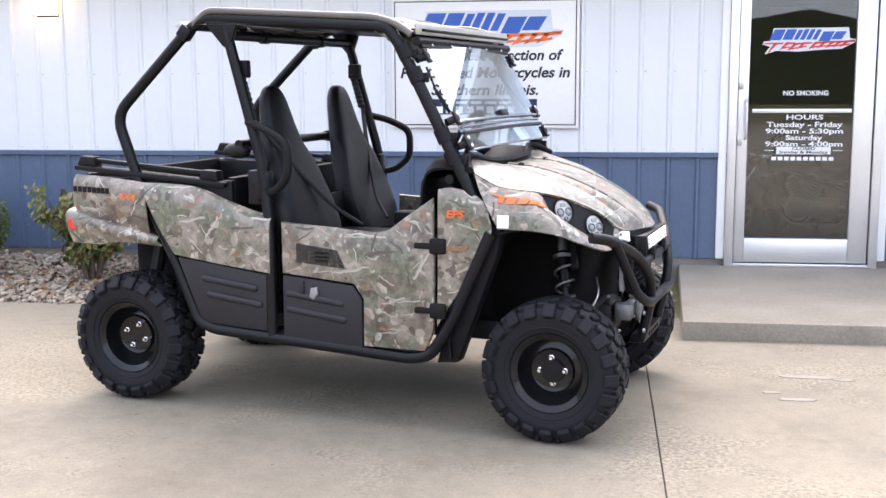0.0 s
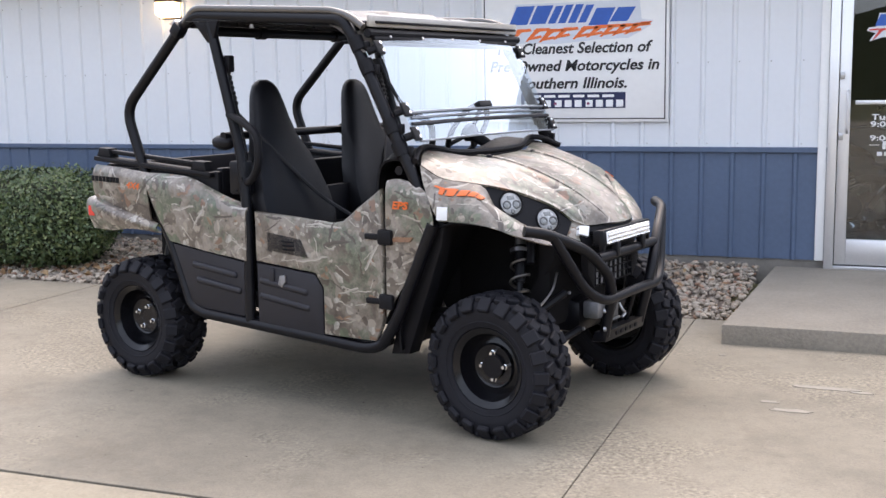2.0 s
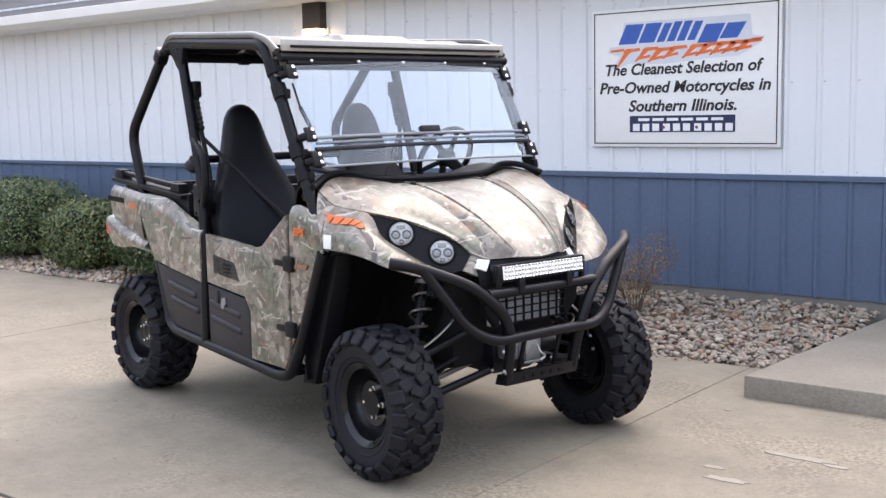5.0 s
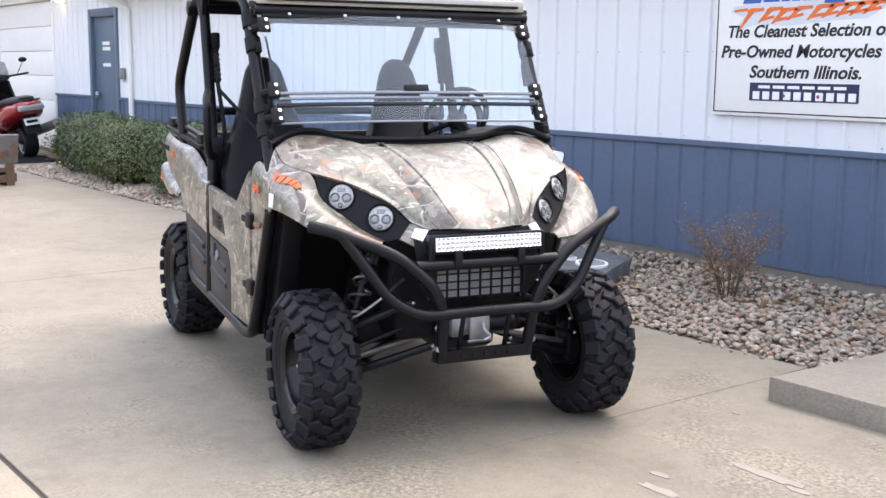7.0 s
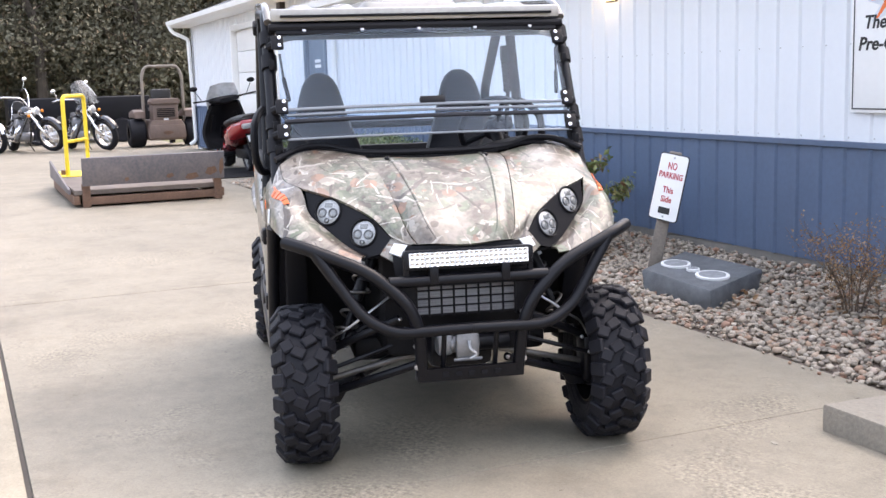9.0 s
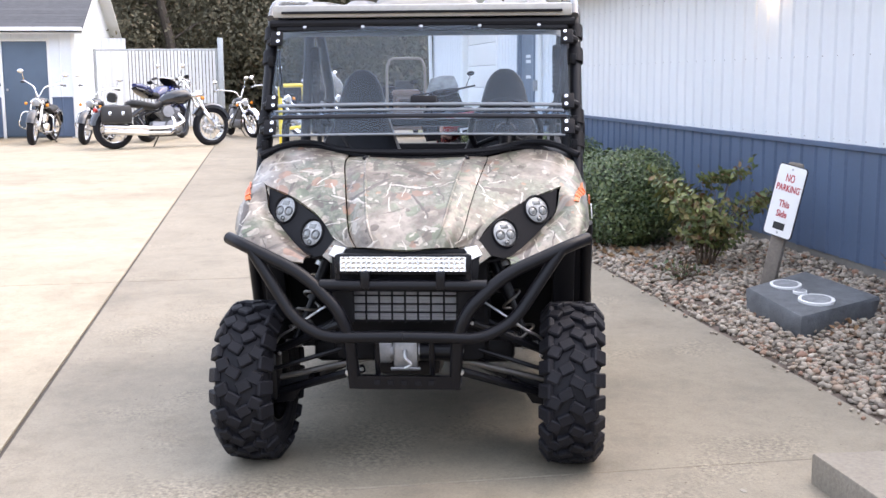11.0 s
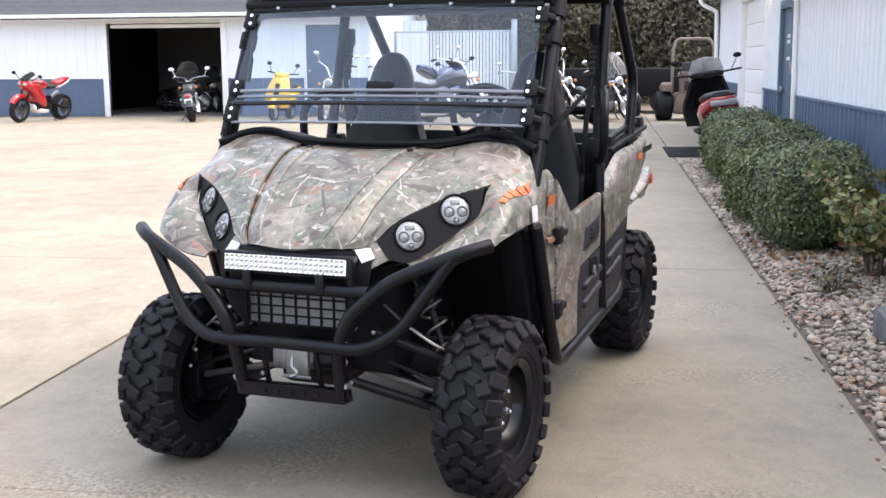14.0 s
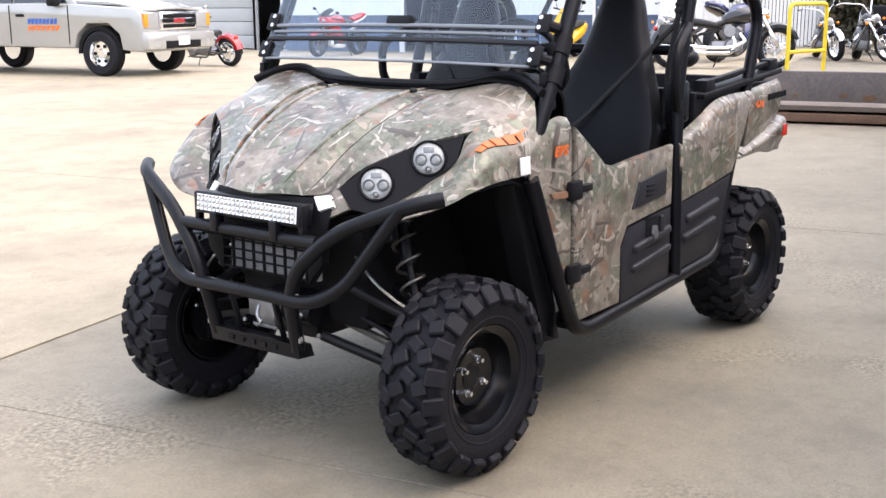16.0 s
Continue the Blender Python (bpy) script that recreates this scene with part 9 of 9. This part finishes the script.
for s in (-1, 1):
    for a, b, c, d in (((-0.72, 1.26), (-1.28, 1.70), (-1.92, 1.76), (-1.92, 1.26)), ((-1.98, 1.26), (-1.98, 1.76), (-2.52, 1.76), (-2.70, 1.28))):
        bm = bmesh.new()
        loft(bm, [[(x, s * (0.90 - 0.30 * (z - 1.22)), z) for x, z in (a, b, c, d)], [(x, s * (0.885 - 0.30 * (z - 1.22)), z) for x, z in (a, b, c, d)]])
        part("side_window", bm, TRUCK_GLASS, tk)
    bm = bmesh.new()
    block(bm, (-0.95, s * 1.06 - 0.10, 1.20), (-0.80, s * 1.06 + 0.12, 1.40), 0.04)
    part("mirror", bm, BLACK_PLASTIC, tk)
    bm = bmesh.new()
    for x in (-0.62, -1.95):
        block(bm, (x - 0.006, s * 0.995 - 0.006, 0.55), (x + 0.006, s * 0.995 + 0.003, 1.22))
    part("door_gap", bm, DARK, tk)
    bm = bmesh.new()
    block(bm, (-1.80, s * 1.0 - 0.01, 1.02), (-1.62, s * 1.0 + 0.025, 1.07), 0.012)
    part("door_handle", bm, BLACK_PLASTIC, tk)
    for k in range(8):
        bm = bmesh.new()
        x0 = -1.75 + k * 0.085 if s > 0 else -0.95 - k * 0.085
        slab_of(bm, [(x0, 0.90), (x0 + 0.06, 0.90), (x0 + 0.08, 0.99), (x0 + 0.02, 0.99)], s * 0.9945 - 0.003, s * 0.9945 + 0.003, "y")
        part("mark_block", bm, LOGO_BLUE, tk)
    for k in range(7):
        bm = bmesh.new()
        x0 = -1.80 + k * 0.105 if s > 0 else -0.92 - k * 0.105
        slab_of(bm, [(x0, 0.78), (x0 + 0.05, 0.78), (x0 + 0.12, 0.87), (x0 + 0.03, 0.87)], s * 0.9945 - 0.003, s * 0.9945 + 0.003, "y")
        part("mark_stroke", bm, LOGO_ORANGE, tk)
    for x in (0.0, -3.65):
        bm = bmesh.new()
        lathe(bm, [(0.22, -0.12), (0.34, -0.125), (0.385, -0.09), (0.39, 0), (0.385, 0.09), (0.34, 0.125), (0.22, 0.12)], 32, pose(x, s * 0.86, 0.39))
        ty = part("tyre", bm, RUBBER, tk)
        bm = bmesh.new()
        lathe(bm, [(0, 0.07), (0.07, 0.07), (0.09, 0.05), (0.20, 0.06), (0.225, 0.11), (0.225, -0.1), (0, -0.1)], 24, pose(x, s * 0.86, 0.39) @ pose(0, 0, 0, 0, 0, 0 if s > 0 else 180))
        rim = part("rim", bm, CHROME, ty)
        for k in range(6):
            a = 2 * math.pi * k / 6
            bm = bmesh.new()
            lathe(bm, [(0, 0.066), (0.032, 0.066), (0.032, 0.04), (0, 0.04)], 10, pose(x, s * 0.86, 0.39) @ pose(0, 0, 0, 0, 0, 0 if s > 0 else 180) @ pose(0.145 * math.cos(a), 0, 0.145 * math.sin(a)))
            part("rim_hole", bm, DARK, ty)
        bm = bmesh.new()
        lathe(bm, [(0.40, -0.10), (0.47, -0.10), (0.47, 0.13), (0.40, 0.13)], 20, pose(x, s * 0.86, 0.39), "y", (0.0, 0.5))
        part("arch", bm, DARK, tk)
    bm = bmesh.new()
    slab_of(bm, [(s * 0.93, 0.82), (s * 0.55, 0.82), (s * 0.55, 1.08), (s * 0.95, 1.08)], 0.86, 0.965, "x", 0.02)
    lampo = part("headlamp", bm, LENS, tk)
    bm = bmesh.new()
    slab_of(bm, [(s * 0.945, 0.84), (s * 0.84, 0.84), (s * 0.84, 1.06), (s * 0.955, 1.06)], 0.88, 0.972, "x", 0.01)
    part("turn_signal", bm, AMBER, lampo)
bm = bmesh.new()
loft(bm, [[(-0.60, -0.80, 1.27), (-1.19, -0.66, 1.72), (-1.19, 0.66, 1.72), (-0.60, 0.80, 1.27)], [(-0.62, -0.80, 1.25), (-1.21, -0.66, 1.70), (-1.21, 0.66, 1.70), (-0.62, 0.80, 1.25)]])
part("windscreen", bm, TRUCK_GLASS, tk)
bm = bmesh.new()
sheet(bm, [[(0.86, -0.80, 1.10), (0.93, 0, 1.14), (0.86, 0.80, 1.10)], [(0.3, -0.84, 1.22), (0.35, 0, 1.27), (0.3, 0.84, 1.22)], [(-0.55, -0.84, 1.26), (-0.55, 0, 1.32), (-0.55, 0.84, 1.26)]], 4, 0.03)
part("bonnet", bm, SILVER, tk)
bm = bmesh.new()
block(bm, (0.90, -0.52, 0.78), (0.985, 0.52, 1.10), 0.03)
gr = part("grille", bm, CHROME, tk)
for k in range(3):
    bm = bmesh.new()
    block(bm, (0.975, -0.46, 0.82 + k * 0.085), (0.992, 0.46, 0.885 + k * 0.085), 0.008)
    part("grille_slot", bm, DARK, gr)
bm = bmesh.new()
block(bm, (0.985, -0.16, 0.90), (1.0, 0.16, 0.98), 0.008)
part("emblem", bm, PAINT_DARKRED, gr, "plain dark red emblem bar")
bm = bmesh.new()
block(bm, (0.80, -0.98, 0.45), (1.06, 0.98, 0.76), 0.06)
bp = part("front_bumper", bm, SILVER, tk)
bm = bmesh.new()
block(bm, (1.05, -0.50, 0.47), (1.07, 0.50, 0.60), 0.01)
part("intake", bm, DARK, bp)
bm = bmesh.new()
block(bm, (1.07, -0.16, 0.52), (1.08, 0.16, 0.67), 0.004)
part("number_plate", bm, PLATE_WHITE, bp, "white plate, plain")
for s in (-1, 1):
    bm = bmesh.new()
    lathe(bm, [(0, 0.02), (0.06, 0.015), (0.07, 0)], 14, pose(1.045, s * 0.72, 0.56), "x")
    part("fog_lamp", bm, LENS, bp)

# ---------------------------------------------------------------- woods behind the yard
BARK = material("dark_bark", (0.06, 0.048, 0.038), 0.9, vary=0.4, scale=5, fine=40, bump=0.5)
LEAF_WOOD = island_material("woodland_leaf", [(0.0, (0.068, 0.066, 0.042)), (0.4, (0.088, 0.083, 0.051)), (0.7, (0.108, 0.098, 0.060)), (0.9, (0.132, 0.110, 0.066)), (1.0, (0.15, 0.106, 0.068))], 0.75)


def tree(x, y, tall, spread, seed, count):
    r = random.Random(seed)
    ob = thing("woodland_tree", pose(x, y, -0.03), "dark green leafy tree at the edge of the woods", "tree", "trees behind the yard")
    bm = bmesh.new()
    bend = [Vector((r.gauss(0, 0.15) * k, r.gauss(0, 0.15) * k, tall * 0.85 * k / 4)) for k in range(5)]
    ln = smooth_line(bend, 3)
    tube(bm, ln, 0.2, 8, radii=[0.20 * (1 - 0.85 * i / (len(ln) - 1)) + 0.02 for i in range(len(ln))])
    centres = []
    for k in range(16):
        base = ln[r.randrange(2, len(ln))]
        a = r.uniform(0, 6.28)
        tip = base + Vector((math.cos(a), math.sin(a), r.uniform(0.0, 0.6))) * spread * r.uniform(0.5, 1.0)
        tube(bm, [base, base.lerp(tip, 0.5) + Vector((0, 0, 0.15)), tip], 0.04, 5, radii=[0.06, 0.035, 0.012])
        centres += [tip, base.lerp(tip, 0.65)]
    part("trunk", bm, BARK, ob)
    spots = []
    for k in range(count):
        c = r.choice(centres)
        q = Vector((r.gauss(0, 1), r.gauss(0, 1), r.gauss(0, 0.8))) * spread * 0.26
        if c.z + q.z > 0.1:
            spots.append((c + q, q.normalized() if q.length else (0, 0, 1)))
    leaf_mesh("crown", LEAF_WOOD, spots, ob, 0.135)
    return ob


rt = random.Random(3)
spec = []
for k in range(15):
    spec.append((-33.5 - rt.uniform(0, 9), -9.5 + k * 1.25 + rt.uniform(-0.5, 0.5), rt.uniform(6.5, 10.0), rt.uniform(1.9, 2.8)))
for k in range(6):
    spec.append((-36.5 - rt.uniform(0, 6), -24.5 - k * 2.0 + rt.uniform(-0.6, 0.6), rt.uniform(6, 9), rt.uniform(2.0, 2.8)))
for k in range(5):
    spec.append((-41 - rt.uniform(0, 3), -21.5 + k * 2.4, rt.uniform(8, 10), rt.uniform(2.2, 3.0)))
for i, (x, y, h, s) in enumerate(spec):
    tree(x, y, h, s, 100 + i, 8500)
# undergrowth that closes the woods
holder = thing("undergrowth", pose(0, 0, 0), "dark tangled undergrowth below the trees", "undergrowth", kind="stuff")
spots = []
for k in range(64000):
    y = rt.uniform(-10, 14) if k % 3 else rt.uniform(-40, -20)
    x = -36.5 - rt.uniform(0, 5) - (3 if y < -15 else 0)
    z = rt.uniform(0, 1) ** 1.3 * 5.5
    spots.append(((x, y, z), (1, 0, 0.3)))
leaf_mesh("foliage", LEAF_WOOD, spots, holder, 0.16)
bm = bmesh.new()
# upright sheet whose dark colour stands for shade between the far trees
WOODS_SHADE = material("woods_shade", (0.036, 0.033, 0.026), 1.0, vary=0.5, scale=0.8, fine=6)
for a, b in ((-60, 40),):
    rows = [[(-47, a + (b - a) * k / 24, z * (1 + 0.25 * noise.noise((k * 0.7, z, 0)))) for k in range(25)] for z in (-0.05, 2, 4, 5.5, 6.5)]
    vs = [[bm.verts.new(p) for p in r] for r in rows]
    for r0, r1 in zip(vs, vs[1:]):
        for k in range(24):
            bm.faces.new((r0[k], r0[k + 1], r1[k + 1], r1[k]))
setting("backdrop_woods", bm, WOODS_SHADE, "dark backdrop sheet standing for the shade deep in the woods", "backdrop")
# unseen roadside tree line on the open side, added only for the reflections
bm = bmesh.new()
for x0, y0, x1, y1 in ((-60, -75, 70, -75), (70, -75, 70, 30)):
    n = 40
    low, mid, hi = [], [], []
    for k in range(n + 1):
        u = k / n
        x, y = x0 + (x1 - x0) * u, y0 + (y1 - y0) * u
        low.append(bm.verts.new((x, y, -0.1)))
        mid.append(bm.verts.new((x, y, 3.5)))
        hi.append(bm.verts.new((x, y, 6.0 + 2.5 * noise.noise((k * 0.9, x0 * 0.1, 2)))))
    for r0, r1 in ((low, mid), (mid, hi)):
        for k in range(n):
            bm.faces.new((r0[k], r0[k + 1], r1[k + 1], r1[k]))
setting("backdrop_trees", bm, material("far_trees", (0.045, 0.055, 0.030), 1.0, vary=0.5, scale=0.15, fine=2.0), "unseen far tree line added for the reflections", "backdrop")
